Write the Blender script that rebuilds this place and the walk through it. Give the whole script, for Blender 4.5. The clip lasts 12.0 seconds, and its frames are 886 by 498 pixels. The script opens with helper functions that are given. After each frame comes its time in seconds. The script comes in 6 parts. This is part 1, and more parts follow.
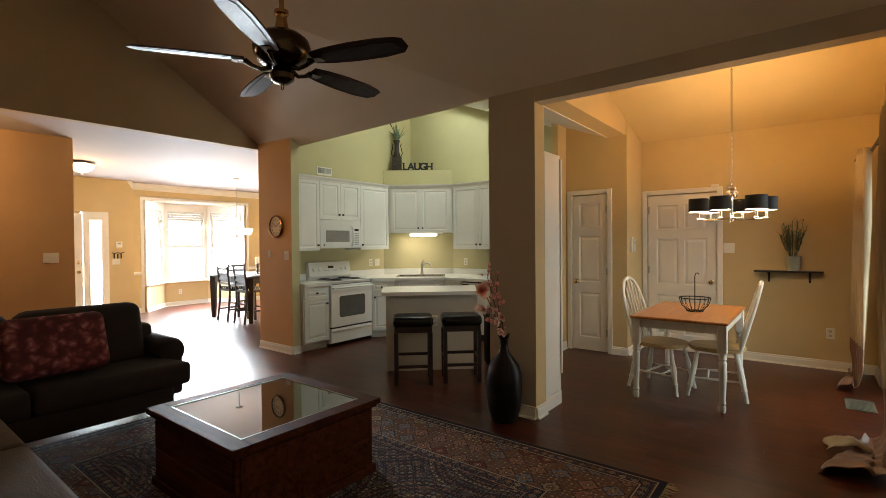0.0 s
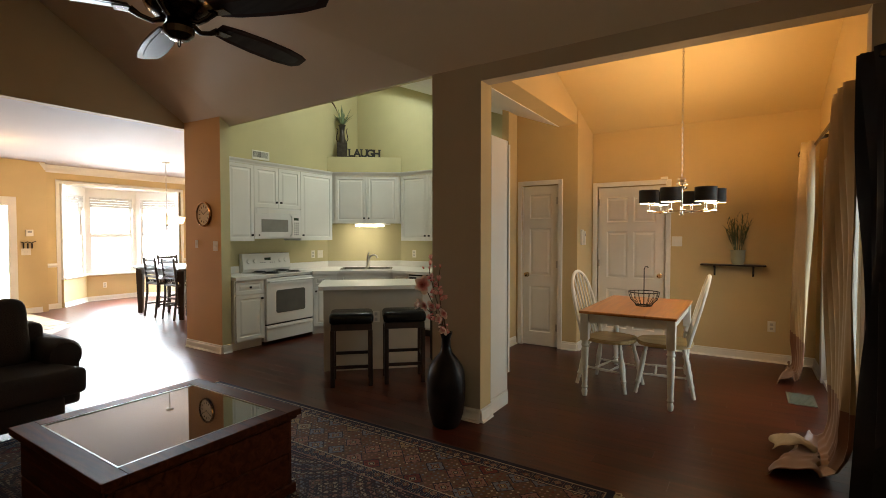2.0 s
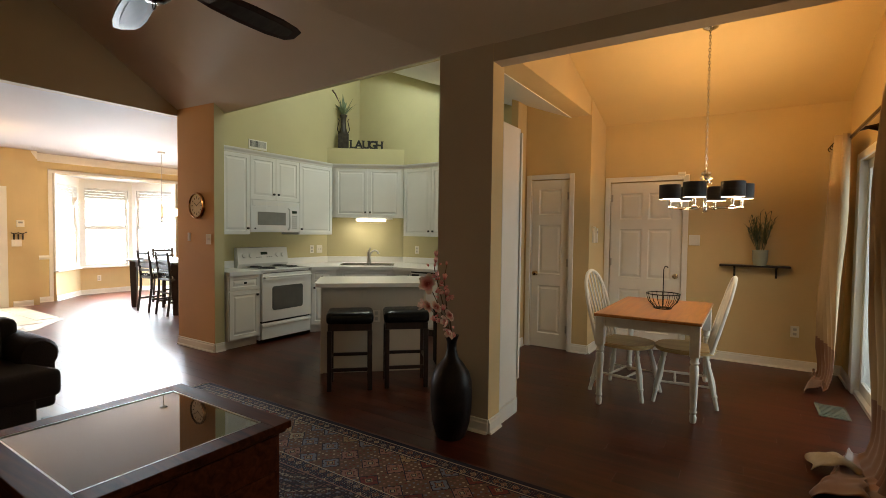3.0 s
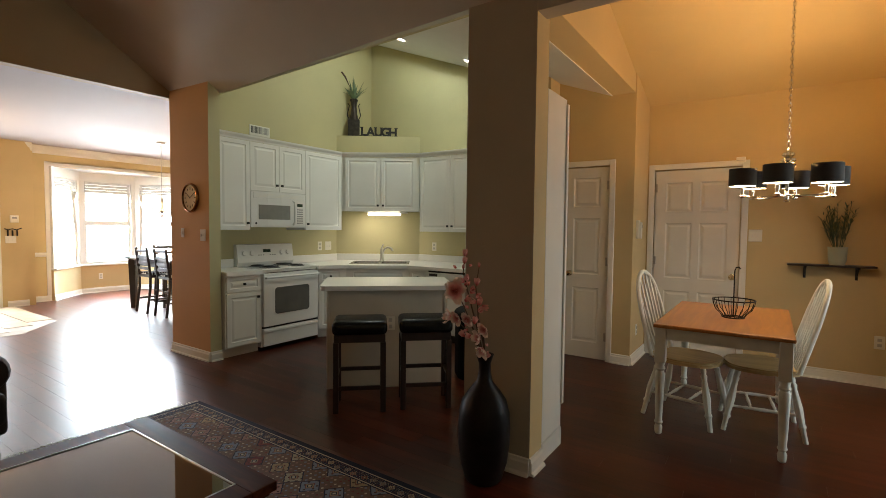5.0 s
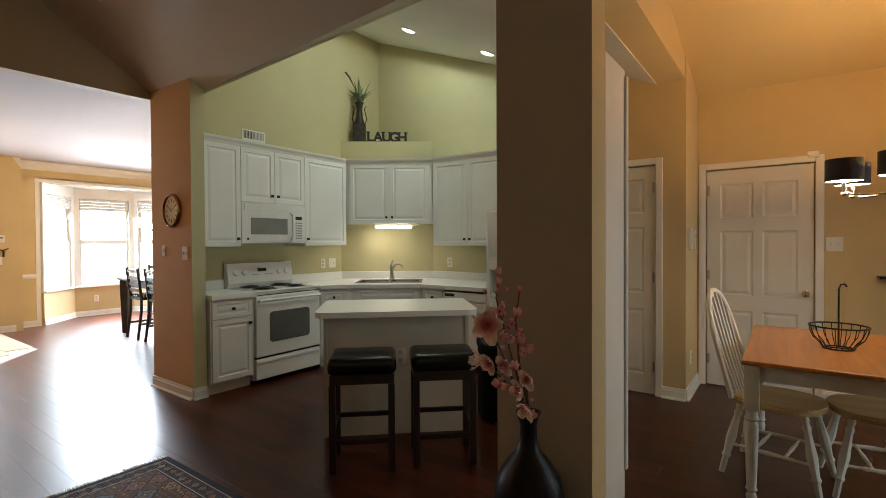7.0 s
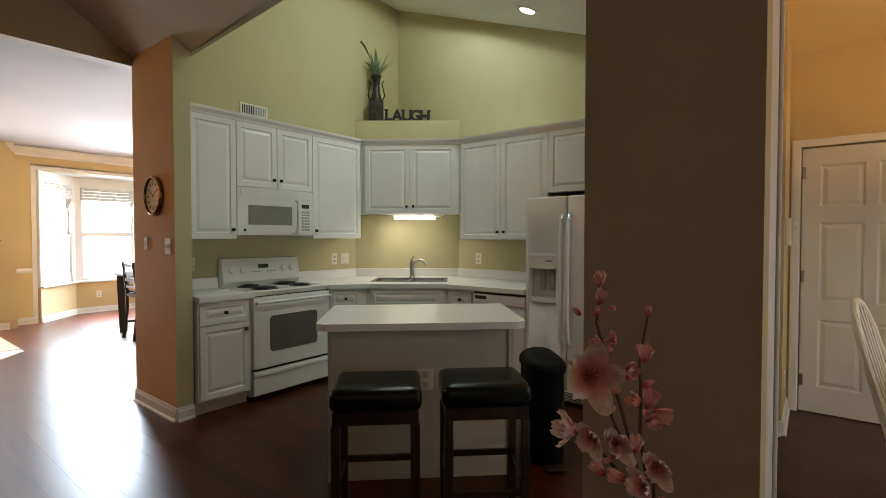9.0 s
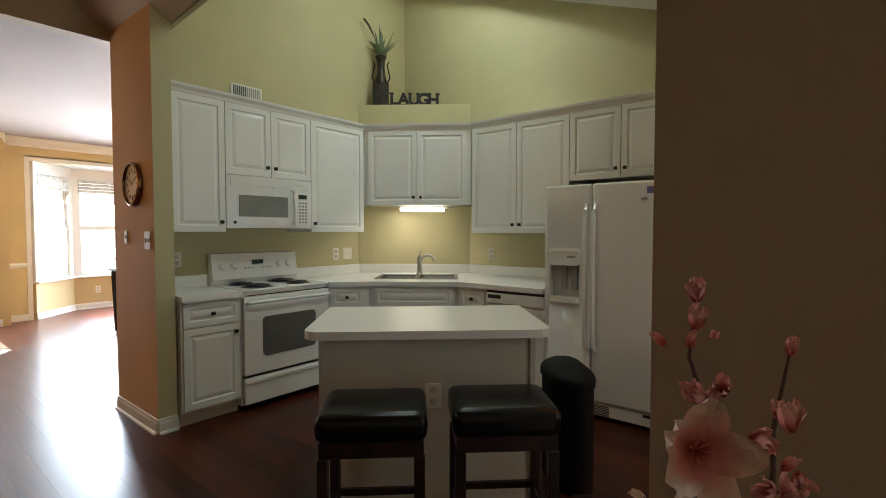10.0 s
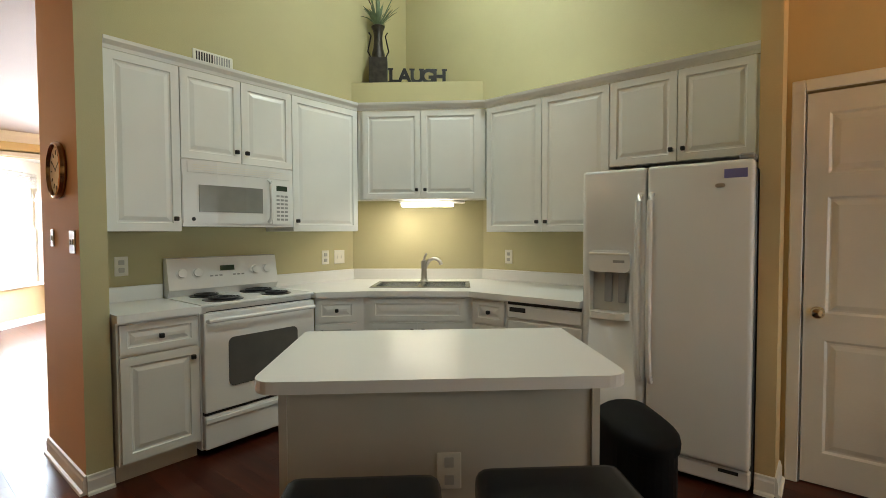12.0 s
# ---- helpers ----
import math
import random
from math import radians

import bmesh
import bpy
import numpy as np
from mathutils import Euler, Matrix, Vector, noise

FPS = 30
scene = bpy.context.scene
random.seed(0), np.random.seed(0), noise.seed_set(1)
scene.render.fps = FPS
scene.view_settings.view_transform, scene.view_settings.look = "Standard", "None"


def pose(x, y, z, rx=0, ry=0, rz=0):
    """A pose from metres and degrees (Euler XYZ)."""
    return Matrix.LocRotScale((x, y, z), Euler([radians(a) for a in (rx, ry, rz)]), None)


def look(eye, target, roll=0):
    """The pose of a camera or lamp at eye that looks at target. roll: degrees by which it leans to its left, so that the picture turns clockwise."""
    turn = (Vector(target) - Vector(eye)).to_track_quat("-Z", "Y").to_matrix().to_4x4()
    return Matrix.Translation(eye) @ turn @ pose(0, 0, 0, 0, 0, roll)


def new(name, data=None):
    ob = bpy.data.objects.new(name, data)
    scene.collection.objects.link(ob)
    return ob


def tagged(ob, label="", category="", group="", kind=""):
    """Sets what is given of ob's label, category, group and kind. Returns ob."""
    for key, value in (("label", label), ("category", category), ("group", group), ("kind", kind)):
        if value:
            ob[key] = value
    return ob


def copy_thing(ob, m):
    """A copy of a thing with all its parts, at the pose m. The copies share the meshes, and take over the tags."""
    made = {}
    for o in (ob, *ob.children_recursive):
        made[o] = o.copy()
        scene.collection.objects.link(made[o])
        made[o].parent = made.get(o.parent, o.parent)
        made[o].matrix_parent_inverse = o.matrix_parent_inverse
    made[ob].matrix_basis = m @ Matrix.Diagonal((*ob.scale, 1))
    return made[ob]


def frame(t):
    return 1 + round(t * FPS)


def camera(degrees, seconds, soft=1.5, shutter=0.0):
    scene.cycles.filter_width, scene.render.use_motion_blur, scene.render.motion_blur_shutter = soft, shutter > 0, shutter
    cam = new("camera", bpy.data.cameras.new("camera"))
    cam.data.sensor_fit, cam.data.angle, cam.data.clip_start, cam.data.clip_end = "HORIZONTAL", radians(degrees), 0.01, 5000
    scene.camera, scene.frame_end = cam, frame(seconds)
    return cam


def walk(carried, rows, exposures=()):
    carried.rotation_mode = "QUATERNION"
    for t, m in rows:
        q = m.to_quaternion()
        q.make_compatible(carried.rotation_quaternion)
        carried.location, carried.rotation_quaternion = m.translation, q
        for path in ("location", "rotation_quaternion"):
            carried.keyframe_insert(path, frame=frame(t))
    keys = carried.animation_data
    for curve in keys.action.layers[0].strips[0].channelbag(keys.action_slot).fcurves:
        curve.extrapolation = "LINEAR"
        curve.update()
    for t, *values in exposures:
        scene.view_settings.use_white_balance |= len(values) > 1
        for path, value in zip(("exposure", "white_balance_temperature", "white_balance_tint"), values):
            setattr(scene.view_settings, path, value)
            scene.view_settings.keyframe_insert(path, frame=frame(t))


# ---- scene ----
cam = camera(85.9, 12.0, soft=0.72)
PATH = [
    (0, (0.335, -0.063, 1.439), (-0.892, 1.516, 1.413), -0.5),
    (0.5, (0.311, -0.027, 1.433), (-0.835, 1.611, 1.391), -0.3),
    (1, (0.293, 0.053, 1.433), (-0.801, 1.726, 1.382), -0.2),
    (1.5, (0.272, 0.168, 1.429), (-0.798, 1.856, 1.376), -0.1),
    (2, (0.247, 0.275, 1.42), (-0.83, 1.96, 1.362), -0.0),
    (2.5, (0.161, 0.404, 1.412), (-0.919, 2.085, 1.339), 0.3),
    (3, (0.063, 0.499, 1.406), (-1.019, 2.179, 1.334), 0.7),
    (5, (-0.369, 0.986, 1.393), (-1.495, 2.636, 1.303), 0.6),
    (5.5, (-0.482, 1.124, 1.391), (-1.617, 2.769, 1.316), 0.4),
    (6, (-0.571, 1.252, 1.381), (-1.719, 2.89, 1.339), 0.0),
    (6.5, (-0.681, 1.389, 1.381), (-1.84, 3.02, 1.349), -0.2),
    (8.5, (-1.2, 1.944, 1.357), (-2.416, 3.532, 1.32), -0.1),
    (9, (-1.342, 2.083, 1.357), (-2.571, 3.66, 1.308), 0.0),
    (9.5, (-1.469, 2.258, 1.353), (-2.713, 3.822, 1.285), -0.1),
    (10, (-1.586, 2.39, 1.348), (-2.846, 3.942, 1.275), 0.0),
    (10.5, (-1.731, 2.516, 1.342), (-3.0, 4.061, 1.277), 0.2),
    (11, (-1.856, 2.64, 1.336), (-3.115, 4.193, 1.279), 0.2),
    (11.5, (-1.968, 2.793, 1.334), (-3.228, 4.345, 1.272), -0.0),
    (12, (-2.099, 2.928, 1.332), (-3.365, 4.475, 1.263), -0.2),
]
EXPOSURES = [(0.0, 0.22, 6900, 10), (2.5, 0.03, 6900, 10), (5.5, -0.1, 6700, 10), (9.0, -0.14, 6450, 10), (10.5, -0.12, 6450, 10), (11.4, 0.0, 6500, 10), (12.0, 0.32, 6550, 10)]
walk(cam, [(t, look(eye, target, roll)) for t, eye, target, roll in PATH], EXPOSURES)

# ---- world and light ----
world = bpy.data.worlds.new("sky")
world.use_nodes = True
scene.world = world
wn = world.node_tree.nodes
wl = world.node_tree.links
sky = wn.new("ShaderNodeTexSky")
sky.sky_type = "NISHITA"
sky.sun_disc = False
sky.sun_elevation = radians(48)
sky.sun_rotation = radians(200)
wl.new(sky.outputs[0], wn["Background"].inputs[0])
wn["Background"].inputs[1].default_value = 0.12


def lamp(name, kind, m, power, color=(1, 1, 1), size=0.1, size_y=None, spot=None):
    d = bpy.data.lights.new(name, kind)
    d.energy, d.color = power, color
    if kind == "AREA":
        d.shape = "RECTANGLE"
        d.size, d.size_y = size, size_y or size
    elif kind == "SUN":
        d.angle = size
    else:
        d.shadow_soft_size = size
    if spot:
        d.spot_size, d.spot_blend = radians(spot), (0.12 if spot > 150 else 1.0)
    ob = new(name, d)
    ob.matrix_world = m
    return ob


lamp("sun", "SUN", look((0, 0, 20), (4, -9, 0)), 1.0, (1, 0.96, 0.9), radians(10))

WARM = (1.0, 0.54, 0.18)
SOFT = (1.0, 0.66, 0.34)
DAY = (0.74, 0.87, 1.0)
BAY = [((-10.98, 4.1), (-11.62, 4.72)), ((-11.62, 4.72), (-11.62, 5.72)), ((-11.62, 5.72), (-10.98, 6.34))]
for (ax, ay), (bx, by) in BAY:
    mx, my = (ax + bx) / 2, (ay + by) / 2
    nx, ny = by - ay, -(bx - ax)
    ln = math.hypot(nx, ny)
    nx, ny = nx / ln, ny / ln
    bay = lamp("bay_daylight", "AREA", look((mx - nx * 0.22, my - ny * 0.22, 1.42), (mx + nx, my + ny, 0.95)), 360 * ln, DAY, ln * 0.9, 1.7)
    bay.data.spread = radians(112)
lamp("sidelight_daylight", "AREA", look((-10.86, 3.11, 1.15), (-9, 3.11, 1.0)), 55, DAY, 0.2, 1.6)
lamp("patio_daylight", "AREA", look((1.12, 5.2, 1.1), (0, 5.2, 0.9)), 20, (0.8, 0.95, 1.0), 1.5, 1.8)
# the third spot is an added fill that brightens the cabinet fronts
for cx, cy, power, cone in ((-4.13, 5.52, 53, 176), (-3.4, 5.95, 19, 110), (-3.05, 4.1, 46, 135)):
    cz = 2.757 + 0.384 * (-1.74 - cx)
    lamp("recessed_glow", "SPOT", look((cx - 0.012, cy, cz - 0.03), (cx - 0.832, cy, cz - 2.03)), power, (0.85, 1.0, 0.94), 0.08, spot=cone)
lamp("under_cabinet_glow", "AREA", look((-4.83, 5.94, 1.565), (-4.87, 6.0, 0.9)), 12, (1, 0.91, 0.76), 0.4, 0.06)

# ---- materials ----


def nodes_of(name):
    m = bpy.data.materials.new(name)
    m.use_nodes = True
    return m, m.node_tree.nodes, m.node_tree.links, m.node_tree.nodes["Principled BSDF"]


def mat(name, color, rough=0.5, metal=0.0, vary=0.12, scale=6.0, bump=0.0, bump_scale=60.0, coat=0.0, spec=0.5, rand=0.0):
    """Plain paint, metal or plastic: two scales of colour change, a little change of gloss, fine relief."""
    m, n, l, p = nodes_of(name)
    tc = n.new("ShaderNodeTexCoord")
    a = n.new("ShaderNodeTexNoise")
    a.inputs["Scale"].default_value, a.inputs["Detail"].default_value = scale, 5
    l.new(tc.outputs["Object"], a.inputs["Vector"])
    r = n.new("ShaderNodeValToRGB")
    c0 = [max(0, c * (1 - vary)) for c in color]
    c1 = [min(1, c * (1 + vary)) for c in color]
    r.color_ramp.elements[0].position, r.color_ramp.elements[1].position = 0.3, 0.7
    r.color_ramp.elements[0].color, r.color_ramp.elements[1].color = (*c0, 1), (*c1, 1)
    l.new(a.outputs["Fac"], r.inputs[0])
    out = r.outputs[0]
    if rand:
        oi = n.new("ShaderNodeObjectInfo")
        mr = n.new("ShaderNodeMapRange")
        mr.inputs["To Min"].default_value, mr.inputs["To Max"].default_value = 1 - rand, 1 + rand
        l.new(oi.outputs["Random"], mr.inputs[0])
        mx = n.new("ShaderNodeMix")
        mx.data_type, mx.blend_type = "RGBA", "MULTIPLY"
        mx.inputs[0].default_value = 1
        l.new(out, mx.inputs[6])
        l.new(mr.outputs[0], mx.inputs[7])
        out = mx.outputs[2]
    l.new(out, p.inputs["Base Color"])
    rr = n.new("ShaderNodeMapRange")
    rr.inputs["To Min"].default_value, rr.inputs["To Max"].default_value = max(0.02, rough * 0.85), min(1, rough * 1.15)
    l.new(a.outputs["Fac"], rr.inputs[0])
    l.new(rr.outputs[0], p.inputs["Roughness"])
    p.inputs["Metallic"].default_value = metal
    p.inputs["Coat Weight"].default_value = coat
    p.inputs["Specular IOR Level"].default_value = spec
    if bump:
        b = n.new("ShaderNodeTexNoise")
        b.inputs["Scale"].default_value, b.inputs["Detail"].default_value = bump_scale, 4
        l.new(tc.outputs["Object"], b.inputs["Vector"])
        bp = n.new("ShaderNodeBump")
        bp.inputs["Strength"].default_value, bp.inputs["Distance"].default_value = bump, 0.01
        l.new(b.outputs["Fac"], bp.inputs["Height"])
        l.new(bp.outputs[0], p.inputs["Normal"])
    return m


def wood(name, dark, light, rough=0.35, axis=0, scale=1.0, rand=0.2, coat=0.2, island=False, even=False):
    """Wood with long streaks along an axis, and its own shade for each piece."""
    m, n, l, p = nodes_of(name)
    tc = n.new("ShaderNodeTexCoord")
    mp = n.new("ShaderNodeMapping")
    s = [14 * scale] * 3
    s[axis] = 1.2 * scale
    mp.inputs["Scale"].default_value = s
    l.new(tc.outputs["Object"], mp.inputs["Vector"])
    src = n.new("ShaderNodeNewGeometry" if island else "ShaderNodeObjectInfo")
    rnd = src.outputs["Random Per Island" if island else "Random"]
    off = n.new("ShaderNodeVectorMath")
    off.operation = "ADD"
    sc = n.new("ShaderNodeMath")
    sc.operation = "MULTIPLY"
    sc.inputs[1].default_value = 40
    l.new(rnd, sc.inputs[0])
    l.new(mp.outputs[0], off.inputs[0])
    l.new(sc.outputs[0], off.inputs[1])
    a = n.new("ShaderNodeTexNoise")
    a.inputs["Scale"].default_value, a.inputs["Detail"].default_value, a.inputs["Distortion"].default_value = 1.0, 7, 1.2
    l.new(off.outputs[0], a.inputs["Vector"])
    r = n.new("ShaderNodeValToRGB")
    r.color_ramp.elements[0].position, r.color_ramp.elements[1].position = 0.32, 0.7
    r.color_ramp.elements[0].color, r.color_ramp.elements[1].color = (*dark, 1), (*light, 1)
    l.new(a.outputs["Fac"], r.inputs[0])
    mr = n.new("ShaderNodeMapRange")
    mr.inputs["To Min"].default_value, mr.inputs["To Max"].default_value = 1 - rand, 1 + rand
    l.new(rnd, mr.inputs[0])
    mx = n.new("ShaderNodeMix")
    mx.data_type, mx.blend_type = "RGBA", "MULTIPLY"
    mx.inputs[0].default_value = 1
    l.new(r.outputs[0], mx.inputs[6])
    l.new(mr.outputs[0], mx.inputs[7])
    l.new(mx.outputs[2], p.inputs["Base Color"])
    rr = n.new("ShaderNodeMapRange")
    rr.inputs["To Min"].default_value, rr.inputs["To Max"].default_value = rough * (0.96 if even else 0.8), rough * (1.05 if even else 1.25)
    l.new(a.outputs["Fac"], rr.inputs[0])
    l.new(rr.outputs[0], p.inputs["Roughness"])
    p.inputs["Coat Weight"].default_value = coat
    p.inputs["Coat Roughness"].default_value = 0.2
    if not even:
        bp = n.new("ShaderNodeBump")
        bp.inputs["Strength"].default_value, bp.inputs["Distance"].default_value = 0.04, 0.003
        l.new(a.outputs["Fac"], bp.inputs["Height"])
        l.new(bp.outputs[0], p.inputs["Normal"])
    return m


def glow(name, color, strength):
    m, n, l, p = nodes_of(name)
    p.inputs["Base Color"].default_value = (*color, 1)
    p.inputs["Emission Color"].default_value = (*color, 1)
    p.inputs["Emission Strength"].default_value = strength
    return m


def glass(name, color=(1, 1, 1), rough=0.02):
    m, n, l, p = nodes_of(name)
    p.inputs["Base Color"].default_value = (*color, 1)
    p.inputs["Transmission Weight"].default_value = 1
    p.inputs["Roughness"].default_value = rough
    p.inputs["IOR"].default_value = 1.45
    return m


def rug_material():
    """Persian-style rug: lattice of lozenges in the field, rows of medallions in the borders, all in wool."""
    m, n, l, p = nodes_of("rug_wool")
    tc = n.new("ShaderNodeTexCoord")

    def vor(scale, metric, rnd):
        v = n.new("ShaderNodeTexVoronoi")
        v.voronoi_dimensions = "2D"
        v.distance = metric
        v.inputs["Scale"].default_value, v.inputs["Randomness"].default_value = scale, rnd
        l.new(tc.outputs["Object"], v.inputs["Vector"])
        return v

    def ramp(stops, src):
        r = n.new("ShaderNodeValToRGB")
        r.color_ramp.interpolation = "CONSTANT"
        e = r.color_ramp.elements
        e[0].position, e[0].color = stops[0][0], (*stops[0][1], 1)
        e[1].position, e[1].color = stops[1][0], (*stops[1][1], 1)
        for pos, col in stops[2:]:
            k = e.new(pos)
            k.color = (*col, 1)
        l.new(src, r.inputs[0])
        return r.outputs[0]

    def mix(fac, a, b, kind="MIX"):
        x = n.new("ShaderNodeMix")
        x.data_type, x.blend_type = "RGBA", kind
        if isinstance(fac, float):
            x.inputs[0].default_value = fac
        else:
            l.new(fac, x.inputs[0])
        l.new(a, x.inputs[6])
        l.new(b, x.inputs[7])
        return x.outputs[2]

    navy, red, cream, rose, blue, tan, brown = (0.03, 0.032, 0.055), (0.19, 0.055, 0.05), (0.5, 0.42, 0.31), (0.32, 0.18, 0.15), (0.2, 0.22, 0.27), (0.34, 0.25, 0.15), (0.09, 0.05, 0.038)
    white, black = (1, 1, 1), (0, 0, 0)

    def lozenges(scale, hues, ground, reach, outline):
        """Rows of stepped lozenges: each its own dye, a pale outline, a small figure inside."""
        v = vor(scale, "MANHATTAN", 0.3)
        c = n.new("ShaderNodeSeparateColor")
        l.new(v.outputs["Color"], c.inputs[0])
        dye = ramp([(k / len(hues), h) for k, h in enumerate(hues)], c.outputs[0])
        fine = vor(scale * 5.0, "MANHATTAN", 0.25)
        dots = ramp([(0.0, white), (0.28, black)], fine.outputs["Distance"])
        figure = ramp([(0.0, cream), (0.07, navy), (0.12, tan), (0.17, red), (0.22, brown)], v.outputs["Distance"])
        core = ramp([(0.0, white), (0.2, black)], v.outputs["Distance"])
        inside = mix(core, mix(dots, dye, figure), figure)
        line = ramp([(0.0, black), (reach, white), (reach + 0.05, black)], v.outputs["Distance"])
        outside = ramp([(0.0, black), (reach + 0.05, white)], v.outputs["Distance"])
        fc = n.new("ShaderNodeSeparateColor")
        l.new(fine.outputs["Color"], fc.inputs[0])
        specks = ramp([(0.0, cream), (0.3, rose), (0.55, blue), (0.8, red)], fc.outputs[1])
        solid = n.new("ShaderNodeRGB")
        solid.outputs[0].default_value = (*ground, 1)
        pale = n.new("ShaderNodeRGB")
        pale.outputs[0].default_value = (*outline, 1)
        out = mix(dots, solid.outputs[0], specks)
        return mix(line, mix(outside, inside, out), pale.outputs[0])

    border = lozenges(6.2, (blue, red, (0.36, 0.31, 0.22), rose, tan, blue, rose), (0.17, 0.105, 0.08), 0.4, navy)
    field = lozenges(8.5, (navy, red, brown, blue, rose, navy), (0.05, 0.035, 0.04), 0.3, (0.3, 0.25, 0.18))
    rose_wheel = vor(1.05, "EUCLIDEAN", 0.0)
    beat = n.new("ShaderNodeMath")
    beat.operation = "MULTIPLY"
    beat.inputs[1].default_value = 7.0
    l.new(rose_wheel.outputs["Distance"], beat.inputs[0])
    frac = n.new("ShaderNodeMath")
    frac.operation = "FRACT"
    l.new(beat.outputs[0], frac.inputs[0])
    wheel = ramp([(0.0, navy), (0.2, rose), (0.38, navy), (0.55, cream), (0.7, brown), (0.85, blue)], frac.outputs[0])
    checks = vor(30.0, "CHEBYCHEV", 0.1)
    checker = ramp([(0.0, white), (0.33, black)], checks.outputs["Distance"])
    dusk = n.new("ShaderNodeRGB")
    dusk.outputs[0].default_value = (0.04, 0.03, 0.035, 1)
    field = mix(0.6, field, mix(checker, dusk.outputs[0], wheel))
    guard = lozenges(15.0, (rose, cream, blue, red), navy, 0.3, tan)
    sx = n.new("ShaderNodeSeparateXYZ")
    l.new(tc.outputs["Object"], sx.inputs[0])

    def absdist(sock, half):
        a = n.new("ShaderNodeMath")
        a.operation = "ABSOLUTE"
        l.new(sock, a.inputs[0])
        s = n.new("ShaderNodeMath")
        s.operation = "SUBTRACT"
        s.inputs[0].default_value = half
        l.new(a.outputs[0], s.inputs[1])
        return s.outputs[0]

    mn = n.new("ShaderNodeMath")
    mn.operation = "MINIMUM"
    l.new(absdist(sx.outputs[0], 1.84), mn.inputs[0])
    l.new(absdist(sx.outputs[1], 1.3), mn.inputs[1])
    inb = ramp([(0.0, black), (0.135, white), (0.52, black)], mn.outputs[0])
    ing = ramp([(0.0, black), (0.045, white), (0.12, black), (0.535, white), (0.61, black)], mn.outputs[0])
    lines = ramp([(0.0, navy), (0.036, cream), (0.045, navy), (0.12, cream), (0.128, navy), (0.52, cream), (0.528, navy), (0.61, rose), (0.618, navy)], mn.outputs[0])
    edge = ramp([(0.0, white), (0.045, black), (0.12, white), (0.135, black), (0.52, white), (0.535, black), (0.61, white), (0.625, black)], mn.outputs[0])
    col = mix(edge, mix(ing, mix(inb, field, border), guard), lines)
    wear = n.new("ShaderNodeTexNoise")
    wear.inputs["Scale"].default_value, wear.inputs["Detail"].default_value = 3, 6
    l.new(tc.outputs["Object"], wear.inputs["Vector"])
    wr = n.new("ShaderNodeValToRGB")
    wr.color_ramp.elements[0].color, wr.color_ramp.elements[1].color = (0.42, 0.42, 0.42, 1), (1.0, 0.96, 0.94, 1)
    l.new(wear.outputs["Fac"], wr.inputs[0])
    l.new(mix(1.0, col, wr.outputs[0], "MULTIPLY"), p.inputs["Base Color"])
    p.inputs["Roughness"].default_value = 0.95
    p.inputs["Specular IOR Level"].default_value = 0.1
    fz = n.new("ShaderNodeTexNoise")
    fz.inputs["Scale"].default_value = 260
    l.new(tc.outputs["Object"], fz.inputs["Vector"])
    bp = n.new("ShaderNodeBump")
    bp.inputs["Strength"].default_value, bp.inputs["Distance"].default_value = 0.6, 0.006
    l.new(fz.outputs["Fac"], bp.inputs["Height"])
    l.new(bp.outputs[0], p.inputs["Normal"])
    return m


def two_tone(name, top, low, z):
    """Woven cloth in two bands of dye, parted at a height."""
    m, n, l, p = nodes_of(name)
    g = n.new("ShaderNodeNewGeometry")
    s = n.new("ShaderNodeSeparateXYZ")
    l.new(g.outputs["Position"], s.inputs[0])
    c = n.new("ShaderNodeMath")
    c.operation = "GREATER_THAN"
    c.inputs[1].default_value = z
    l.new(s.outputs[2], c.inputs[0])
    w = n.new("ShaderNodeTexNoise")
    w.inputs["Scale"].default_value, w.inputs["Detail"].default_value = 9, 8
    x = n.new("ShaderNodeMix")
    x.data_type = "RGBA"
    x.inputs[6].default_value, x.inputs[7].default_value = (*low, 1), (*top, 1)
    l.new(c.outputs[0], x.inputs[0])
    r = n.new("ShaderNodeValToRGB")
    r.color_ramp.elements[0].color, r.color_ramp.elements[1].color = (0.75, 0.75, 0.75, 1), (1.1, 1.1, 1.1, 1)
    l.new(w.outputs["Fac"], r.inputs[0])
    y = n.new("ShaderNodeMix")
    y.data_type, y.blend_type = "RGBA", "MULTIPLY"
    y.inputs[0].default_value = 1
    l.new(x.outputs[2], y.inputs[6])
    l.new(r.outputs[0], y.inputs[7])
    l.new(y.outputs[2], p.inputs["Base Color"])
    p.inputs["Roughness"].default_value = 0.45
    p.inputs["Sheen Weight"].default_value = 0.3
    return m


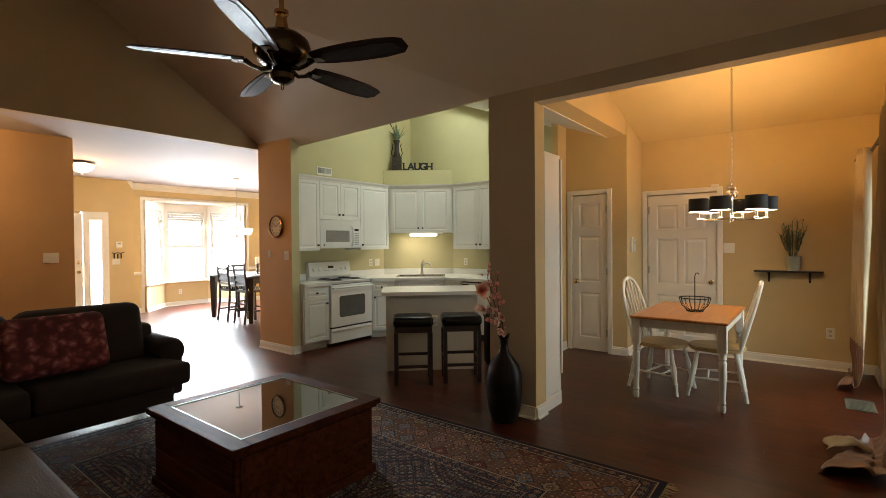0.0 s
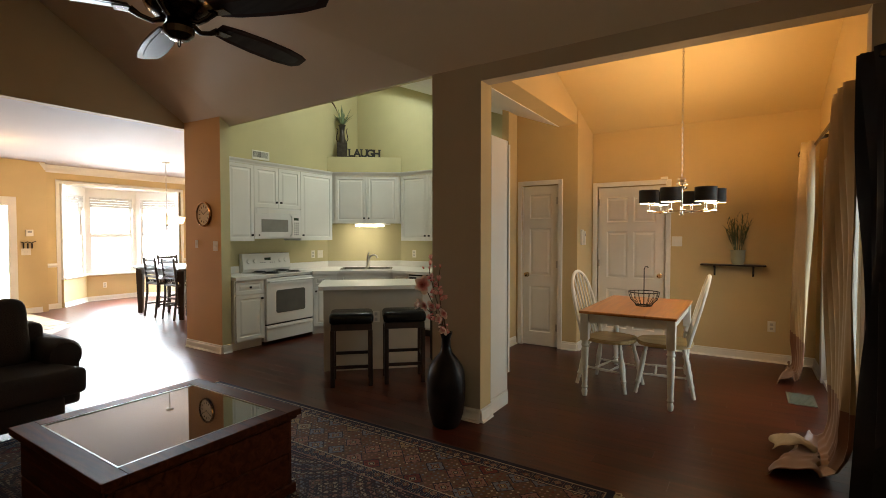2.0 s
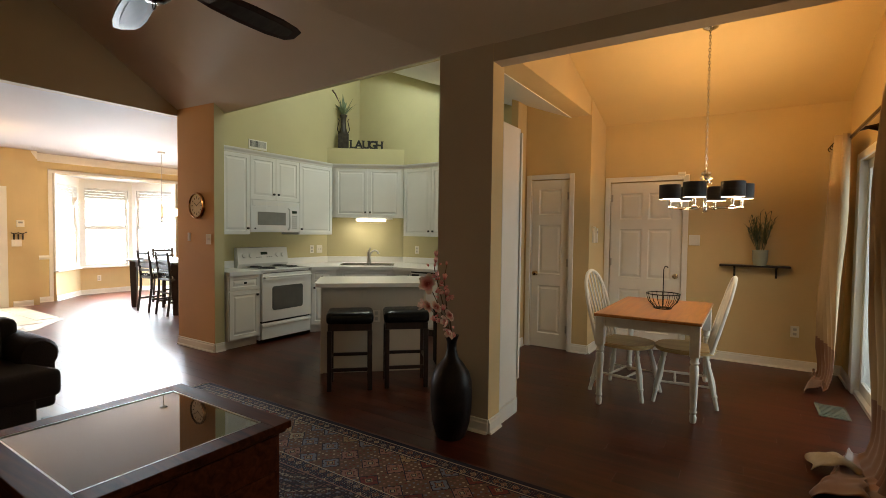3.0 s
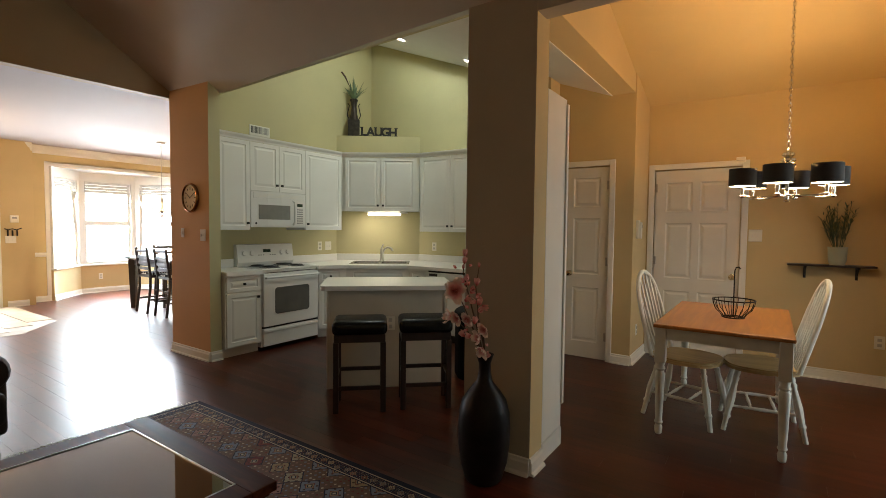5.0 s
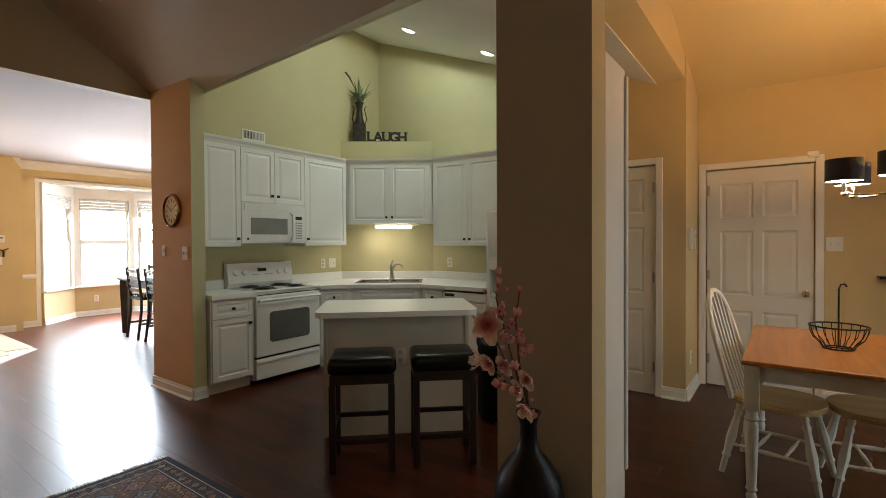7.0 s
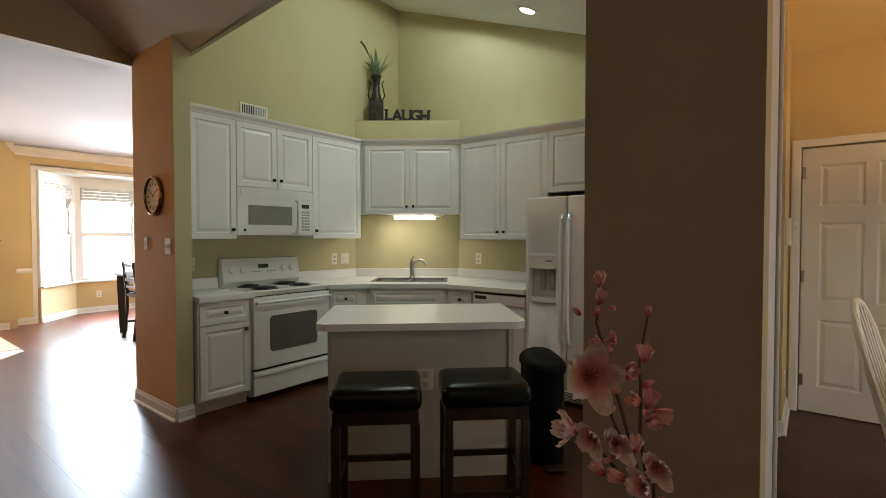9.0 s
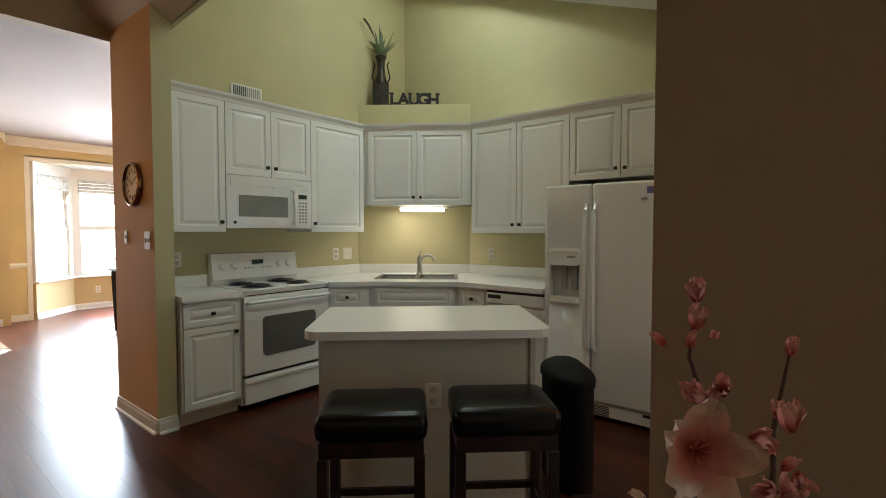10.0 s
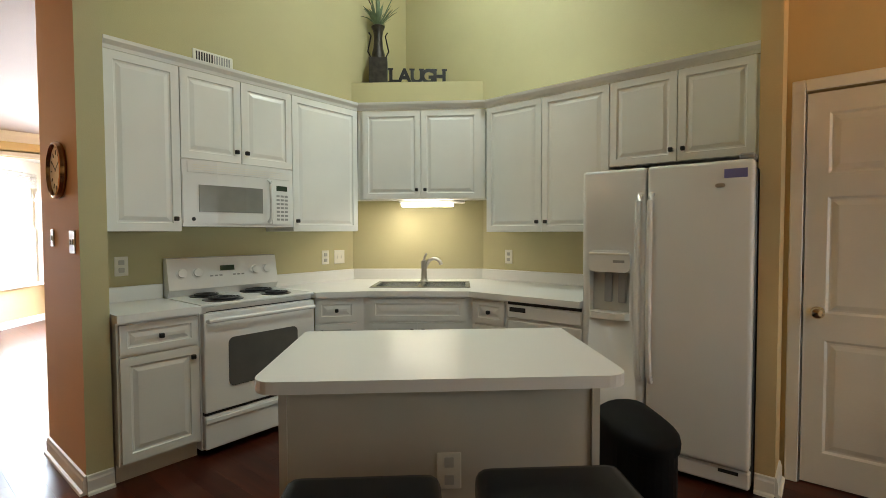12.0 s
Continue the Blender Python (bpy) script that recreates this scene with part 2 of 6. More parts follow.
def floral():
    """Cotton print: rose and cream flower heads on dark red."""
    m, n, l, p = nodes_of("red_floral_cloth")
    tc = n.new("ShaderNodeTexCoord")
    wob = n.new("ShaderNodeTexNoise")
    wob.inputs["Scale"].default_value = 14
    l.new(tc.outputs["Object"], wob.inputs["Vector"])
    add = n.new("ShaderNodeMix")
    add.data_type, add.blend_type = "RGBA", "LINEAR_LIGHT"
    add.inputs[0].default_value = 0.05
    l.new(tc.outputs["Object"], add.inputs[6])
    l.new(wob.outputs["Color"], add.inputs[7])
    v = n.new("ShaderNodeTexVoronoi")
    v.inputs["Scale"].default_value = 15
    l.new(add.outputs[2], v.inputs["Vector"])
    r = n.new("ShaderNodeValToRGB")
    e = r.color_ramp.elements
    e[0].position, e[0].color = 0.0, (0.40, 0.23, 0.18, 1)
    e[1].position, e[1].color = 0.75, (0.09, 0.012, 0.014, 1)
    for pos, col in ((0.22, (0.28, 0.08, 0.08)), (0.42, (0.19, 0.03, 0.035)), (0.55, (0.10, 0.022, 0.02))):
        k = e.new(pos)
        k.color = (*col, 1)
    l.new(v.outputs["Distance"], r.inputs[0])
    l.new(r.outputs[0], p.inputs["Base Color"])
    p.inputs["Roughness"].default_value = 0.9
    return m


def striped(name, dark, light, scale):
    """Printed cloth with wavy stripes."""
    m, n, l, p = nodes_of(name)
    tc = n.new("ShaderNodeTexCoord")
    w = n.new("ShaderNodeTexWave")
    w.inputs["Scale"].default_value, w.inputs["Distortion"].default_value, w.inputs["Detail"].default_value = scale, 5, 2
    l.new(tc.outputs["Object"], w.inputs["Vector"])
    r = n.new("ShaderNodeValToRGB")
    r.color_ramp.elements[0].position, r.color_ramp.elements[1].position = 0.46, 0.54
    r.color_ramp.elements[0].color, r.color_ramp.elements[1].color = (*dark, 1), (*light, 1)
    l.new(w.outputs["Color"], r.inputs[0])
    l.new(r.outputs[0], p.inputs["Base Color"])
    p.inputs["Roughness"].default_value = 0.9
    return m


def silk_petal(name, heart, middle, rim, size):
    """Dyed silk petal: deep at the heart, paler outwards, cream at the rim."""
    m, n, l, p = nodes_of(name)
    tc = n.new("ShaderNodeTexCoord")
    ln = n.new("ShaderNodeVectorMath")
    ln.operation = "LENGTH"
    l.new(tc.outputs["Object"], ln.inputs[0])
    noise = n.new("ShaderNodeTexNoise")
    noise.inputs["Scale"].default_value, noise.inputs["Detail"].default_value = 45, 4
    l.new(tc.outputs["Object"], noise.inputs["Vector"])
    ad = n.new("ShaderNodeMath")
    ad.operation = "MULTIPLY_ADD"
    ad.inputs[1].default_value, ad.inputs[2].default_value = 1 / size, -0.2
    l.new(ln.outputs["Value"], ad.inputs[0])
    wob = n.new("ShaderNodeMath")
    wob.operation = "MULTIPLY_ADD"
    wob.inputs[1].default_value = 0.4
    l.new(noise.outputs["Fac"], wob.inputs[0])
    l.new(ad.outputs[0], wob.inputs[2])
    r = n.new("ShaderNodeValToRGB")
    e = r.color_ramp.elements
    e[0].position, e[0].color = 0.1, (*heart, 1)
    e[1].position, e[1].color = 0.74, (*rim, 1)
    k = e.new(0.42)
    k.color = (*middle, 1)
    l.new(wob.outputs[0], r.inputs[0])
    l.new(r.outputs[0], p.inputs["Base Color"])
    p.inputs["Roughness"].default_value = 0.65
    p.inputs["Sheen Weight"].default_value = 0.2
    return m


M_ZEBRA = striped("striped_cushion_cloth", (0.012, 0.011, 0.011), (0.7, 0.68, 0.64), 9.0)
M_WALL = mat("wall_paint_terracotta_tan", (0.62, 0.37, 0.17), 0.75, vary=0.05, scale=1.7, bump=0.12, bump_scale=180)
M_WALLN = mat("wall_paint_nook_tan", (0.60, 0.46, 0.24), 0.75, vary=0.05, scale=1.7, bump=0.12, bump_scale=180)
M_WALLK = mat("wall_paint_khaki", (0.535, 0.485, 0.278), 0.7, vary=0.05, scale=1.7, bump=0.12, bump_scale=180)
M_CEIL = mat("ceiling_paint", (0.60, 0.52, 0.42), 0.85, vary=0.04, scale=1.2, bump=0.2, bump_scale=120)
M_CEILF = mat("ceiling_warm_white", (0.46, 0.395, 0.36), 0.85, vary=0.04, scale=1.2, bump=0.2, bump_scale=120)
M_CEILN = mat("ceiling_nook_tan", (0.64, 0.49, 0.25), 0.85, vary=0.04, scale=1.2, bump=0.2, bump_scale=120)
M_BIN = mat("matte_black_plastic", (0.006, 0.006, 0.0065), 0.6, vary=0.3, spec=0.12)
M_KNOB = mat("polished_brass", (0.75, 0.64, 0.45), 0.14, metal=1.0, vary=0.1)
M_CEILW = mat("ceiling_white", (0.8, 0.78, 0.74), 0.85, vary=0.04, scale=1.2, bump=0.2, bump_scale=120)
M_TRIM = mat("trim_white", (0.78, 0.76, 0.7), 0.35, vary=0.04, scale=3)
M_DOOR = mat("door_white", (0.74, 0.71, 0.64), 0.4, vary=0.05, scale=2.5, bump=0.05, bump_scale=90)
M_CAB = mat("cabinet_white", (0.80, 0.80, 0.765), 0.32, vary=0.03, scale=3)
# cabinet white dulled to beige: the island front's shade, put into the colour
M_ISLAND = mat("island_white_shaded", (0.58, 0.53, 0.44), 0.45, vary=0.06, scale=3)
M_APPL = mat("appliance_white", (0.80, 0.80, 0.78), 0.22, vary=0.02, scale=3, bump=0.03, bump_scale=220)
M_COUNTER = mat("laminate_white", (0.81, 0.81, 0.79), 0.3, vary=0.012, scale=3)
M_BLACK = mat("black_enamel", (0.012, 0.012, 0.013), 0.3, vary=0.3)
M_BLACKP = mat("black_plastic", (0.02, 0.02, 0.022), 0.45, vary=0.3, bump=0.05)
M_IRON = mat("wrought_iron", (0.02, 0.017, 0.015), 0.5, metal=0.6, vary=0.3)
M_BRONZE = mat("dark_bronze", (0.07, 0.05, 0.035), 0.22, metal=1.0, vary=0.3)
M_BRASS = mat("antique_brass", (0.42, 0.24, 0.11), 0.2, metal=1.0, vary=0.2)
M_CHROME = mat("chrome", (0.75, 0.75, 0.73), 0.12, metal=1.0, vary=0.05)
M_NICKEL = mat("brushed_nickel", (0.5, 0.48, 0.44), 0.3, metal=1.0, vary=0.1)
M_STEEL = mat("stainless_steel", (0.36, 0.36, 0.355), 0.25, metal=1.0, vary=0.1, scale=20)
M_LEATHER = mat("black_leather", (0.006, 0.006, 0.0065), 0.24, spec=0.3, vary=0.3, scale=20, bump=0.06, bump_scale=260)
M_SOFA = mat("brown_upholstery", (0.022, 0.012, 0.008), 0.85, vary=0.3, scale=8, bump=0.5, bump_scale=140)
M_SOFA2 = mat("tan_upholstery", (0.07, 0.045, 0.03), 0.85, vary=0.25, scale=8, bump=0.5, bump_scale=140)
M_DARKGLASS = mat("dark_oven_glass", (0.12, 0.12, 0.115), 0.08, vary=0.1)
M_GREYGLASS = mat("grey_microwave_glass", (0.26, 0.26, 0.24), 0.12, vary=0.1)
M_GREY = mat("grey_plastic", (0.3, 0.3, 0.3), 0.4)
M_PLATE = mat("switch_plate", (0.8, 0.77, 0.68), 0.3, vary=0.02)
M_LEAF = mat("dusty_leaf", (0.10, 0.14, 0.07), 0.6, vary=0.35, scale=30, rand=0.3)
M_GRASSY = mat("silk_grass", (0.15, 0.21, 0.12), 0.6, vary=0.4, scale=12)
M_STEMW = mat("twig_brown", (0.09, 0.05, 0.03), 0.7, vary=0.3, scale=30)
M_PETALP = mat("pale_silk_petal", (0.88, 0.60, 0.58), 0.6, vary=0.25, scale=25, rand=0.2)
M_POT = mat("dark_glazed_vase", (0.010, 0.007, 0.007), 0.4, vary=0.6, scale=9, spec=0.2)
M_CERAM = mat("celadon_pot", (0.35, 0.38, 0.30), 0.45, vary=0.1)
M_RUSTPOT = mat("weathered_metal_vase", (0.04, 0.033, 0.027), 0.45, metal=0.5, vary=0.5, scale=18)
M_TILE = mat("foyer_tile", (0.46, 0.35, 0.23), 0.35, vary=0.15, scale=5, rand=0.08)
M_GROUT = mat("grout", (0.35, 0.29, 0.22), 0.9)
M_PLANK = wood("cherry_laminate", (0.036, 0.0076, 0.0038), (0.080, 0.0168, 0.0070), 0.29, 0, 0.8, 0.3, 0.0, even=True)
M_PLANKS = wood("cherry_laminate_far", (0.036, 0.0076, 0.0038), (0.080, 0.0168, 0.0070), 0.29, 0, 0.8, 0.3, 0.0, island=True, even=True)
M_SUB = mat("plank_joint", (0.022, 0.006, 0.0035), 0.5)
for _m in (M_PLANK, M_PLANKS):
    _m.node_tree.nodes["Principled BSDF"].inputs["Specular IOR Level"].default_value = 0.30
M_CHERRY = wood("walnut_table_wood", (0.036, 0.009, 0.0045), (0.10, 0.028, 0.012), 0.55, 0, 1.5, 0.12, 0.0)
M_CHERRY.node_tree.nodes["Principled BSDF"].inputs["Specular IOR Level"].default_value = 0.04
M_ESPRESSO = wood("espresso_wood", (0.008, 0.005, 0.004), (0.025, 0.014, 0.01), 0.35, 2, 1.5, 0.15, 0.2)
M_MAHOG = wood("mahogany_leg", (0.011, 0.005, 0.004), (0.03, 0.011, 0.008), 0.4, 2, 1.5, 0.15, 0.2)
M_OAK = wood("honey_oak_top", (0.36, 0.13, 0.03), (0.55, 0.24, 0.07), 0.3, 1, 1.2, 0.06, 0.3)
M_SEAT = wood("pale_oak_seat", (0.42, 0.27, 0.1), (0.62, 0.45, 0.2), 0.4, 0, 1.2, 0.06, 0.2)
M_WHITEW = mat("white_painted_wood", (0.72, 0.70, 0.62), 0.4, vary=0.08, scale=12)
M_BLADE = wood("dark_fan_blade", (0.014, 0.006, 0.005), (0.04, 0.015, 0.012), 0.4, 0, 1.4, 0.1, 0.08)
M_INSET = wood("blade_inset_veneer", (0.03, 0.026, 0.028), (0.055, 0.048, 0.05), 0.5, 0, 1.4, 0.1, 0.1)
for _m in (M_BLADE, M_INSET):
    _m.node_tree.nodes["Principled BSDF"].inputs["Specular IOR Level"].default_value = 0.12
M_VENT = mat("register_grey_green", (0.16, 0.18, 0.14), 0.45, metal=0.3, vary=0.15)
# tan wall paint with the dim, cool living room side mixed into the colour
M_PILLAR = mat("wall_paint_tan_shaded", (0.41, 0.355, 0.285), 0.75, vary=0.05, scale=1.7, bump=0.12, bump_scale=180)
# living room wall paint, darkened here for the shade on the gable
M_GABLE = mat("wall_paint_gable_shaded", (0.47, 0.36, 0.22), 0.75, vary=0.05, scale=1.7, bump=0.12, bump_scale=180)
M_RUG = rug_material()
M_FRINGE = mat("cotton_fringe", (0.5, 0.44, 0.33), 0.9, vary=0.2)
M_CURT = two_tone("tan_curtain_cloth", (0.42, 0.30, 0.16), (0.2, 0.09, 0.05), 0.42)
M_LINING = mat("cream_lining", (0.40, 0.34, 0.24), 0.7, vary=0.15, scale=14)
# near-black stands for deep shade on the curtain, not for a dye
M_CURTD = mat("shaded_curtain_cloth", (0.004, 0.0035, 0.004), 0.8, vary=0.3, scale=12)
M_PILLOW = floral()
M_GLASS = glass("clear_glass")
M_TABGLASS = mat("table_glass_over_dark", (0.02, 0.022, 0.02), 0.02, vary=0.1)
M_TABGLASS.node_tree.nodes["Principled BSDF"].inputs["IOR"].default_value = 2.3
M_BULB = glow("warm_bulb", (1.0, 0.72, 0.42), 14)
M_DISC = glow("shade_diffuser_lit", (1.0, 0.76, 0.48), 22)
M_RECESS = mat("dispenser_liner", (0.5, 0.49, 0.45), 0.4)
M_CANLENS = glow("downlight_lens", (1.0, 0.95, 0.82), 18)
M_TUBE = glow("cabinet_tube", (1.0, 0.92, 0.75), 9)
M_FROST = glow("frosted_shade_lit", (1.0, 0.86, 0.62), 1.6)
M_BOWL = glow("alabaster_bowl_lit", (1.0, 0.80, 0.52), 5)
M_SHADE = mat("black_drum_shade", (0.010, 0.008, 0.009), 0.6, vary=0.2, bump=0.2, bump_scale=250)
M_CLOCKF = mat("cream_clock_face", (0.84, 0.78, 0.66), 0.25, vary=0.12, scale=9)
M_BLIND = mat("roman_shade_cloth", (0.6, 0.59, 0.55), 0.8, vary=0.3, scale=14)
M_LCD = mat("lcd_display", (0.03, 0.05, 0.03), 0.2)
M_LABEL = mat("blue_label", (0.2, 0.2, 0.45), 0.4)
M_SKYCARD = glow("bright_overcast", (0.90, 0.96, 1.0), 3.5)
M_GRASS = mat("lawn", (0.06, 0.09, 0.03), 0.95, vary=0.4, scale=2)

# ---- mesh helpers ----


def box(bm, x0, x1, y0, y1, z0, z1, bev=0.0, seg=1):
    m = Matrix.Translation(((x0 + x1) / 2, (y0 + y1) / 2, (z0 + z1) / 2)) @ Matrix.Diagonal((abs(x1 - x0), abs(y1 - y0), abs(z1 - z0), 1))
    g = bmesh.ops.create_cube(bm, size=1, matrix=m)
    if bev:
        es = list({e for v in g["verts"] for e in v.link_edges})
        bmesh.ops.bevel(bm, geom=es, offset=bev, segments=seg, affect="EDGES", profile=0.6)
    return bm


def boxm(x0, x1, y0, y1, z0, z1, bev=0.0, seg=1):
    return box(bmesh.new(), x0, x1, y0, y1, z0, z1, bev, seg)


def lathe(bm, prof, c=(0, 0, 0), seg=20, m=None):
    """A turned shape from (radius, height) pairs."""
    rows = []
    for r, z in prof:
        rows.append([bm.verts.new((c[0] + r * math.cos(2 * math.pi * i / seg), c[1] + r * math.sin(2 * math.pi * i / seg), c[2] + z)) for i in range(seg)])
    for a, b in zip(rows, rows[1:]):
        for i in range(seg):
            j = (i + 1) % seg
            bm.faces.new((a[i], a[j], b[j], b[i]))
    bm.faces.new(list(reversed(rows[0])))
    bm.faces.new(rows[-1])
    if m:
        bmesh.ops.transform(bm, matrix=m, verts=[v for r in rows for v in r])
    return bm


def tube(bm, pts, r, seg=8):
    """A round bar along points; r is one radius or one for each point."""
    pts = [Vector(p) for p in pts]
    rs = r if isinstance(r, (list, tuple)) else [r] * len(pts)
    rows = []
    up = Vector((0.13, 0.29, 0.95)).normalized()
    for i, p in enumerate(pts):
        d = (pts[min(i + 1, len(pts) - 1)] - pts[max(i - 1, 0)]).normalized()
        a = d.cross(up)
        if a.length < 0.05:
            a = d.cross(Vector((1, 0, 0)))
        a.normalize()
        b = d.cross(a)
        rows.append([bm.verts.new(p + rs[i] * (math.cos(2 * math.pi * k / seg) * a + math.sin(2 * math.pi * k / seg) * b)) for k in range(seg)])
    for a, b in zip(rows, rows[1:]):
        for k in range(seg):
            j = (k + 1) % seg
            bm.faces.new((a[k], a[j], b[j], b[k]))
    bm.faces.new(list(reversed(rows[0])))
    bm.faces.new(rows[-1])
    return bm


def prism(bm, poly, z0, z1):
    """An upright block over a plan outline."""
    lo = [bm.verts.new((x, y, z0)) for x, y in poly]
    hi = [bm.verts.new((x, y, z1)) for x, y in poly]
    bm.faces.new(list(reversed(lo)))
    bm.faces.new(hi)
    for i in range(len(poly)):
        j = (i + 1) % len(poly)
        bm.faces.new((lo[i], lo[j], hi[j], hi[i]))
    return bm


def slab(bm, quads, thick):
    """Sheets with thickness, up from the given corners."""
    for q in quads:
        lo = [bm.verts.new(p) for p in q]
        hi = [bm.verts.new((p[0], p[1], p[2] + thick)) for p in q]
        bm.faces.new(list(reversed(lo)))
        bm.faces.new(hi)
        for i in range(len(q)):
            j = (i + 1) % len(q)
            bm.faces.new((lo[i], lo[j], hi[j], hi[i]))
    return bm


def sweep(bm, a, b, prof, side):
    """A moulding from a to b (plan points); prof: (out, z) pairs, out towards side."""
    a, b = Vector((*a, 0)), Vector((*b, 0))
    d = (b - a).normalized()
    n = Vector((d.y, -d.x, 0)) * side
    ra = [bm.verts.new(a + n * o + Vector((0, 0, z))) for o, z in prof]
    rb = [bm.verts.new(b + n * o + Vector((0, 0, z))) for o, z in prof]
    k = len(prof)
    for i in range(k):
        j = (i + 1) % k
        bm.faces.new((ra[i], ra[j], rb[j], rb[i]))
    bm.faces.new(list(reversed(ra)))
    bm.faces.new(rb)
    return bm


def panelled(bm, w, h, t, cols, rows, rings):
    """A door leaf, front at y = 0 facing -y: flat stiles and rails, and panels sunk and raised by rings of (inset, depth)."""
    xs = sorted({0, w, *[v for c in cols for v in c]})
    zs = sorted({0, h, *[v for r in rows for v in r]})
    vs = {}

    def v(x, y, z):
        k = (round(x, 5), round(y, 5), round(z, 5))
        if k not in vs:
            vs[k] = bm.verts.new(k)
        return vs[k]

    for x0, x1 in zip(xs, xs[1:]):
        for z0, z1 in zip(zs, zs[1:]):
            hole = any(abs(c[0] - x0) < 1e-6 and abs(c[1] - x1) < 1e-6 for c in cols) and any(abs(r[0] - z0) < 1e-6 and abs(r[1] - z1) < 1e-6 for r in rows)
            ring = [v(x0, 0, z0), v(x1, 0, z0), v(x1, 0, z1), v(x0, 0, z1)]
            if hole:
                for i, d in rings:
                    nx = [v(x0 + i, d, z0 + i), v(x1 - i, d, z0 + i), v(x1 - i, d, z1 - i), v(x0 + i, d, z1 - i)]
                    for k in range(4):
                        j = (k + 1) % 4
                        bm.faces.new((ring[k], ring[j], nx[j], nx[k]))
                    ring = nx
            bm.faces.new(ring)
    for x0, x1 in zip(xs, xs[1:]):
        bm.faces.new((v(x0, 0, 0), v(x0, t, 0), v(x1, t, 0), v(x1, 0, 0)))
        bm.faces.new((v(x0, 0, h), v(x1, 0, h), v(x1, t, h), v(x0, t, h)))
    for z0, z1 in zip(zs, zs[1:]):
        bm.faces.new((v(0, 0, z0), v(0, 0, z1), v(0, t, z1), v(0, t, z0)))
        bm.faces.new((v(w, 0, z0), v(w, t, z0), v(w, t, z1), v(w, 0, z1)))
    bk = [v(x, t, 0) for x in xs] + [v(w, t, z) for z in zs[1:]] + [v(x, t, h) for x in reversed(xs[:-1])] + [v(0, t, z) for z in reversed(zs[1:-1])]
    bm.faces.new(list(reversed(bk)))
    return bm


def shift(bm, x, y, z, rz=0, rx=0, ry=0):
    bmesh.ops.transform(bm, matrix=pose(x, y, z, rx, ry, rz), verts=bm.verts)
    return bm


def make(name, bm, material, smooth=False):
    bmesh.ops.recalc_face_normals(bm, faces=bm.faces)
    me = bpy.data.meshes.new(name)
    bm.to_mesh(me)
    bm.free()
    me.materials.append(material)
    if smooth:
        me.shade_smooth()
        me.set_sharp_from_angle(angle=radians(38))
    return new(name, me)


def part(name, bm, material, parent, label="", smooth=False):
    ob = make(name, bm, material, smooth)
    ob.parent = parent
    if label:
        ob["label"] = label
    return ob


def thing(name, label, category, x=0, y=0, z=0, rz=0, group=""):
    ob = new(name)
    ob.empty_display_size = 0.1
    ob.matrix_world = pose(x, y, z, 0, 0, rz)
    return tagged(ob, label, category, group)


def struct(name, bm, material, label, category="wall", smooth=False):
    return tagged(make(name, bm, material, smooth), label, category, "", "structure")


def cut(ob, bm):
    """Takes the block bm out of ob's mesh."""
    bmesh.ops.recalc_face_normals(bm, faces=bm.faces)
    me = bpy.data.meshes.new("cutter")
    bm.to_mesh(me)
    bm.free()
    c = new("cutter", me)
    md = ob.modifiers.new("cut", "BOOLEAN")
    md.operation, md.object, md.solver = "DIFFERENCE", c, "EXACT"
    bpy.context.view_layer.update()
    res = bpy.data.meshes.new_from_object(ob.evaluated_get(bpy.context.evaluated_depsgraph_get()))
    ob.modifiers.clear()
    ob.data = res
    bpy.data.objects.remove(c)
    return ob


# ---- large structure ----
ground = struct("ground", boxm(-400, 400, -400, 400, -0.6, -0.4), M_GRASS, "lawn outside the house", "ground")
struct("backdrop", boxm(-14.6, -14.5, -6, 16, -0.4, 7), M_SKYCARD, "bright overcast sky beyond the windows", "sky")
struct("wall_outer", boxm(-2.5, 1.0, 6.82, 6.9, 0, 3.6), M_WALLN, "plain wall closing the rear of the house")
struct("wall_porch", boxm(-10.95, -10.83, 1.9, 2.9, 0, 2.2), M_WALLN, "plain wall closing the front doorway")
floor = struct("floor", boxm(-12.2, 1.0, -3.1, 8.1, -0.06, -0.004), M_SUB, "dark cherry laminate plank floor", "floor")

# living room
wc = struct("wall_colonnade", boxm(-5.78, -5.02, 3.62, 3.74, 0, 2.9), M_WALL, "terracotta-tan painted wall end beside the kitchen")
wc.data.materials.append(M_WALLK)
for f in wc.data.polygons:
    if f.normal.x > 0.5 or f.normal.y > 0.5:
        f.material_index = 1
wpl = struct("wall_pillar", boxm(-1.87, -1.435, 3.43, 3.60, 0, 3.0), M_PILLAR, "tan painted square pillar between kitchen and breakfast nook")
# nook-lit faces keep the lighter tan; the front's shade is in its colour
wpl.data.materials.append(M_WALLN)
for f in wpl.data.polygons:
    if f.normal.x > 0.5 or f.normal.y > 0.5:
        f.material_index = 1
struct("wall_gable", boxm(-5.9, -5.78, -0.5, 3.74, 2.76, 4.6), M_GABLE, "tan gable wall over the opening to the foyer")
struct("wall_west_living", boxm(-5.9, -5.78, -3.1, -0.5, 0, 4.6), M_WALL, "tan painted living room wall")
struct("wall_south", boxm(-12.2, 1.0, -3.2, -3.1, 0, 4.6), M_WALL, "tan painted wall")
# header and jamb share the pillar front's painted-in shade
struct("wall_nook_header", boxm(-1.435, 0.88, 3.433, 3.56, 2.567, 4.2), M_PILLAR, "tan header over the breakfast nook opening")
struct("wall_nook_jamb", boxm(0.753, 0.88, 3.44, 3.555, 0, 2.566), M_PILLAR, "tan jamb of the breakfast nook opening")
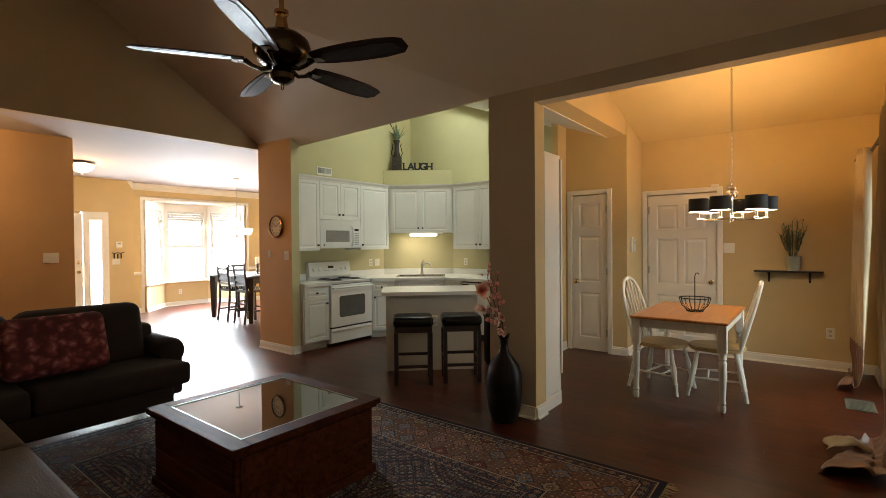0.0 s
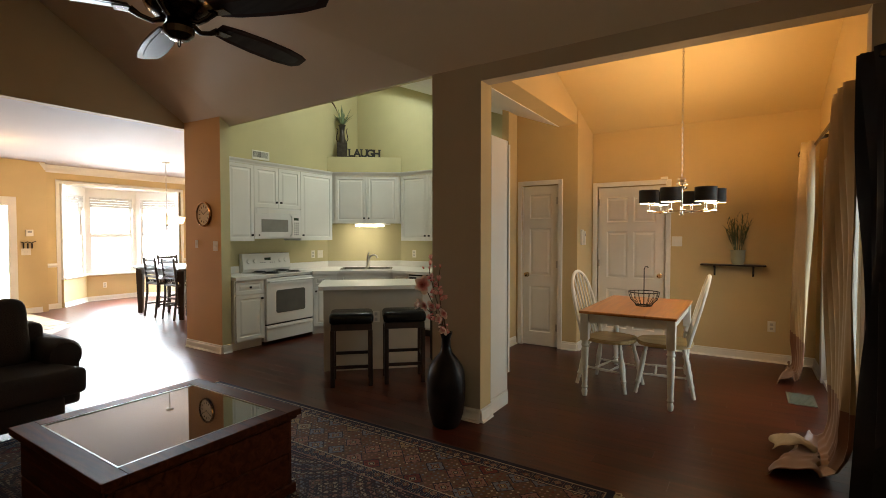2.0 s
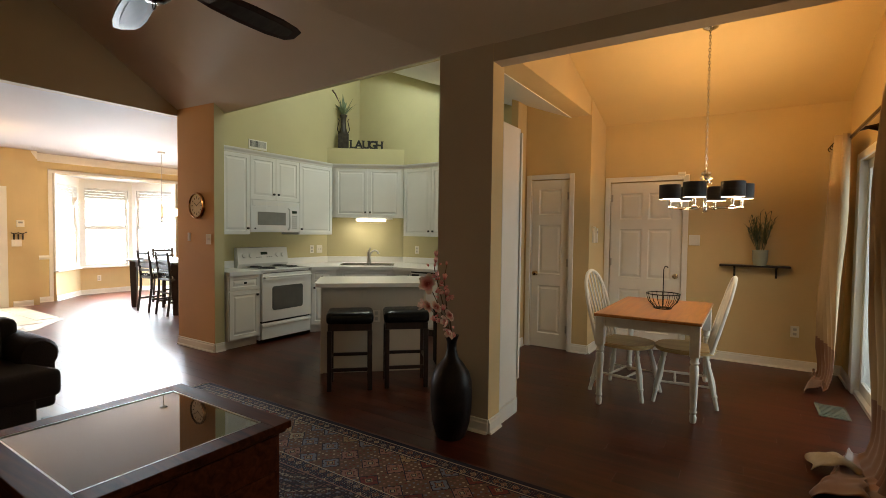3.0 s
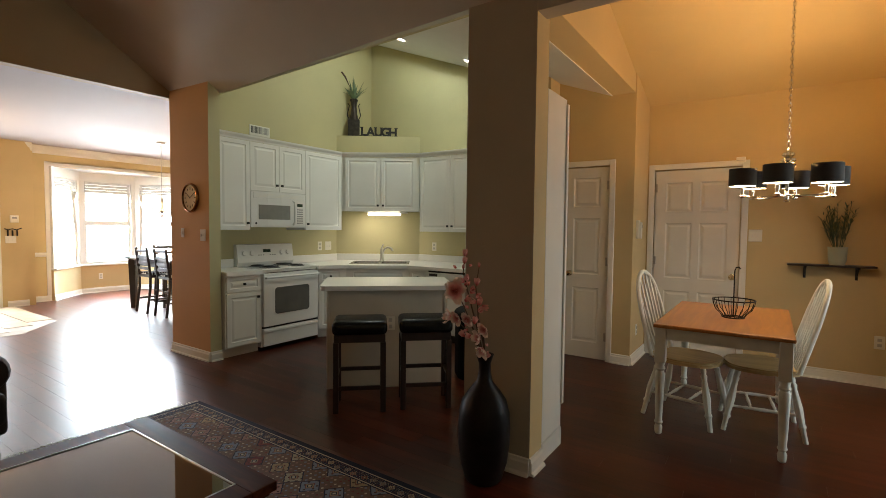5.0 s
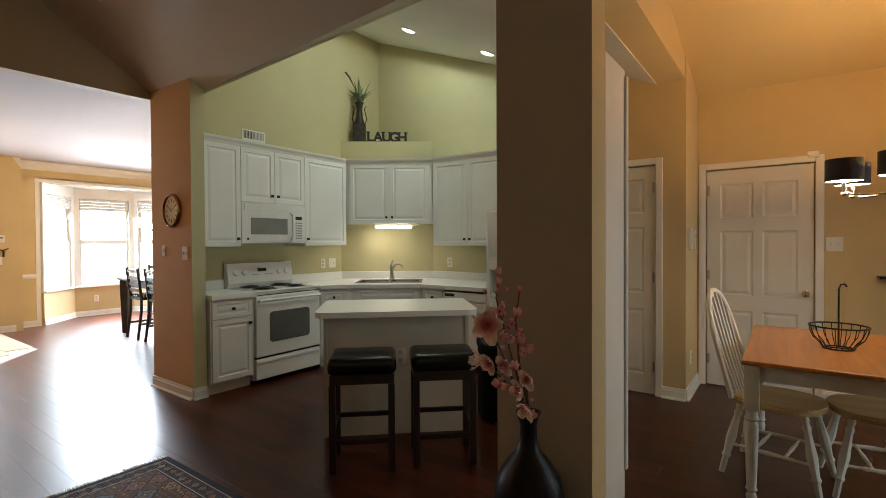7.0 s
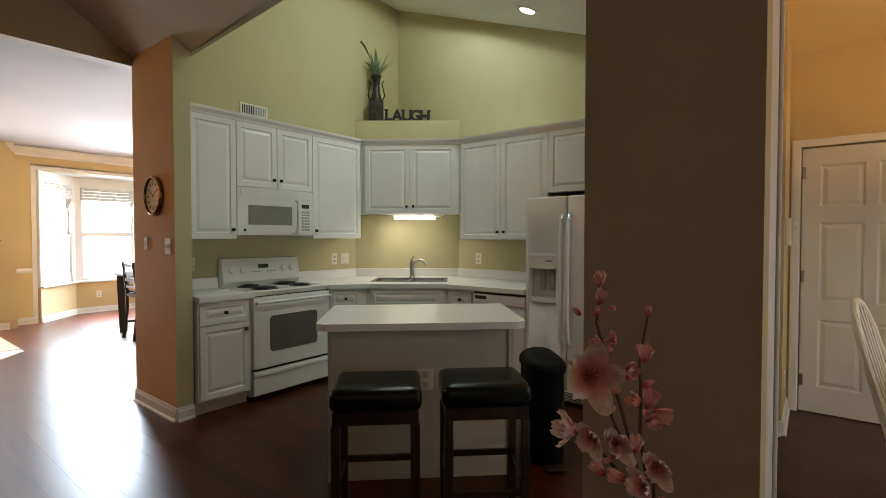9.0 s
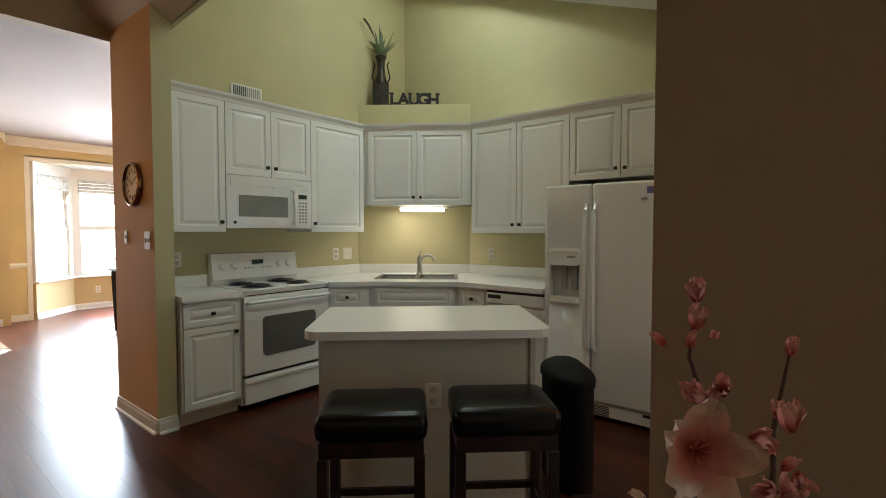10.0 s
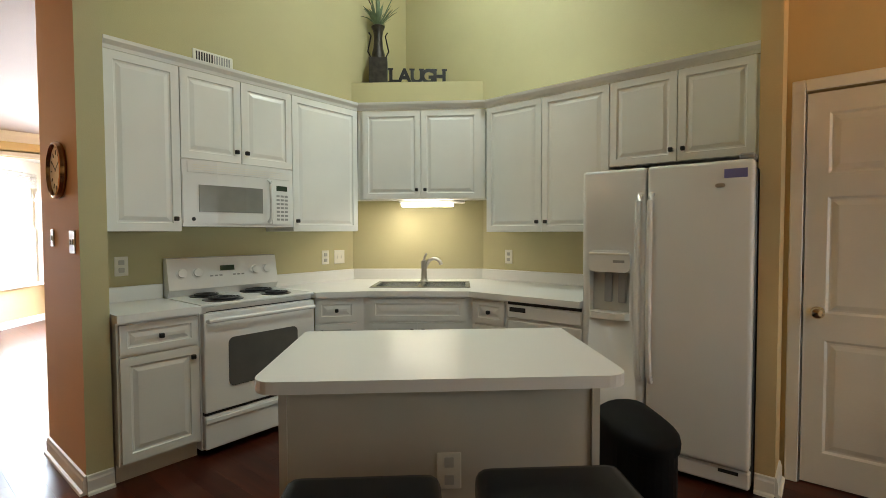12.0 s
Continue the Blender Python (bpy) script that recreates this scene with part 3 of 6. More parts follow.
EDGE = [(-5.9, 3.78, 2.735), (-5.02, 3.75, 2.735), (-1.865, 3.436, 2.682), (1.0, 3.453, 2.688)]
RIDGE = 1.55
quads = []
for (xa, ya, za), (xb, yb, zb) in zip(EDGE, EDGE[1:]):
    quads.append([(xa, ya, za), (xb, yb, zb), (xb, RIDGE, 2.735 + 0.7 * (3.62 - RIDGE)), (xa, RIDGE, 2.735 + 0.7 * (3.62 - RIDGE))])
zr = 2.735 + 0.7 * (3.62 - RIDGE)
quads.append([(-5.9, -3.1, zr - 0.35 * (RIDGE + 3.1)), (-5.9, RIDGE, zr), (1.0, RIDGE, zr), (1.0, -3.1, zr - 0.35 * (RIDGE + 3.1))])
lc = slab(bmesh.new(), quads, 0.1)
bmesh.ops.remove_doubles(lc, verts=lc.verts, dist=0.001)
struct("ceiling_living", lc, M_CEIL, "vaulted beige living room ceiling", "ceiling")
struct("wall_kitchen_south", prism(bmesh.new(), [(-5.78, 3.83), (-5.78, 3.8), (-1.92, 3.6), (-1.5, 3.72), (-1.5, 3.75), (-1.92, 3.63)], 2.74, 4.6), M_WALLK, "khaki wall over the kitchen opening")

# kitchen
struct("wall_kitchen_west", boxm(-5.78, -5.5, 3.74, 6.62, 0, 4.6), M_WALLK, "khaki painted kitchen wall")
struct("wall_kitchen_north", boxm(-5.5, -2.42, 6.5, 6.62, 0, 4.6), M_WALLK, "khaki painted kitchen wall")
struct("wall_corner_box", prism(bmesh.new(), [(-5.5, 5.78), (-4.55, 6.5), (-5.5, 6.5)], 0, 2.69), M_WALLK, "khaki boxed corner with a plant ledge on top")
struct("ceiling_kitchen", slab(bmesh.new(), [[(-5.78, 3.6, 4.31), (-1.735, 3.6, 2.757), (-1.735, 6.62, 2.757), (-5.78, 6.62, 4.31)]], 0.1), M_CEILW, "white sloping kitchen ceiling", "ceiling")
struct("wall_beam", boxm(-1.745, -1.512, 3.60, 6.05, 2.765, 4.2), M_WALLN, "tan dropped beam between kitchen and nook")
pw = bmesh.new()
box(pw, -2.42, -2.215, 6.05, 6.15, 0, 3.2)
box(pw, -1.745, -1.5, 6.05, 6.15, 0, 3.2)
box(pw, -2.215, -1.745, 6.05, 6.15, 2.055, 3.2)
struct("wall_pantry", pw, M_WALLN, "tan pantry wall with a doorway")
struct("wall_pantry_side", boxm(-1.62, -1.5, 6.15, 6.7, 0, 3.6), M_WALLN, "tan side wall of the pantry")
fs = bmesh.new()
box(fs, -2.42, -2.32, 6.15, 6.62, 0, 3.4)
box(fs, -2.386, -2.30, 5.79, 6.049, 0, 3.4)
struct("wall_fridge_side", fs, M_WALLN, "tan wall end beside the refrigerator")

# breakfast nook
nw = bmesh.new()
box(nw, -1.62, -1.425, 6.7, 6.82, 0, 3.6)
box(nw, -0.605, 1.0, 6.7, 6.82, 0, 3.6)
box(nw, -1.425, -0.605, 6.7, 6.82, 2.05, 3.6)
struct("wall_nook_north", nw, M_WALLN, "tan nook wall with the garage door")
ew = bmesh.new()
box(ew, 0.88, 1.0, -3.1, 4.3, 0, 4.6)
box(ew, 0.88, 1.0, 6.1, 6.82, 0, 4.6)
box(ew, 0.88, 1.0, 4.3, 6.1, 2.08, 4.6)
struct("wall_east", ew, M_WALLN, "tan wall with the patio door")
struct("ceiling_nook", slab(bmesh.new(), [[(-1.62, 3.6, 3.69), (1.0, 3.6, 3.69), (1.0, 6.82, 2.724), (-1.62, 6.82, 2.724)] ], 0.1), M_CEILN, "sloping tan nook ceiling", "ceiling")

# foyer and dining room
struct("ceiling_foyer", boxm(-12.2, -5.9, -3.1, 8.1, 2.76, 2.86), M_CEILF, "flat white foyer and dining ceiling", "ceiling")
struct("wall_hall", boxm(-6.98, -6.84, -3.1, 1.78, 0, 2.76), M_WALL, "tan hall wall with a light switch")
fw = bmesh.new()
box(fw, -10.82, -10.7, -3.1, 1.98, 0, 2.76)
box(fw, -10.82, -10.7, 3.33, 3.67, 0, 2.76)
box(fw, -10.82, -10.7, 1.98, 3.33, 2.1, 2.76)
struct("wall_foyer", fw, M_WALLN, "tan foyer wall around the front door")
dw = bmesh.new()
box(dw, -11.12, -11.0, 3.67, 4.06, 0, 2.76)
box(dw, -11.12, -11.0, 6.4, 8.1, 0, 2.76)
box(dw, -11.12, -11.0, 4.06, 6.4, 2.42, 2.76)
box(dw, -11.0, -10.7, 3.67, 3.76, 0, 2.76)
struct("wall_dining_west", dw, M_WALLN, "tan dining wall with a bay window")
struct("wall_dining_north", boxm(-12.2, -5.78, 8.0, 8.1, 0, 2.76), M_WALLN, "tan dining wall")
struct("wall_dining_east", boxm(-5.9, -5.78, 3.74, 8.1, 0, 2.76), M_WALL, "tan dining wall behind the kitchen")
struct("ceiling_bay", prism(bmesh.new(), [(-11.0, 4.0), (-11.7, 4.68), (-11.7, 5.76), (-11.0, 6.44)], 2.42, 2.5), M_CEILW, "white bay ceiling", "ceiling")

for i, ((ax, ay), (bx, by)) in enumerate(BAY):
    ln = math.hypot(bx - ax, by - ay)
    rz = math.degrees(math.atan2(by - ay, bx - ax)) + 0
    w = thing("window_" + str(i + 1), "white double-hung bay window over a painted sill wall", "window", ax, ay, 0, rz)
    w["kind"] = "structure"
    part("sill_wall", boxm(0, ln, 0, 0.1, 0, 0.55), M_WALLN, w, "tan wall under the bay window")
    part("head", boxm(0, ln, 0, 0.1, 2.24, 2.42), M_TRIM, w)
    part("sill", boxm(-0.01, ln + 0.01, -0.05, 0.1, 0.55, 0.585, 0.006), M_TRIM, w)
    fr = bmesh.new()
    box(fr, 0, 0.08, 0, 0.1, 0.585, 2.24)
    box(fr, ln - 0.08, ln, 0, 0.1, 0.585, 2.24)
    part("window_frame", fr, M_TRIM, w)
    for z0, z1, yy in ((0.585, 1.41, 0.03), (1.41, 2.24, 0.055)):
        s = bmesh.new()
        box(s, 0.08, 0.12, yy, yy + 0.03, z0, z1)
        box(s, ln - 0.12, ln - 0.08, yy, yy + 0.03, z0, z1)
        box(s, 0.12, ln - 0.12, yy, yy + 0.03, z0, z0 + 0.045)
        box(s, 0.12, ln - 0.12, yy, yy + 0.03, z1 - 0.045, z1)
        sash = part("sash", s, M_TRIM, w)
        pane = part("pane", boxm(0.12, ln - 0.12, yy + 0.012, yy + 0.016, z0 + 0.045, z1 - 0.045), M_GLASS, sash)
        pane.visible_shadow = False
    bl = bmesh.new()
    for k in range(4):
        box(bl, 0.09, ln - 0.09, 0.0, 0.024 + 0.004 * (k % 2), 2.02 + k * 0.055, 2.07 + k * 0.055, 0.006)
    part("blind", bl, M_BLIND, w, "gathered patterned roman shade")

BASE = [(0, 0), (0.015, 0), (0.015, 0.072), (0.010, 0.082), (0.009, 0.096), (0, 0.1)]
SHOE = [(0.015, 0), (0.03, 0), (0.027, 0.012), (0.015, 0.018)]
bb = bmesh.new()
for a, b, s in (((-5.78, 3.62), (-5.02, 3.62), 1), ((-5.02, 3.62), (-5.02, 3.74), 1),
                ((-1.87, 3.43), (-1.435, 3.43), 1), ((-1.435, 3.43), (-1.435, 3.60), 1), ((-1.78, 3.60), (-1.87, 3.60), 1), ((-1.87, 3.60), (-1.87, 3.43), 1),
                ((-1.69, 6.05), (-1.5, 6.05), 1), ((-1.5, 6.05), (-1.5, 6.7), 1), ((-2.386, 5.79), (-2.30, 5.79), 1), ((-2.30, 5.79), (-2.30, 6.03), 1),
                ((-0.545, 6.7), (0.88, 6.7), 1), ((0.88, 6.7), (0.88, 6.17), 1), ((0.88, 4.23), (0.88, 3.555), 1), ((0.88, 3.44), (0.88, -3.1), 1),
                ((-10.7, -3.1), (-10.7, 1.92), 1), ((-10.7, 3.39), (-10.7, 3.67), 1), ((-11.0, 3.76), (-11.0, 4.06), 1), ((-11.0, 6.4), (-11.0, 8.0), 1), ((-11.0, 8.0), (-5.9, 8.0), 1),
                ((-6.84, -3.1), (-6.84, 1.78), 1), ((-6.84, 1.78), (-6.98, 1.78), 1),
                *[(p, q, 1) for p, q in BAY]):
    sweep(bb, a, b, BASE, s)
    sweep(bb, a, b, SHOE, s)
struct("baseboard", bb, M_TRIM, "white moulded baseboards", "baseboard")
cr = bmesh.new()
CROWN = [(0, 2.62), (0.02, 2.62), (0.03, 2.65), (0.07, 2.70), (0.085, 2.73), (0.10, 2.755), (0, 2.755)]
sweep(cr, (-11.0, 3.76), (-11.0, 8.0), CROWN, 1)
sweep(cr, (-11.0, 8.0), (-5.9, 8.0), CROWN, 1)
sweep(cr, (-10.7, 3.76), (-11.0, 3.76), CROWN, -1)
struct("trim_crown", cr, M_TRIM, "white crown moulding in the dining room", "moulding")
rl = bmesh.new()
RAIL = [(0, 0.80), (0.012, 0.80), (0.024, 0.83), (0.024, 0.85), (0.012, 0.875), (0, 0.875)]
sweep(rl, (-11.0, 3.76), (-11.0, 4.0), RAIL, 1)
sweep(rl, (-11.0, 6.46), (-11.0, 8.0), RAIL, 1)
struct("trim_chair_rail", rl, M_TRIM, "white chair rail in the dining room", "moulding")
bc = bmesh.new()
box(bc, -11.0, -10.98, 4.0, 4.06, 0.1, 2.48)
box(bc, -11.0, -10.98, 6.4, 6.46, 0.1, 2.48)
box(bc, -11.0, -10.98, 4.06, 6.4, 2.42, 2.48)
struct("trim_bay", bc, M_TRIM, "white casing around the bay", "moulding")


def casing(name, x0, x1, y, top, label):
    c = bmesh.new()
    for a, b in ((x0 - 0.062, x0 - 0.004), (x1 + 0.004, x1 + 0.062)):
        box(c, a, b, y - 0.016, y - 0.0005, 0, top + 0.062, 0.004)
    box(c, x0 - 0.004, x1 + 0.004, y - 0.016, y - 0.0005, top + 0.004, top + 0.062, 0.004)
    box(c, x0 - 0.004, x0, y, y + 0.09, 0, top)
    box(c, x1, x1 + 0.004, y, y + 0.09, 0, top)
    return struct(name, c, M_TRIM, label, "door frame")


PANEL = [(0.012, 0.009), (0.022, 0.009), (0.045, 0.003)]


def knob(parent, x, z, material=M_KNOB):
    k = bmesh.new()
    lathe(k, [(0.03, 0), (0.03, 0.006), (0.012, 0.012), (0.010, 0.03), (0.024, 0.04), (0.030, 0.052), (0.024, 0.064), (0.004, 0.068)], seg=18)
    shift(k, x, 0, z, rx=90)
    return part("door_handle", k, material, parent, "round brass knob", True)


def leaf(name, label, x, y, rz, w, h, cols, rows, knob_x, hinge_x):
    d = thing(name, label, "door", x, y, 0.008, rz)
    d["kind"] = "structure"
    part("leaf", panelled(bmesh.new(), w, h, 0.035, cols, rows, PANEL), M_DOOR, d)
    knob(d, knob_x, 0.905)
    for z in (0.2, 1.0, 1.8):
        part("hinge", boxm(hinge_x - 0.012, hinge_x + 0.012, -0.007, 0.004, z, z + 0.09, 0.003), M_NICKEL, d, "small nickel hinge")
    return d


casing("trim_pantry_door", -2.215, -1.745, 6.05, 2.05, "white casing of the pantry door")
leaf("door_1", "closed white panelled pantry door with a brass knob", -2.211, 6.062, 0, 0.462, 2.035, [(0.09, 0.372)], [(0.17, 0.76), (0.9, 1.5), (1.62, 1.93)], 0.06, 0.452)
casing("trim_garage_door", -1.425, -0.605, 6.7, 2.045, "white casing of the garage door")
leaf("door_2", "closed white six-panel garage door with a brass knob", -1.42, 6.712, 0, 0.81, 2.03, [(0.11, 0.37), (0.44, 0.70)], [(0.2, 0.72), (0.86, 1.46), (1.58, 1.9)], 0.755, 0.012)
ds = thing("door_sensor", "small white alarm sensor on the garage door casing", "sensor", -0.62, 6.684, 2.085)
part("case", boxm(-0.04, 0.04, -0.03, -0.001, 0, 0.05, 0.005, 2), M_PLATE, ds)
part("seam", boxm(-0.038, 0.038, -0.031, -0.0295, 0.014, 0.017), M_GREY, ds)
fd = thing("door_3", "closed white front door with two brass locks", "door", -10.72, 2.02, 0.008, 90)
fd["kind"] = "structure"
part("leaf", panelled(bmesh.new(), 0.88, 2.05, 0.04, [(0.12, 0.4), (0.48, 0.76)], [(0.2, 0.75), (0.9, 1.5), (1.6, 1.92)], PANEL), M_DOOR, fd)
knob(fd, 0.81, 0.93)
knob(fd, 0.81, 1.12)
sl = thing("window_4", "narrow white sidelight window beside the front door", "window", -10.72, 2.92, 0, 90)
sl["kind"] = "structure"
s = bmesh.new()
box(s, 0.0, 0.1, -0.02, 0.05, 0, 2.1)
box(s, 0.29, 0.41, -0.02, 0.05, 0, 2.1)
box(s, 0.1, 0.29, -0.02, 0.05, 1.94, 2.1)
box(s, 0.1, 0.29, -0.02, 0.05, 0, 0.25)
part("window_frame", s, M_TRIM, sl)
pane = part("pane", boxm(0.1, 0.29, 0.02, 0.026, 0.25, 1.94), M_GLASS, sl)
pane.visible_shadow = False

# patio door
pd = thing("door_4", "white framed sliding glass patio door", "door", 0.9, 6.1, 0, -90)
pd["kind"] = "structure"
s = bmesh.new()
box(s, -0.07, 0.06, -0.04, 0.1, 0, 2.08, 0.004)
box(s, 1.74, 1.87, -0.04, 0.1, 0, 2.08, 0.004)
box(s, -0.07, 1.87, -0.04, 0.1, 2.081, 2.15, 0.004)
box(s, 0.06, 1.74, -0.02, 0.1, 0.001, 0.035)
part("frame", s, M_TRIM, pd)
for x0, yy in ((0.06, 0.02), (0.88, 0.06)):
    s = bmesh.new()
    x1 = x0 + 0.86
    box(s, x0, x0 + 0.07, yy, yy + 0.035, 0.035, 2.08)
    box(s, x1 - 0.07, x1, yy, yy + 0.035, 0.035, 2.08)
    box(s, x0 + 0.07, x1 - 0.07, yy, yy + 0.035, 0.035, 0.13)
    box(s, x0 + 0.07, x1 - 0.07, yy, yy + 0.035, 2.0, 2.08)
    sash = part("sash", s, M_TRIM, pd)
    pane = part("pane", boxm(x0 + 0.07, x1 - 0.07, yy + 0.015, yy + 0.02, 0.13, 2.0), M_GLASS, sash)
    pane.visible_shadow = False

# ---- kitchen ----
RAISE = [(0.004, 0.008), (0.013, 0.009), (0.036, 0.002)]


def front(parent, name, x0, x1, z0, z1, kx=None, kz=None, margin=0.045):
    w, h = x1 - x0 - 0.006, z1 - z0 - 0.006
    b = panelled(bmesh.new(), w, h, 0.018, [(margin, w - margin)], [(margin, h - margin)], RAISE)
    d = part(name, shift(b, x0 + 0.003, 0, z0 + 0.003), M_CAB, parent)
    if kx is not None:
        part("knob", boxm(kx - 0.013, kx + 0.013, -0.024, 0, kz - 0.013, kz + 0.013, 0.004), M_BLACK, d, "square black knob")
    return d


def upper(label, x, y, rz, w, z0, z1, depth, doors, poly=None):
    c = thing("wall_cabinet", label, "cabinet", x, y, z0, rz, "white wall cabinets round the kitchen")
    h = z1 - z0
    b = prism(bmesh.new(), poly or [(0.001, 0.02), (w - 0.001, 0.02), (w - 0.001, depth), (0.001, depth)], 0, h)
    part("body", b, M_CAB, c)
    for x0, x1, kx in doors:
        front(c, "door", x0, x1, 0, h, kx, 0.075)
    return c


ZT = 2.325
XW, YN = -5.12, 6.12
upper("white wall cabinet with one raised-panel door", XW, 3.765, 90, 0.385, 1.345, ZT, 0.37, [(0, 0.385, 0.35)])
upper("short white cabinet over the microwave with two doors", XW, 4.15, 90, 0.76, 1.785, ZT, 0.37, [(0, 0.38, 0.345), (0.38, 0.76, 0.415)])
upper("white wall cabinet with one raised-panel door", XW, 4.91, 90, 0.61, 1.345, ZT, 0.37, [(0, 0.61, 0.035)])
DL = math.hypot(0.85, 0.60)
DA = math.degrees(math.atan2(0.60, 0.85))
upper("short white diagonal corner cabinet over the sink", XW, 5.52, DA, DL, 1.605, ZT, 0.3, [(0.04, DL / 2, DL / 2 - 0.035), (DL / 2, DL - 0.04, DL / 2 + 0.035)], [(0, 0.02), (DL, 0.02), (DL + 0.12, 0.2), (DL + 0.02, 0.22), (-0.02, 0.22), (-0.12, 0.2)])
upper("tall white wall cabinet with two doors", -4.27, YN, 0, 1.0, 1.335, ZT, 0.37, [(0.01, 0.5, 0.465), (0.5, 1.0, 0.535)])
upper("short white cabinet over the refrigerator with two doors", -3.27, YN, 0, 0.85, 1.765, ZT, 0.37, [(0, 0.42, 0.385), (0.42, 0.83, 0.455)])
cm = bmesh.new()
CM = [(0, ZT + 0.001), (0.008, ZT + 0.001), (0.014, ZT + 0.02), (0.032, ZT + 0.042), (0.036, ZT + 0.06), (0, ZT + 0.06)]
sweep(cm, (XW - 0.01, 3.765), (XW - 0.01, 5.525), CM, 1)
sweep(cm, (XW - 0.01, 5.525), (-4.265, YN + 0.01), CM, 1)
sweep(cm, (-4.265, YN + 0.01), (-2.42, YN + 0.01), CM, 1)
struct("trim_cabinet_crown", cm, M_CAB, "white crown moulding along the wall cabinets", "moulding")


def base(label, x, y, rz, w, depth, drawers, doors, poly=None):
    c = thing("base_cabinet", label, "cabinet", x, y, 0, rz, "white base cabinets round the kitchen")
    b = prism(bmesh.new(), poly or [(0.001, 0.02), (w - 0.001, 0.02), (w - 0.001, depth), (0.001, depth)], 0.1, 0.868)
    part("body", b, M_CAB, c)
    part("toe_kick", boxm(0.001, w - 0.001, 0.075, 0.1, 0.0, 0.1), M_CAB, c)
    for x0, x1, k in drawers:
        front(c, "drawer", x0, x1, 0.69, 0.855, (x0 + x1) / 2 if k else None, 0.772, 0.035)
    for x0, x1, kx in doors:
        front(c, "door", x0, x1, 0.115, 0.68, kx, 0.62)
    return c


XB, YB = -4.955, 5.69
base("white base cabinet with a drawer over a door", XB, 3.75, 90, 0.42, 0.54, [(0.01, 0.41, 1)], [(0.01, 0.41, 0.375)])
base("narrow white base cabinet with a drawer", -4.955, 4.965, 52, 0.36, 0.3, [(0.01, 0.30, 1)], [(0.01, 0.30, 0.05)])
SBL = math.hypot(0.6, 0.46)
SBA = math.degrees(math.atan2(0.46, 0.6))
base("white diagonal sink cabinet with two doors", -4.725, 5.245, SBA, SBL, 0.45, [(0.03, SBL - 0.03, 0)], [(0.03, SBL / 2, SBL / 2 - 0.04), (SBL / 2, SBL - 0.03, SBL / 2 + 0.04)])
sb = bpy.data.objects["base_cabinet.002"]
for fx in (0.0, SBL):
    part("filler", boxm(fx - 0.035, fx + 0.035, 0.024, 0.06, 0.1, 0.868), M_CAB, sb)
base("narrow white base cabinet with a drawer", -4.115, 5.70, 0, 0.305, 0.6, [(0.03, 0.29, 1)], [(0.03, 0.29, 0.06)])
dwa = thing("dishwasher", "white built-in dishwasher with a dark control strip", "dishwasher", -3.805, 5.69, 0, 0)
part("body", boxm(0.005, 0.535, 0.02, 0.6, 0.1, 0.865), M_APPL, dwa)
part("door", boxm(0.005, 0.535, 0, 0.018, 0.12, 0.74, 0.006), M_APPL, dwa)
cp = part("control_panel", boxm(0.005, 0.535, -0.006, 0.018, 0.755, 0.845, 0.008), M_APPL, dwa)
part("vent", boxm(0.03, 0.15, -0.009, -0.006, 0.80, 0.83), M_BLACKP, cp)
part("gap", boxm(0.01, 0.53, 0.004, 0.019, 0.846, 0.864), M_BLACK, dwa)
part("toe_kick", boxm(0.005, 0.535, 0.07, 0.1, 0, 0.1), M_BLACKP, dwa)

ct = thing("countertop", "continuous white laminate countertop with a low backsplash", "countertop")
poly = [(-5.495, 4.955), (-4.925, 4.955), (-4.70, 5.235), (-4.11, 5.675), (-3.275, 5.665), (-3.275, 6.495), (-4.56, 6.495), (-5.495, 5.785)]
top = part("top", prism(bmesh.new(), poly, 0.87, 0.91), M_COUNTER, ct)
part("top", prism(bmesh.new(), [(-5.495, 3.745), (-4.925, 3.745), (-4.925, 4.165), (-5.495, 4.165)], 0.87, 0.91), M_COUNTER, ct)
for a, b in (((-5.497, 3.745), (-5.497, 4.165)), ((-5.497, 4.955), (-5.497, 5.78)), ((-5.493, 5.782), (-4.557, 6.493)), ((-4.553, 6.497), (-3.275, 6.497))):
    part("backsplash", sweep(bmesh.new(), a, b, [(0, 0.911), (0.02, 0.911), (0.02, 1.0), (0.016, 1.004), (0, 1.004)], 1), M_COUNTER, ct)
SA = 37.0
sink_m = pose(-4.66, 5.79, 0, 0, 0, SA)
cb = boxm(-0.36, 0.36, -0.205, 0.205, 0.8, 1.0)
bmesh.ops.transform(cb, matrix=sink_m, verts=cb.verts)
cut(top, cb)
sk = thing("sink", "double-bowl stainless steel sink set in the counter", "sink", -4.66, 5.79, 0, SA)
rim = bmesh.new()
for x0, x1, y0, y1 in ((-0.385, 0.385, -0.23, -0.19), (-0.385, 0.385, 0.15, 0.23), (-0.385, -0.35, -0.19, 0.15), (0.35, 0.385, -0.19, 0.15), (-0.02, 0.02, -0.19, 0.15)):
    box(rim, x0, x1, y0, y1, 0.9115, 0.918)
part("rim", rim, M_STEEL, sk)
for x0, x1 in ((-0.35, -0.02), (0.02, 0.35)):
    bw = bmesh.new()
    t = 0.004
    box(bw, x0, x0 + t, -0.19, 0.15, 0.75, 0.9115)
    box(bw, x1 - t, x1, -0.19, 0.15, 0.75, 0.9115)
    box(bw, x0 + t, x1 - t, -0.19, -0.19 + t, 0.75, 0.9115)
    box(bw, x0 + t, x1 - t, 0.15 - t, 0.15, 0.75, 0.9115)
    box(bw, x0, x1, -0.19, 0.15, 0.745, 0.75)
    part("bowl", bw, M_STEEL, sk)
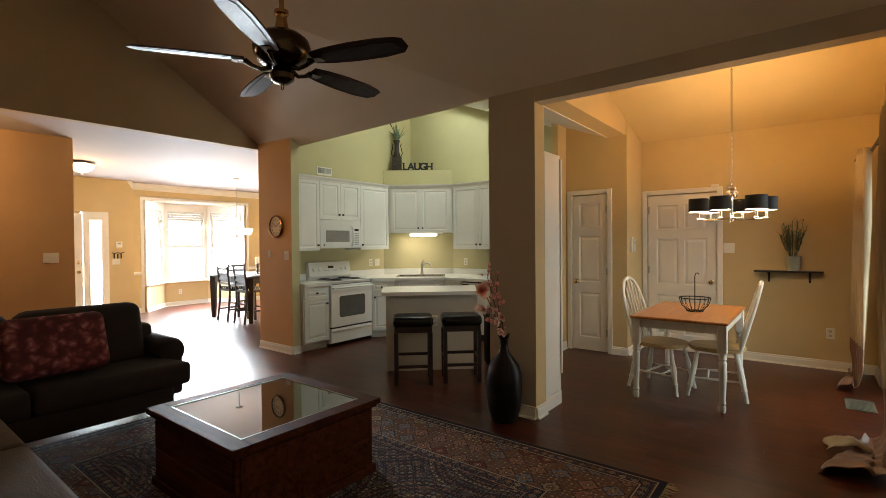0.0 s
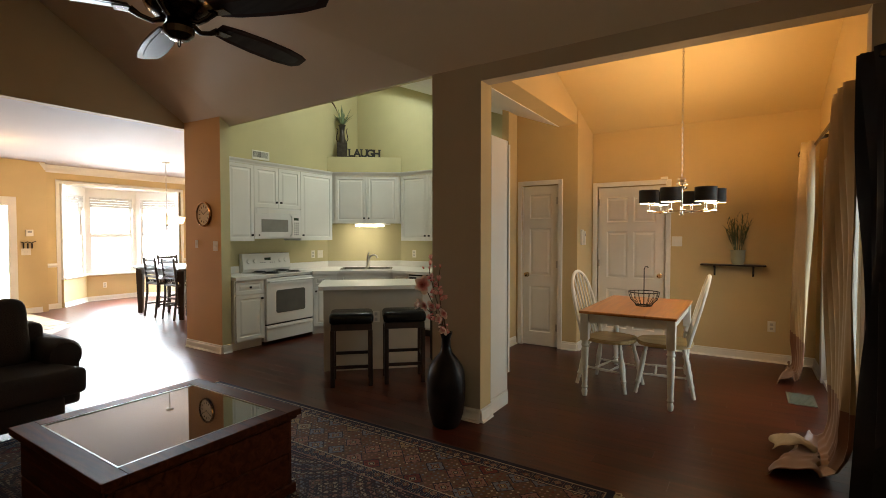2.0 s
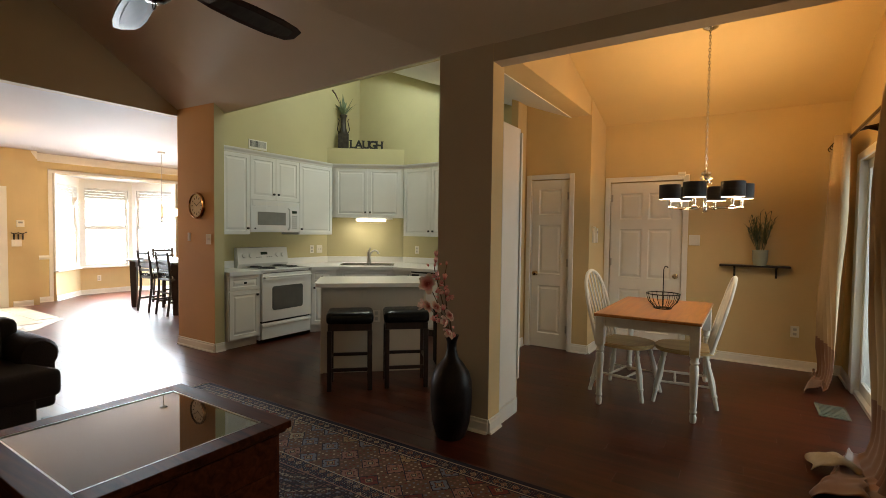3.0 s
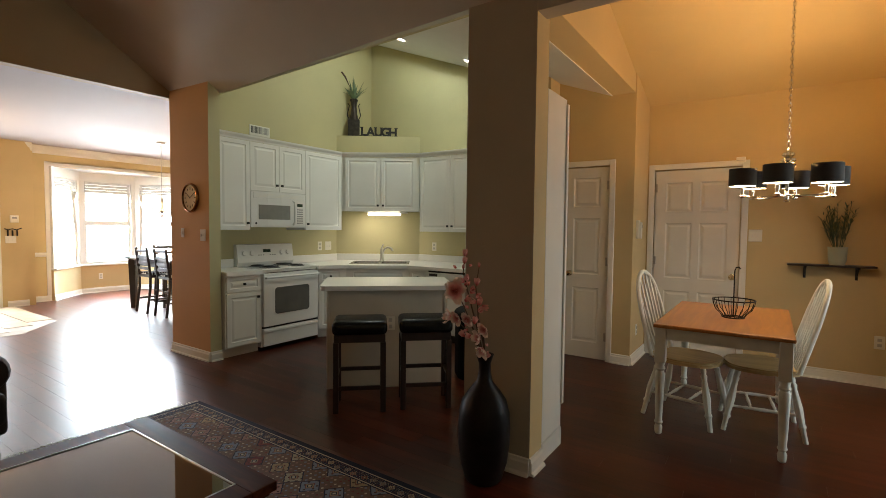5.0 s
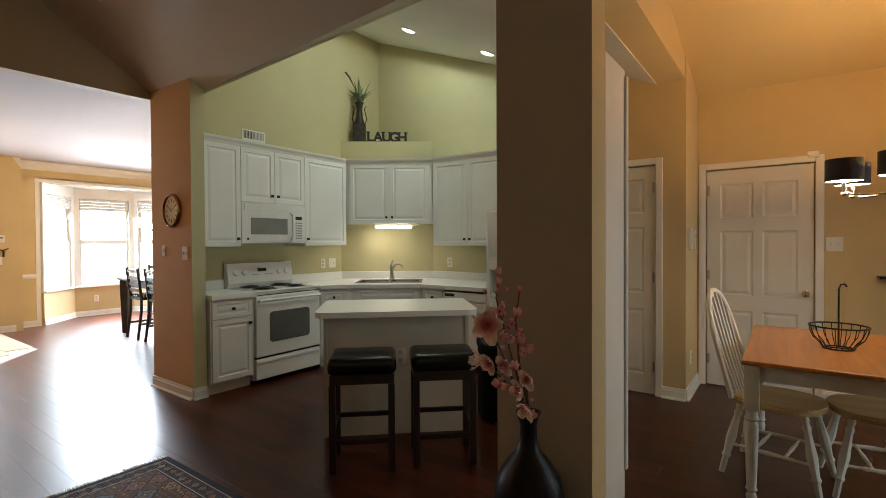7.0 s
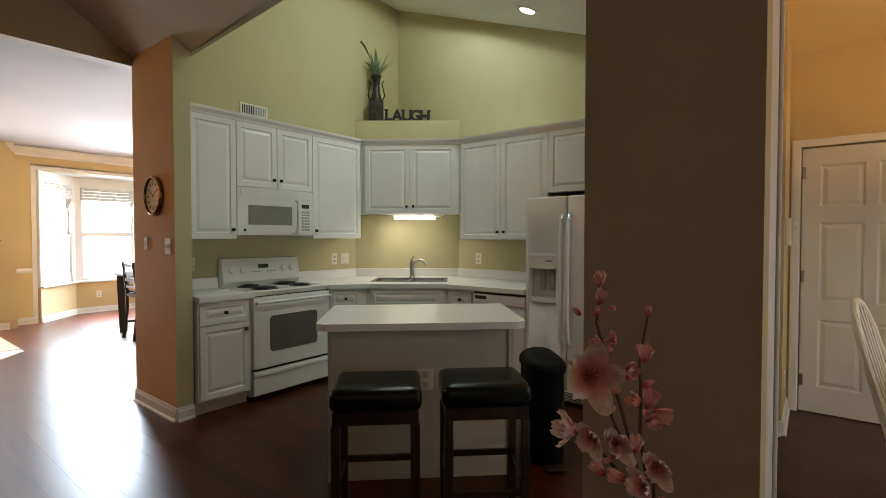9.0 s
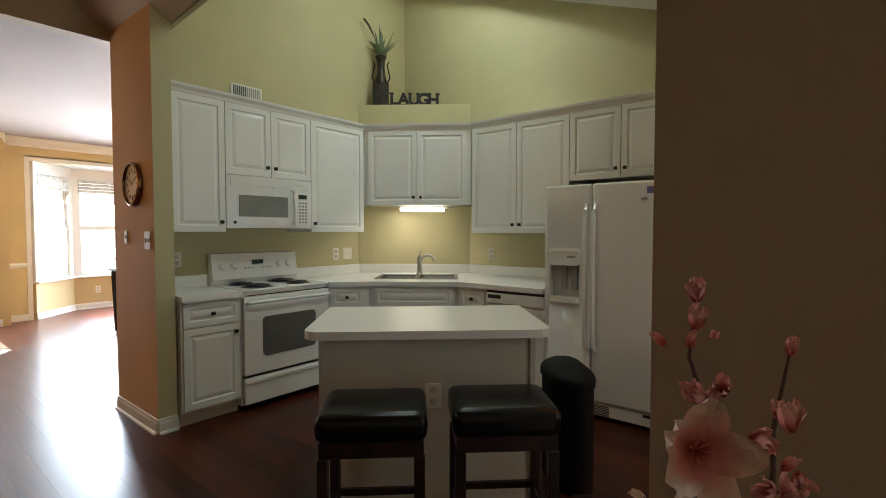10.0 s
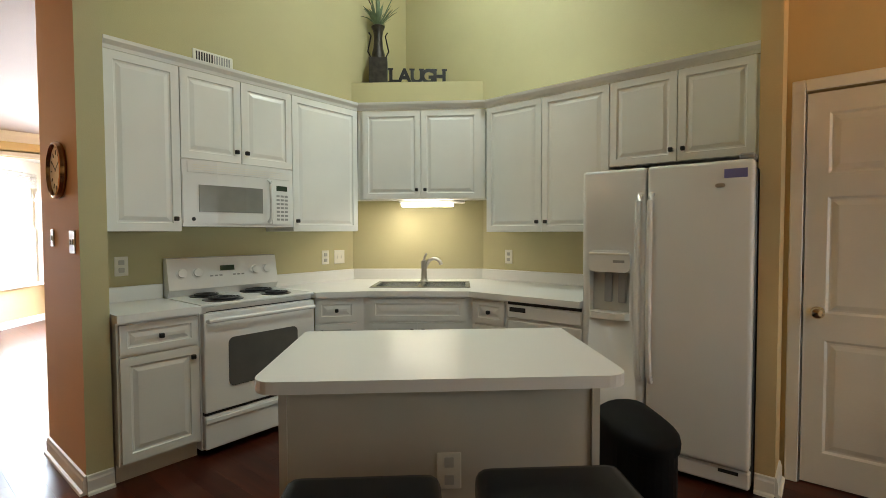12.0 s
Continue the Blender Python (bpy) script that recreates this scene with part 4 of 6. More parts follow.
fa = thing("faucet", "brushed nickel single-handle gooseneck faucet", "faucet", -4.785, 5.955, 0.918, SA - 18)
fb = lathe(bmesh.new(), [(0.035, 0), (0.035, 0.008), (0.025, 0.02), (0.022, 0.1), (0.024, 0.12), (0.024, 0.165), (0.018, 0.178), (0.006, 0.182)], seg=16)
part("body", fb, M_NICKEL, fa, smooth=True)
part("spout", tube(bmesh.new(), [(0.01, 0, 0.11), (0.025, 0, 0.15), (0.05, 0, 0.18), (0.085, 0, 0.195), (0.12, 0, 0.19), (0.145, 0, 0.172), (0.155, 0, 0.145)], [0.016, 0.016, 0.015, 0.014, 0.014, 0.016, 0.017], 10), M_NICKEL, fa, smooth=True)
part("handle", tube(bmesh.new(), [(0, 0, 0.178), (0.003, 0, 0.205), (0.02, 0, 0.232), (0.026, 0, 0.238)], [0.012, 0.01, 0.009, 0.005], 8), M_NICKEL, fa, smooth=True)



def rounded(x0, x1, z0, z1, r, y0, y1):
    """An upright plate with rounded corners."""
    pts = []
    for cx, cz, a0 in ((x1 - r, z1 - r, 0), (x0 + r, z1 - r, 90), (x0 + r, z0 + r, 180), (x1 - r, z0 + r, 270)):
        for k in range(6):
            a = radians(a0 + k * 18)
            pts.append((cx + r * math.cos(a), cz + r * math.sin(a)))
    b = prism(bmesh.new(), pts, -y1, -y0)
    bmesh.ops.transform(b, matrix=Matrix.Rotation(radians(90), 4, "X"), verts=b.verts)
    return b


# range
rg = thing("range", "white electric coil range with an oven window", "stove", -4.955, 4.172, 0, 90)
part("body", boxm(0, 0.776, 0.02, 0.53, 0.04, 0.895), M_APPL, rg)
part("cooktop", boxm(-0.002, 0.778, -0.015, 0.5, 0.896, 0.915, 0.008, 2), M_APPL, rg)
od = part("oven_door", boxm(0.006, 0.77, -0.03, 0.018, 0.27, 0.86, 0.008, 2), M_APPL, rg)
part("oven_window", rounded(0.15, 0.63, 0.40, 0.70, 0.035, -0.034, -0.029), M_DARKGLASS, od, "dark oven window")
hb = tube(bmesh.new(), [(0.03, -0.03, 0.815), (0.03, -0.065, 0.82), (0.06, -0.075, 0.822), (0.716, -0.075, 0.822), (0.746, -0.065, 0.82), (0.746, -0.03, 0.815)], 0.013, 8)
part("handle", hb, M_APPL, od, smooth=True)
part("vent_slots", boxm(0.02, 0.756, -0.031, -0.029, 0.868, 0.874), M_BLACKP, rg)
dr = part("storage_drawer", boxm(0.006, 0.77, -0.025, 0.018, 0.05, 0.25, 0.008, 2), M_APPL, rg)
part("drawer_grip", boxm(0.006, 0.77, -0.034, -0.024, 0.205, 0.235, 0.004), M_APPL, dr)
part("drawer_gap", boxm(0.01, 0.766, -0.012, 0.019, 0.251, 0.268), M_BLACKP, rg)
bp = bmesh.new()
prism(bp, [(-0.53, 0.915), (-0.47, 0.915), (-0.44, 0.96), (-0.475, 1.165), (-0.53, 1.17)], 0, 0.776)
bmesh.ops.transform(bp, matrix=Matrix(((0, 0, 1, 0), (-1, 0, 0, 0), (0, 1, 0, 0), (0, 0, 0, 1))), verts=bp.verts)
pn = part("control_panel", bp, M_APPL, rg)
for x in (0.085, 0.185, 0.60, 0.69):
    kb = lathe(bmesh.new(), [(0.036, 0), (0.036, 0.006), (0.028, 0.01), (0.026, 0.024), (0.008, 0.026)], seg=16)
    shift(kb, x, 0.462, 1.065, rx=80)
    part("control_knob", kb, M_APPL, pn, smooth=True)
dsp = boxm(-0.05, 0.05, -0.003, 0.003, -0.018, 0.018)
part("display", shift(dsp, 0.39, 0.455, 1.09, rx=-10), M_LCD, pn, "dark clock display")
for k in range(8):
    if k in (3, 4):
        continue
    part("button", boxm(0.27 + k * 0.032, 0.29 + k * 0.032, 0.452, 0.466, 1.035, 1.045), M_GREY, pn)
for x, y, r in ((0.2, 0.13, 0.1), (0.57, 0.13, 0.08), (0.2, 0.37, 0.08), (0.57, 0.37, 0.1)):
    pan = part("burner", lathe(bmesh.new(), [(r + 0.02, 0), (r + 0.022, 0.004), (r + 0.012, 0.005), (r, 0.002)], (x, y, 0.9155), 24), M_BLACK, rg, "black coil burner", True)
    pts = [(x + (0.02 + (r - 0.025) * a / 60) * math.cos(a * 0.42), y + (0.02 + (r - 0.025) * a / 60) * math.sin(a * 0.42), 0.927) for a in range(61)]
    part("coil", tube(bmesh.new(), pts, 0.006, 6), M_BLACKP, pan, smooth=True)

# microwave
mw = thing("microwave", "white over-the-range microwave with a grey window", "microwave", -5.10, 4.152, 1.375, 90)
mb = bmesh.new()
prism(mb, [(0.0, 0.02), (0.2, -0.005), (0.38, -0.012), (0.556, -0.005), (0.756, 0.02), (0.756, 0.39), (0, 0.39)], 0.0, 0.405)
part("body", mb, M_APPL, mw)
md = part("door", prism(bmesh.new(), [(0.004, 0.016), (0.2, -0.014), (0.38, -0.022), (0.57, -0.015), (0.57, -0.006), (0.38, -0.012), (0.2, -0.004), (0.004, 0.02)], 0.02, 0.315), M_APPL, mw)
part("window", prism(bmesh.new(), [(0.09, -0.006), (0.2, -0.017), (0.38, -0.025), (0.5, -0.0215), (0.5, -0.012), (0.09, 0.0)], 0.09, 0.255), M_GREYGLASS, md, "grey mesh window")
part("handle", tube(bmesh.new(), [(0.545, -0.018, 0.03), (0.545, -0.05, 0.06), (0.545, -0.055, 0.17), (0.545, -0.05, 0.29), (0.545, -0.018, 0.32)], 0.012, 8), M_APPL, md, smooth=True)
cpn = part("control_panel", prism(bmesh.new(), [(0.575, -0.014), (0.752, 0.012), (0.752, 0.018), (0.575, -0.005)], 0.02, 0.315), M_APPL, mw)
part("display", shift(boxm(0, 0.09, -0.003, 0.003, 0.25, 0.285), 0.61, -0.0095, 0, 8), M_LCD, cpn)
kbm = bmesh.new()
for r in range(7):
    for c in range(3):
        box(kbm, c * 0.035, c * 0.035 + 0.024, -0.003, 0.003, 0.045 + r * 0.027, 0.059 + r * 0.027)
part("keypad", shift(kbm, 0.61, -0.009, 0, 8), M_GREY, cpn)
vg = part("vent_grille", prism(bmesh.new(), [(0.03, 0.010), (0.2, -0.010), (0.38, -0.017), (0.556, -0.010), (0.726, 0.010), (0.726, 0.03), (0.03, 0.03)], 0.33, 0.395), M_APPL, mw)
for k in range(3):
    part("vent_slot", prism(bmesh.new(), [(0.06, 0.004), (0.2, -0.0115), (0.38, -0.0185), (0.556, -0.0115), (0.696, 0.004), (0.696, 0.02), (0.06, 0.02)], 0.345 + k * 0.014, 0.348 + k * 0.014), M_PLATE, vg)
part("badge", shift(lathe(bmesh.new(), [(0.012, 0), (0.012, 0.004)], seg=14), 0.06, 0.008, 0.045, rx=90), M_BLACKP, md)

# refrigerator
fg = thing("refrigerator", "white side-by-side refrigerator with an ice dispenser", "refrigerator", -3.265, 5.68, 0, 0)
# case is black to paint in the shadowed gap beside the doors
part("body", boxm(0.0, 0.872, 0.09, 0.78, 0.03, 1.66, 0.01), M_BLACKP, fg, "case blackened to stand for the shaded side gap")
fz = part("freezer_door", boxm(0.0, 0.362, 0.0, 0.085, 0.13, 1.69, 0.022, 3), M_APPL, fg, smooth=True)
cut(fz, shift(boxm(0.05, 0.28, -0.1, 0.06, 0.865, 1.10), -3.265, 5.68, 0))
dp = part("dispenser", rounded(0.045, 0.285, 1.10, 1.225, 0.03, -0.014, 0.002), M_APPL, fz, "curved dispenser hood")
part("hood_lip", boxm(0.05, 0.28, -0.02, -0.0145, 1.20, 1.212, 0.002), M_PLATE, dp)
part("dispenser_buttons", boxm(0.19, 0.255, -0.0165, -0.0142, 1.155, 1.17), M_GREY, dp)
part("dispenser_back", boxm(0.051, 0.279, 0.05, 0.0595, 0.866, 1.099), M_RECESS, fz)
part("dispenser_paddle", boxm(0.125, 0.17, 0.025, 0.049, 0.92, 1.095, 0.008, 2), M_GREY, fz)
part("dispenser_paddle", boxm(0.205, 0.25, 0.025, 0.049, 0.92, 1.095, 0.008, 2), M_GREY, fz)
part("drip_tray", prism(bmesh.new(), [(0.045, 0.002), (0.07, -0.018), (0.12, -0.028), (0.165, -0.031), (0.21, -0.028), (0.26, -0.018), (0.285, 0.002)], 0.825, 0.864), M_APPL, fz)
rd = part("fridge_door", boxm(0.37, 0.868, 0.0, 0.085, 0.13, 1.69, 0.022, 3), M_APPL, fg, smooth=True)
for d, x in ((fz, 0.335), (rd, 0.397)):
    part("handle", tube(bmesh.new(), [(x, 0.0, 0.5), (x, -0.035, 0.54), (x, -0.05, 0.7), (x, -0.055, 1.0), (x, -0.05, 1.35), (x, -0.035, 1.5), (x, 0.0, 1.54)], 0.016, 8), M_APPL, d, smooth=True)
part("label", boxm(0.74, 0.84, -0.002, 0.0015, 1.60, 1.645), M_LABEL, rd, "blue and white label")
part("badge", rounded(0.70, 0.745, 1.555, 1.575, 0.0095, -0.003, 0.0), M_NICKEL, rd)
gr = part("grille", boxm(0.0, 0.868, 0.02, 0.085, 0.03, 0.12, 0.01), M_APPL, fg)
for k in range(6):
    part("slot", boxm(0.03, 0.5, 0.0165, 0.021, 0.042 + k * 0.012, 0.047 + k * 0.012), M_BLACKP, gr)
part("foot_notch", boxm(0.73, 0.82, 0.0165, 0.021, 0.095, 0.112), M_BLACKP, gr)
hg = part("hinge_cover", boxm(0.8, 0.868, 0.02, 0.12, 1.691, 1.72, 0.008), M_GREY, fg)

# under-cabinet light
ul = thing("under_cabinet_light", "lit white under-cabinet strip light", "light", -5.0, 5.72, 1.575, 36.5)
part("housing", boxm(0.1, 0.66, 0.06, 0.16, 0.008, 0.03, 0.004), M_TRIM, ul)
part("diffuser", boxm(0.12, 0.56, 0.05, 0.15, -0.022, 0.0075, 0.008, 2), M_TUBE, ul)

# island
IU = 42.4
isl = thing("kitchen_island", "white kitchen island with a thick laminate top", "island", -3.398, 3.623, 0, IU)
tp = bmesh.new()
r = 0.07
pl = []
for cx, cy, a0 in ((r, r, 180), (1.137 - r, r, 270), (1.137 - 0.02, 0.72 - 0.02, 0), (0.02, 0.72 - 0.02, 90)):
    rr = r if cy == r else 0.02
    for k in range(6):
        a = radians(a0 + k * 18)
        pl.append((cx + rr * math.cos(a), cy + rr * math.sin(a)))
prism(tp, pl, 0.862, 0.9)
part("countertop", tp, M_COUNTER, isl)
# body and posts carry the shade of the unlit front in their colour
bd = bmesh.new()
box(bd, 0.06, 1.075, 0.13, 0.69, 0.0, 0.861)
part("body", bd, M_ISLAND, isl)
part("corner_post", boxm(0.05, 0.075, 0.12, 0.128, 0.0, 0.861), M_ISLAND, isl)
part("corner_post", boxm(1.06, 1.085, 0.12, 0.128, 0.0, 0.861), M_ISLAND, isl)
op = part("outlet", boxm(0.55, 0.63, 0.124, 0.1295, 0.5, 0.62, 0.003), M_PLATE, isl)
part("socket", boxm(0.575, 0.605, 0.121, 0.1235, 0.515, 0.548, 0.002), M_RECESS, op)
part("socket", boxm(0.575, 0.605, 0.121, 0.1235, 0.572, 0.605, 0.002), M_RECESS, op)


def stool(x, y, rz):
    s = thing("bar_stool", "dark wooden bar stool with a padded black leather seat", "stool", x, y, 0, rz, "stools at the island")
    st = boxm(-0.205, 0.205, -0.165, 0.165, 0.585, 0.69, 0.045, 4)
    for v in st.verts:
        if v.co.z > 0.66:
            v.co.z += 0.018 * (1 - (v.co.x / 0.205) ** 2) * (1 - (v.co.y / 0.165) ** 2)
    part("seat", st, M_LEATHER, s, smooth=True)
    part("apron", boxm(-0.19, 0.19, -0.15, 0.15, 0.53, 0.59, 0.004), M_MAHOG, s)
    for sx in (-1, 1):
        for sy in (-1, 1):
            part("leg", boxm(sx * 0.175 - 0.02, sx * 0.175 + 0.02, sy * 0.135 - 0.02, sy * 0.135 + 0.02, 0.0, 0.53, 0.004), M_MAHOG, s)
    for sy in (-1, 1):
        part("stretcher", boxm(-0.155, 0.155, sy * 0.135 - 0.011, sy * 0.135 + 0.011, 0.17 if sy < 0 else 0.24, 0.2 if sy < 0 else 0.27, 0.003), M_MAHOG, s)
    for sx in (-1, 1):
        part("stretcher", boxm(sx * 0.175 - 0.011, sx * 0.175 + 0.011, -0.115, 0.115, 0.24, 0.27, 0.003), M_MAHOG, s)
    return s


st1 = stool(-2.95, 3.645, IU)
copy_thing(st1, pose(-2.595, 4.0, 0, 0, 0, IU))

# bin
bn = thing("trash_can", "black plastic half-round step trash can", "trash can", -2.655, 4.79, 0, IU)
pl = [(-0.12, 0.15)] + [(0.12 * math.cos(a) * -1, -0.02 - 0.16 * math.sin(a)) for a in [math.pi * k / 14 for k in range(15)]] + [(0.12, 0.15)]
part("body", prism(bmesh.new(), [(x * 0.94, y * 0.94) for x, y in pl], 0.0, 0.54), M_BIN, bn)
ld = bmesh.new()
rings = [[ld.verts.new((x * k, 0.16 + (y - 0.16) * k, z)) for x, y in pl] for k, z in ((0.95, 0.541), (1.0, 0.545), (1.01, 0.575), (0.99, 0.592), (0.93, 0.604), (0.78, 0.62), (0.5, 0.634), (0.2, 0.64))]
for p, q in zip(rings, rings[1:]):
    for i in range(len(pl)):
        j = (i + 1) % len(pl)
        ld.faces.new((p[i], p[j], q[j], q[i]))
ld.faces.new(rings[-1])
ld.faces.new(list(reversed(rings[0])))
part("lid", ld, M_BIN, bn, smooth=True)
part("pedal", boxm(-0.05, 0.05, -0.26, -0.19, 0.015, 0.03, 0.004), M_BLACKP, bn)

# ---- things on the kitchen walls ----


def letters(name, text, size, depth, material, parent, m, label=""):
    cu = bpy.data.curves.new(name, "FONT")
    cu.body, cu.size, cu.extrude, cu.offset = text, size, depth, 0.0065
    tmp = new("tmp_text", cu)
    bpy.context.view_layer.update()
    me = bpy.data.meshes.new_from_object(tmp.evaluated_get(bpy.context.evaluated_depsgraph_get()))
    bpy.data.objects.remove(tmp)
    xs, ys = [v.co.x for v in me.vertices], [v.co.y for v in me.vertices]
    b = bmesh.new()
    b.from_mesh(me)
    x0, x1, y0, y1, w = min(xs), max(xs), min(ys), max(ys), 0.024
    for fx, fy in {"L": ((0.14, 1), (0.14, 0)), "A": ((0.07, 0), (0.93, 0)), "U": ((0.12, 1), (0.88, 1)), "G": ((0.9, 0.45),), "H": ((0.1, 0), (0.9, 0), (0.1, 1), (0.9, 1))}[text]:
        cx, cy = x0 + (x1 - x0) * fx, y0 + (y1 - y0) * fy
        box(b, cx - w, cx + w, cy - (0.013 if fy == 1 else 0), cy + (0 if fy == 1 else 0.013), -depth, depth)
    b.to_mesh(me)
    b.free()
    me.materials.clear()
    me.materials.append(material)
    ob = new(name, me)
    ob.parent = parent
    ob.matrix_local = m
    if label:
        ob["label"] = label
    return ob


LA = 43.0
sg = thing("word_sign", "black metal letters spelling LAUGH on a thin base", "sign", -5.262, 6.0, 2.69, LA)
for i, ch in enumerate("LAUGH"):
    letters("letter", ch, 0.172, 0.008, M_BLACK, sg, pose(0.012 + (0.0, 0.09, 0.2, 0.3, 0.41)[i] * 0.98, 0.0, 0.012, 90, 0, 0))
part("base_bar", boxm(0, 0.53, -0.02, 0.02, 0.0, 0.012), M_IRON, sg)


def blade_leaf(bm, p, d, length, width, droop):
    d = Vector(d).normalized()
    side = d.cross(Vector((0, 0, 1)))
    side = side.normalized() if side.length > 0.05 else Vector((1, 0, 0))
    prev = None
    for k in range(6):
        t = k / 5
        c = Vector(p) + d * length * t + Vector((0, 0, -droop * t * t * length))
        w = width * (0.35 + 1.3 * t) * (1 - t) ** 0.6 + 0.0008
        row = [bm.verts.new(c - side * w), bm.verts.new(c + Vector((0, 0, -0.25 * w))), bm.verts.new(c + side * w)]
        if prev:
            for q in range(2):
                bm.faces.new((prev[q], prev[q + 1], row[q + 1], row[q]))
        prev = row


rng = random.Random(5)
lv = thing("ledge_vase", "dark metal bottle vase with grassy stems on the ledge", "vase", -5.35, 5.975, 2.69, LA)
part("body", prism(bmesh.new(), [(-0.082, -0.06), (0.082, -0.06), (0.082, 0.06), (-0.082, 0.06)], 0, 0.23), M_RUSTPOT, lv)
part("neck", lathe(bmesh.new(), [(0.06, 0.22), (0.065, 0.26), (0.045, 0.33), (0.038, 0.42), (0.045, 0.48), (0.062, 0.52), (0.05, 0.53)], seg=16), M_RUSTPOT, lv, smooth=True)
for sx in (-1, 1):
    part("handle", tube(bmesh.new(), [(sx * 0.06, 0, 0.23), (sx * 0.095, 0, 0.3), (sx * 0.08, 0, 0.37), (sx * 0.065, 0, 0.44), (sx * 0.085, 0, 0.47)], 0.007, 6), M_IRON, lv, smooth=True)
gl = bmesh.new()
for k in range(58):
    a, e = rng.uniform(0, 6.28), rng.uniform(0.08, 0.7)
    blade_leaf(gl, (0, 0, 0.5), (math.sin(e) * math.cos(a), math.sin(e) * math.sin(a), math.cos(e)), rng.uniform(0.2, 0.36), 0.013, rng.uniform(0.0, 0.5))
part("grass", gl, M_GRASSY, lv, "dusty green grass blades")
part("cattail", tube(bmesh.new(), [(0, 0, 0.5), (-0.05, -0.04, 0.68), (-0.12, -0.08, 0.82), (-0.17, -0.1, 0.88)], [0.003, 0.003, 0.012, 0.012], 6), M_STEMW, lv, smooth=True)

vt = thing("air_vent", "white return air grille high on the wall", "vent", -5.498, 4.39, 2.47, 90)
part("frame", boxm(0, 0.28, -0.012, 0.0, 0, 0.125, 0.004), M_TRIM, vt)
for k in range(14):
    part("slat", boxm(0.02 + k * 0.0175, 0.03 + k * 0.0175, -0.014, -0.0115, 0.03, 0.11), M_BLACKP if k < 7 else M_GREY, vt)


def plate(name, label, x, y, z, rz, holes, w=0.075, h=0.12, cat="outlet"):
    o = thing(name, label, cat, x, y, z - h / 2, rz)
    part("plate", boxm(-w / 2, w / 2, -0.006, 0, 0, h, 0.003), M_PLATE, o)
    for hx, hz, hw, hh in holes:
        part("socket" if cat == "outlet" else "toggle", boxm(hx - hw, hx + hw, -0.011, -0.0055, h / 2 + hz - hh, h / 2 + hz + hh, 0.002), M_RECESS if cat == "outlet" else M_TRIM, o)
    return o


SOCK = [(0, 0.024, 0.016, 0.014), (0, -0.024, 0.016, 0.014)]
TOG = [(0, 0, 0.006, 0.014)]
TOG2 = [(-0.022, 0, 0.006, 0.014), (0.022, 0, 0.006, 0.014)]
plate("wall_outlet", "white wall outlet over the counter", -5.499, 3.94, 1.13, 90, SOCK)
plate("wall_outlet", "white wall outlet over the counter", -5.499, 5.47, 1.12, 90, SOCK)
plate("wall_switch", "white double switch plate over the counter", -5.499, 5.62, 1.12, 90, TOG2, 0.115, 0.12, "switch")
plate("wall_outlet", "white wall outlet over the counter", -4.28, 6.499, 1.12, 0, SOCK)
plate("wall_switch", "cream switch plate on the tan wall", -5.13, 3.619, 1.29, 0, TOG2, 0.1, 0.12, "switch")
plate("wall_switch", "small cream switch plate on the tan wall", -5.53, 3.619, 1.31, 0, TOG, 0.06, 0.1, "switch")
plate("wall_switch", "white switch plate beside the garage door", -0.475, 6.699, 1.345, 0, TOG2, 0.115, 0.12, "switch")
plate("wall_outlet", "white wall outlet near the nook baseboard", 0.49, 6.699, 0.40, 0, SOCK)
plate("wall_outlet", "white wall outlet on the pantry side wall", -1.499, 6.3, 0.33, 90, SOCK)
plate("wall_switch", "cream switch plate on the hall wall", -6.839, 1.55, 1.3, 90, TOG2, 0.15, 0.12, "switch")
plate("wall_outlet", "white wall outlet under the bay window", -11.6, 5.05, 0.33, 90, SOCK)

ph = thing("wall_phone", "white wall-mounted phone on the pantry side", "phone", -1.499, 6.2, 1.3, 90)
part("base", boxm(-0.035, 0.035, -0.03, 0, 0.0, 0.19, 0.008, 2), M_PLATE, ph)
part("handset", boxm(-0.02, 0.02, -0.055, -0.031, 0.0, 0.17, 0.008, 2), M_TRIM, ph)
part("screen", boxm(-0.014, 0.014, -0.0565, -0.0545, 0.11, 0.14), M_GREY, ph)

# clock on the wall end
ck = thing("wall_clock", "round cream wall clock in a dark metal rim", "clock", -5.345, 3.618, 1.675, 0)
part("rim", shift(lathe(bmesh.new(), [(0.15, 0), (0.155, 0.012), (0.148, 0.028), (0.138, 0.032), (0.133, 0.02), (0.131, 0.004)], seg=36), 0, 0, 0, rx=90), M_BRASS, ck, smooth=True)
fc = part("face", shift(lathe(bmesh.new(), [(0.132, 0), (0.132, 0.014)], seg=36), 0, 0, 0, rx=90), M_CLOCKF, ck)
for k in range(12):
    a = radians(k * 30)
    b = boxm(-0.004, 0.004, -0.0165, -0.0135, 0.082, 0.108)
    bmesh.ops.transform(b, matrix=Matrix.Rotation(a, 4, "Y"), verts=b.verts)
    part("hour_mark", b, M_IRON, fc)
for a, ln in ((305, 0.06), (60, 0.09)):
    b = boxm(-0.003, 0.003, -0.019, -0.0175, -0.01, ln)
    bmesh.ops.transform(b, matrix=Matrix.Rotation(radians(a), 4, "Y"), verts=b.verts)
    part("clock_hand", b, M_IRON, ck)

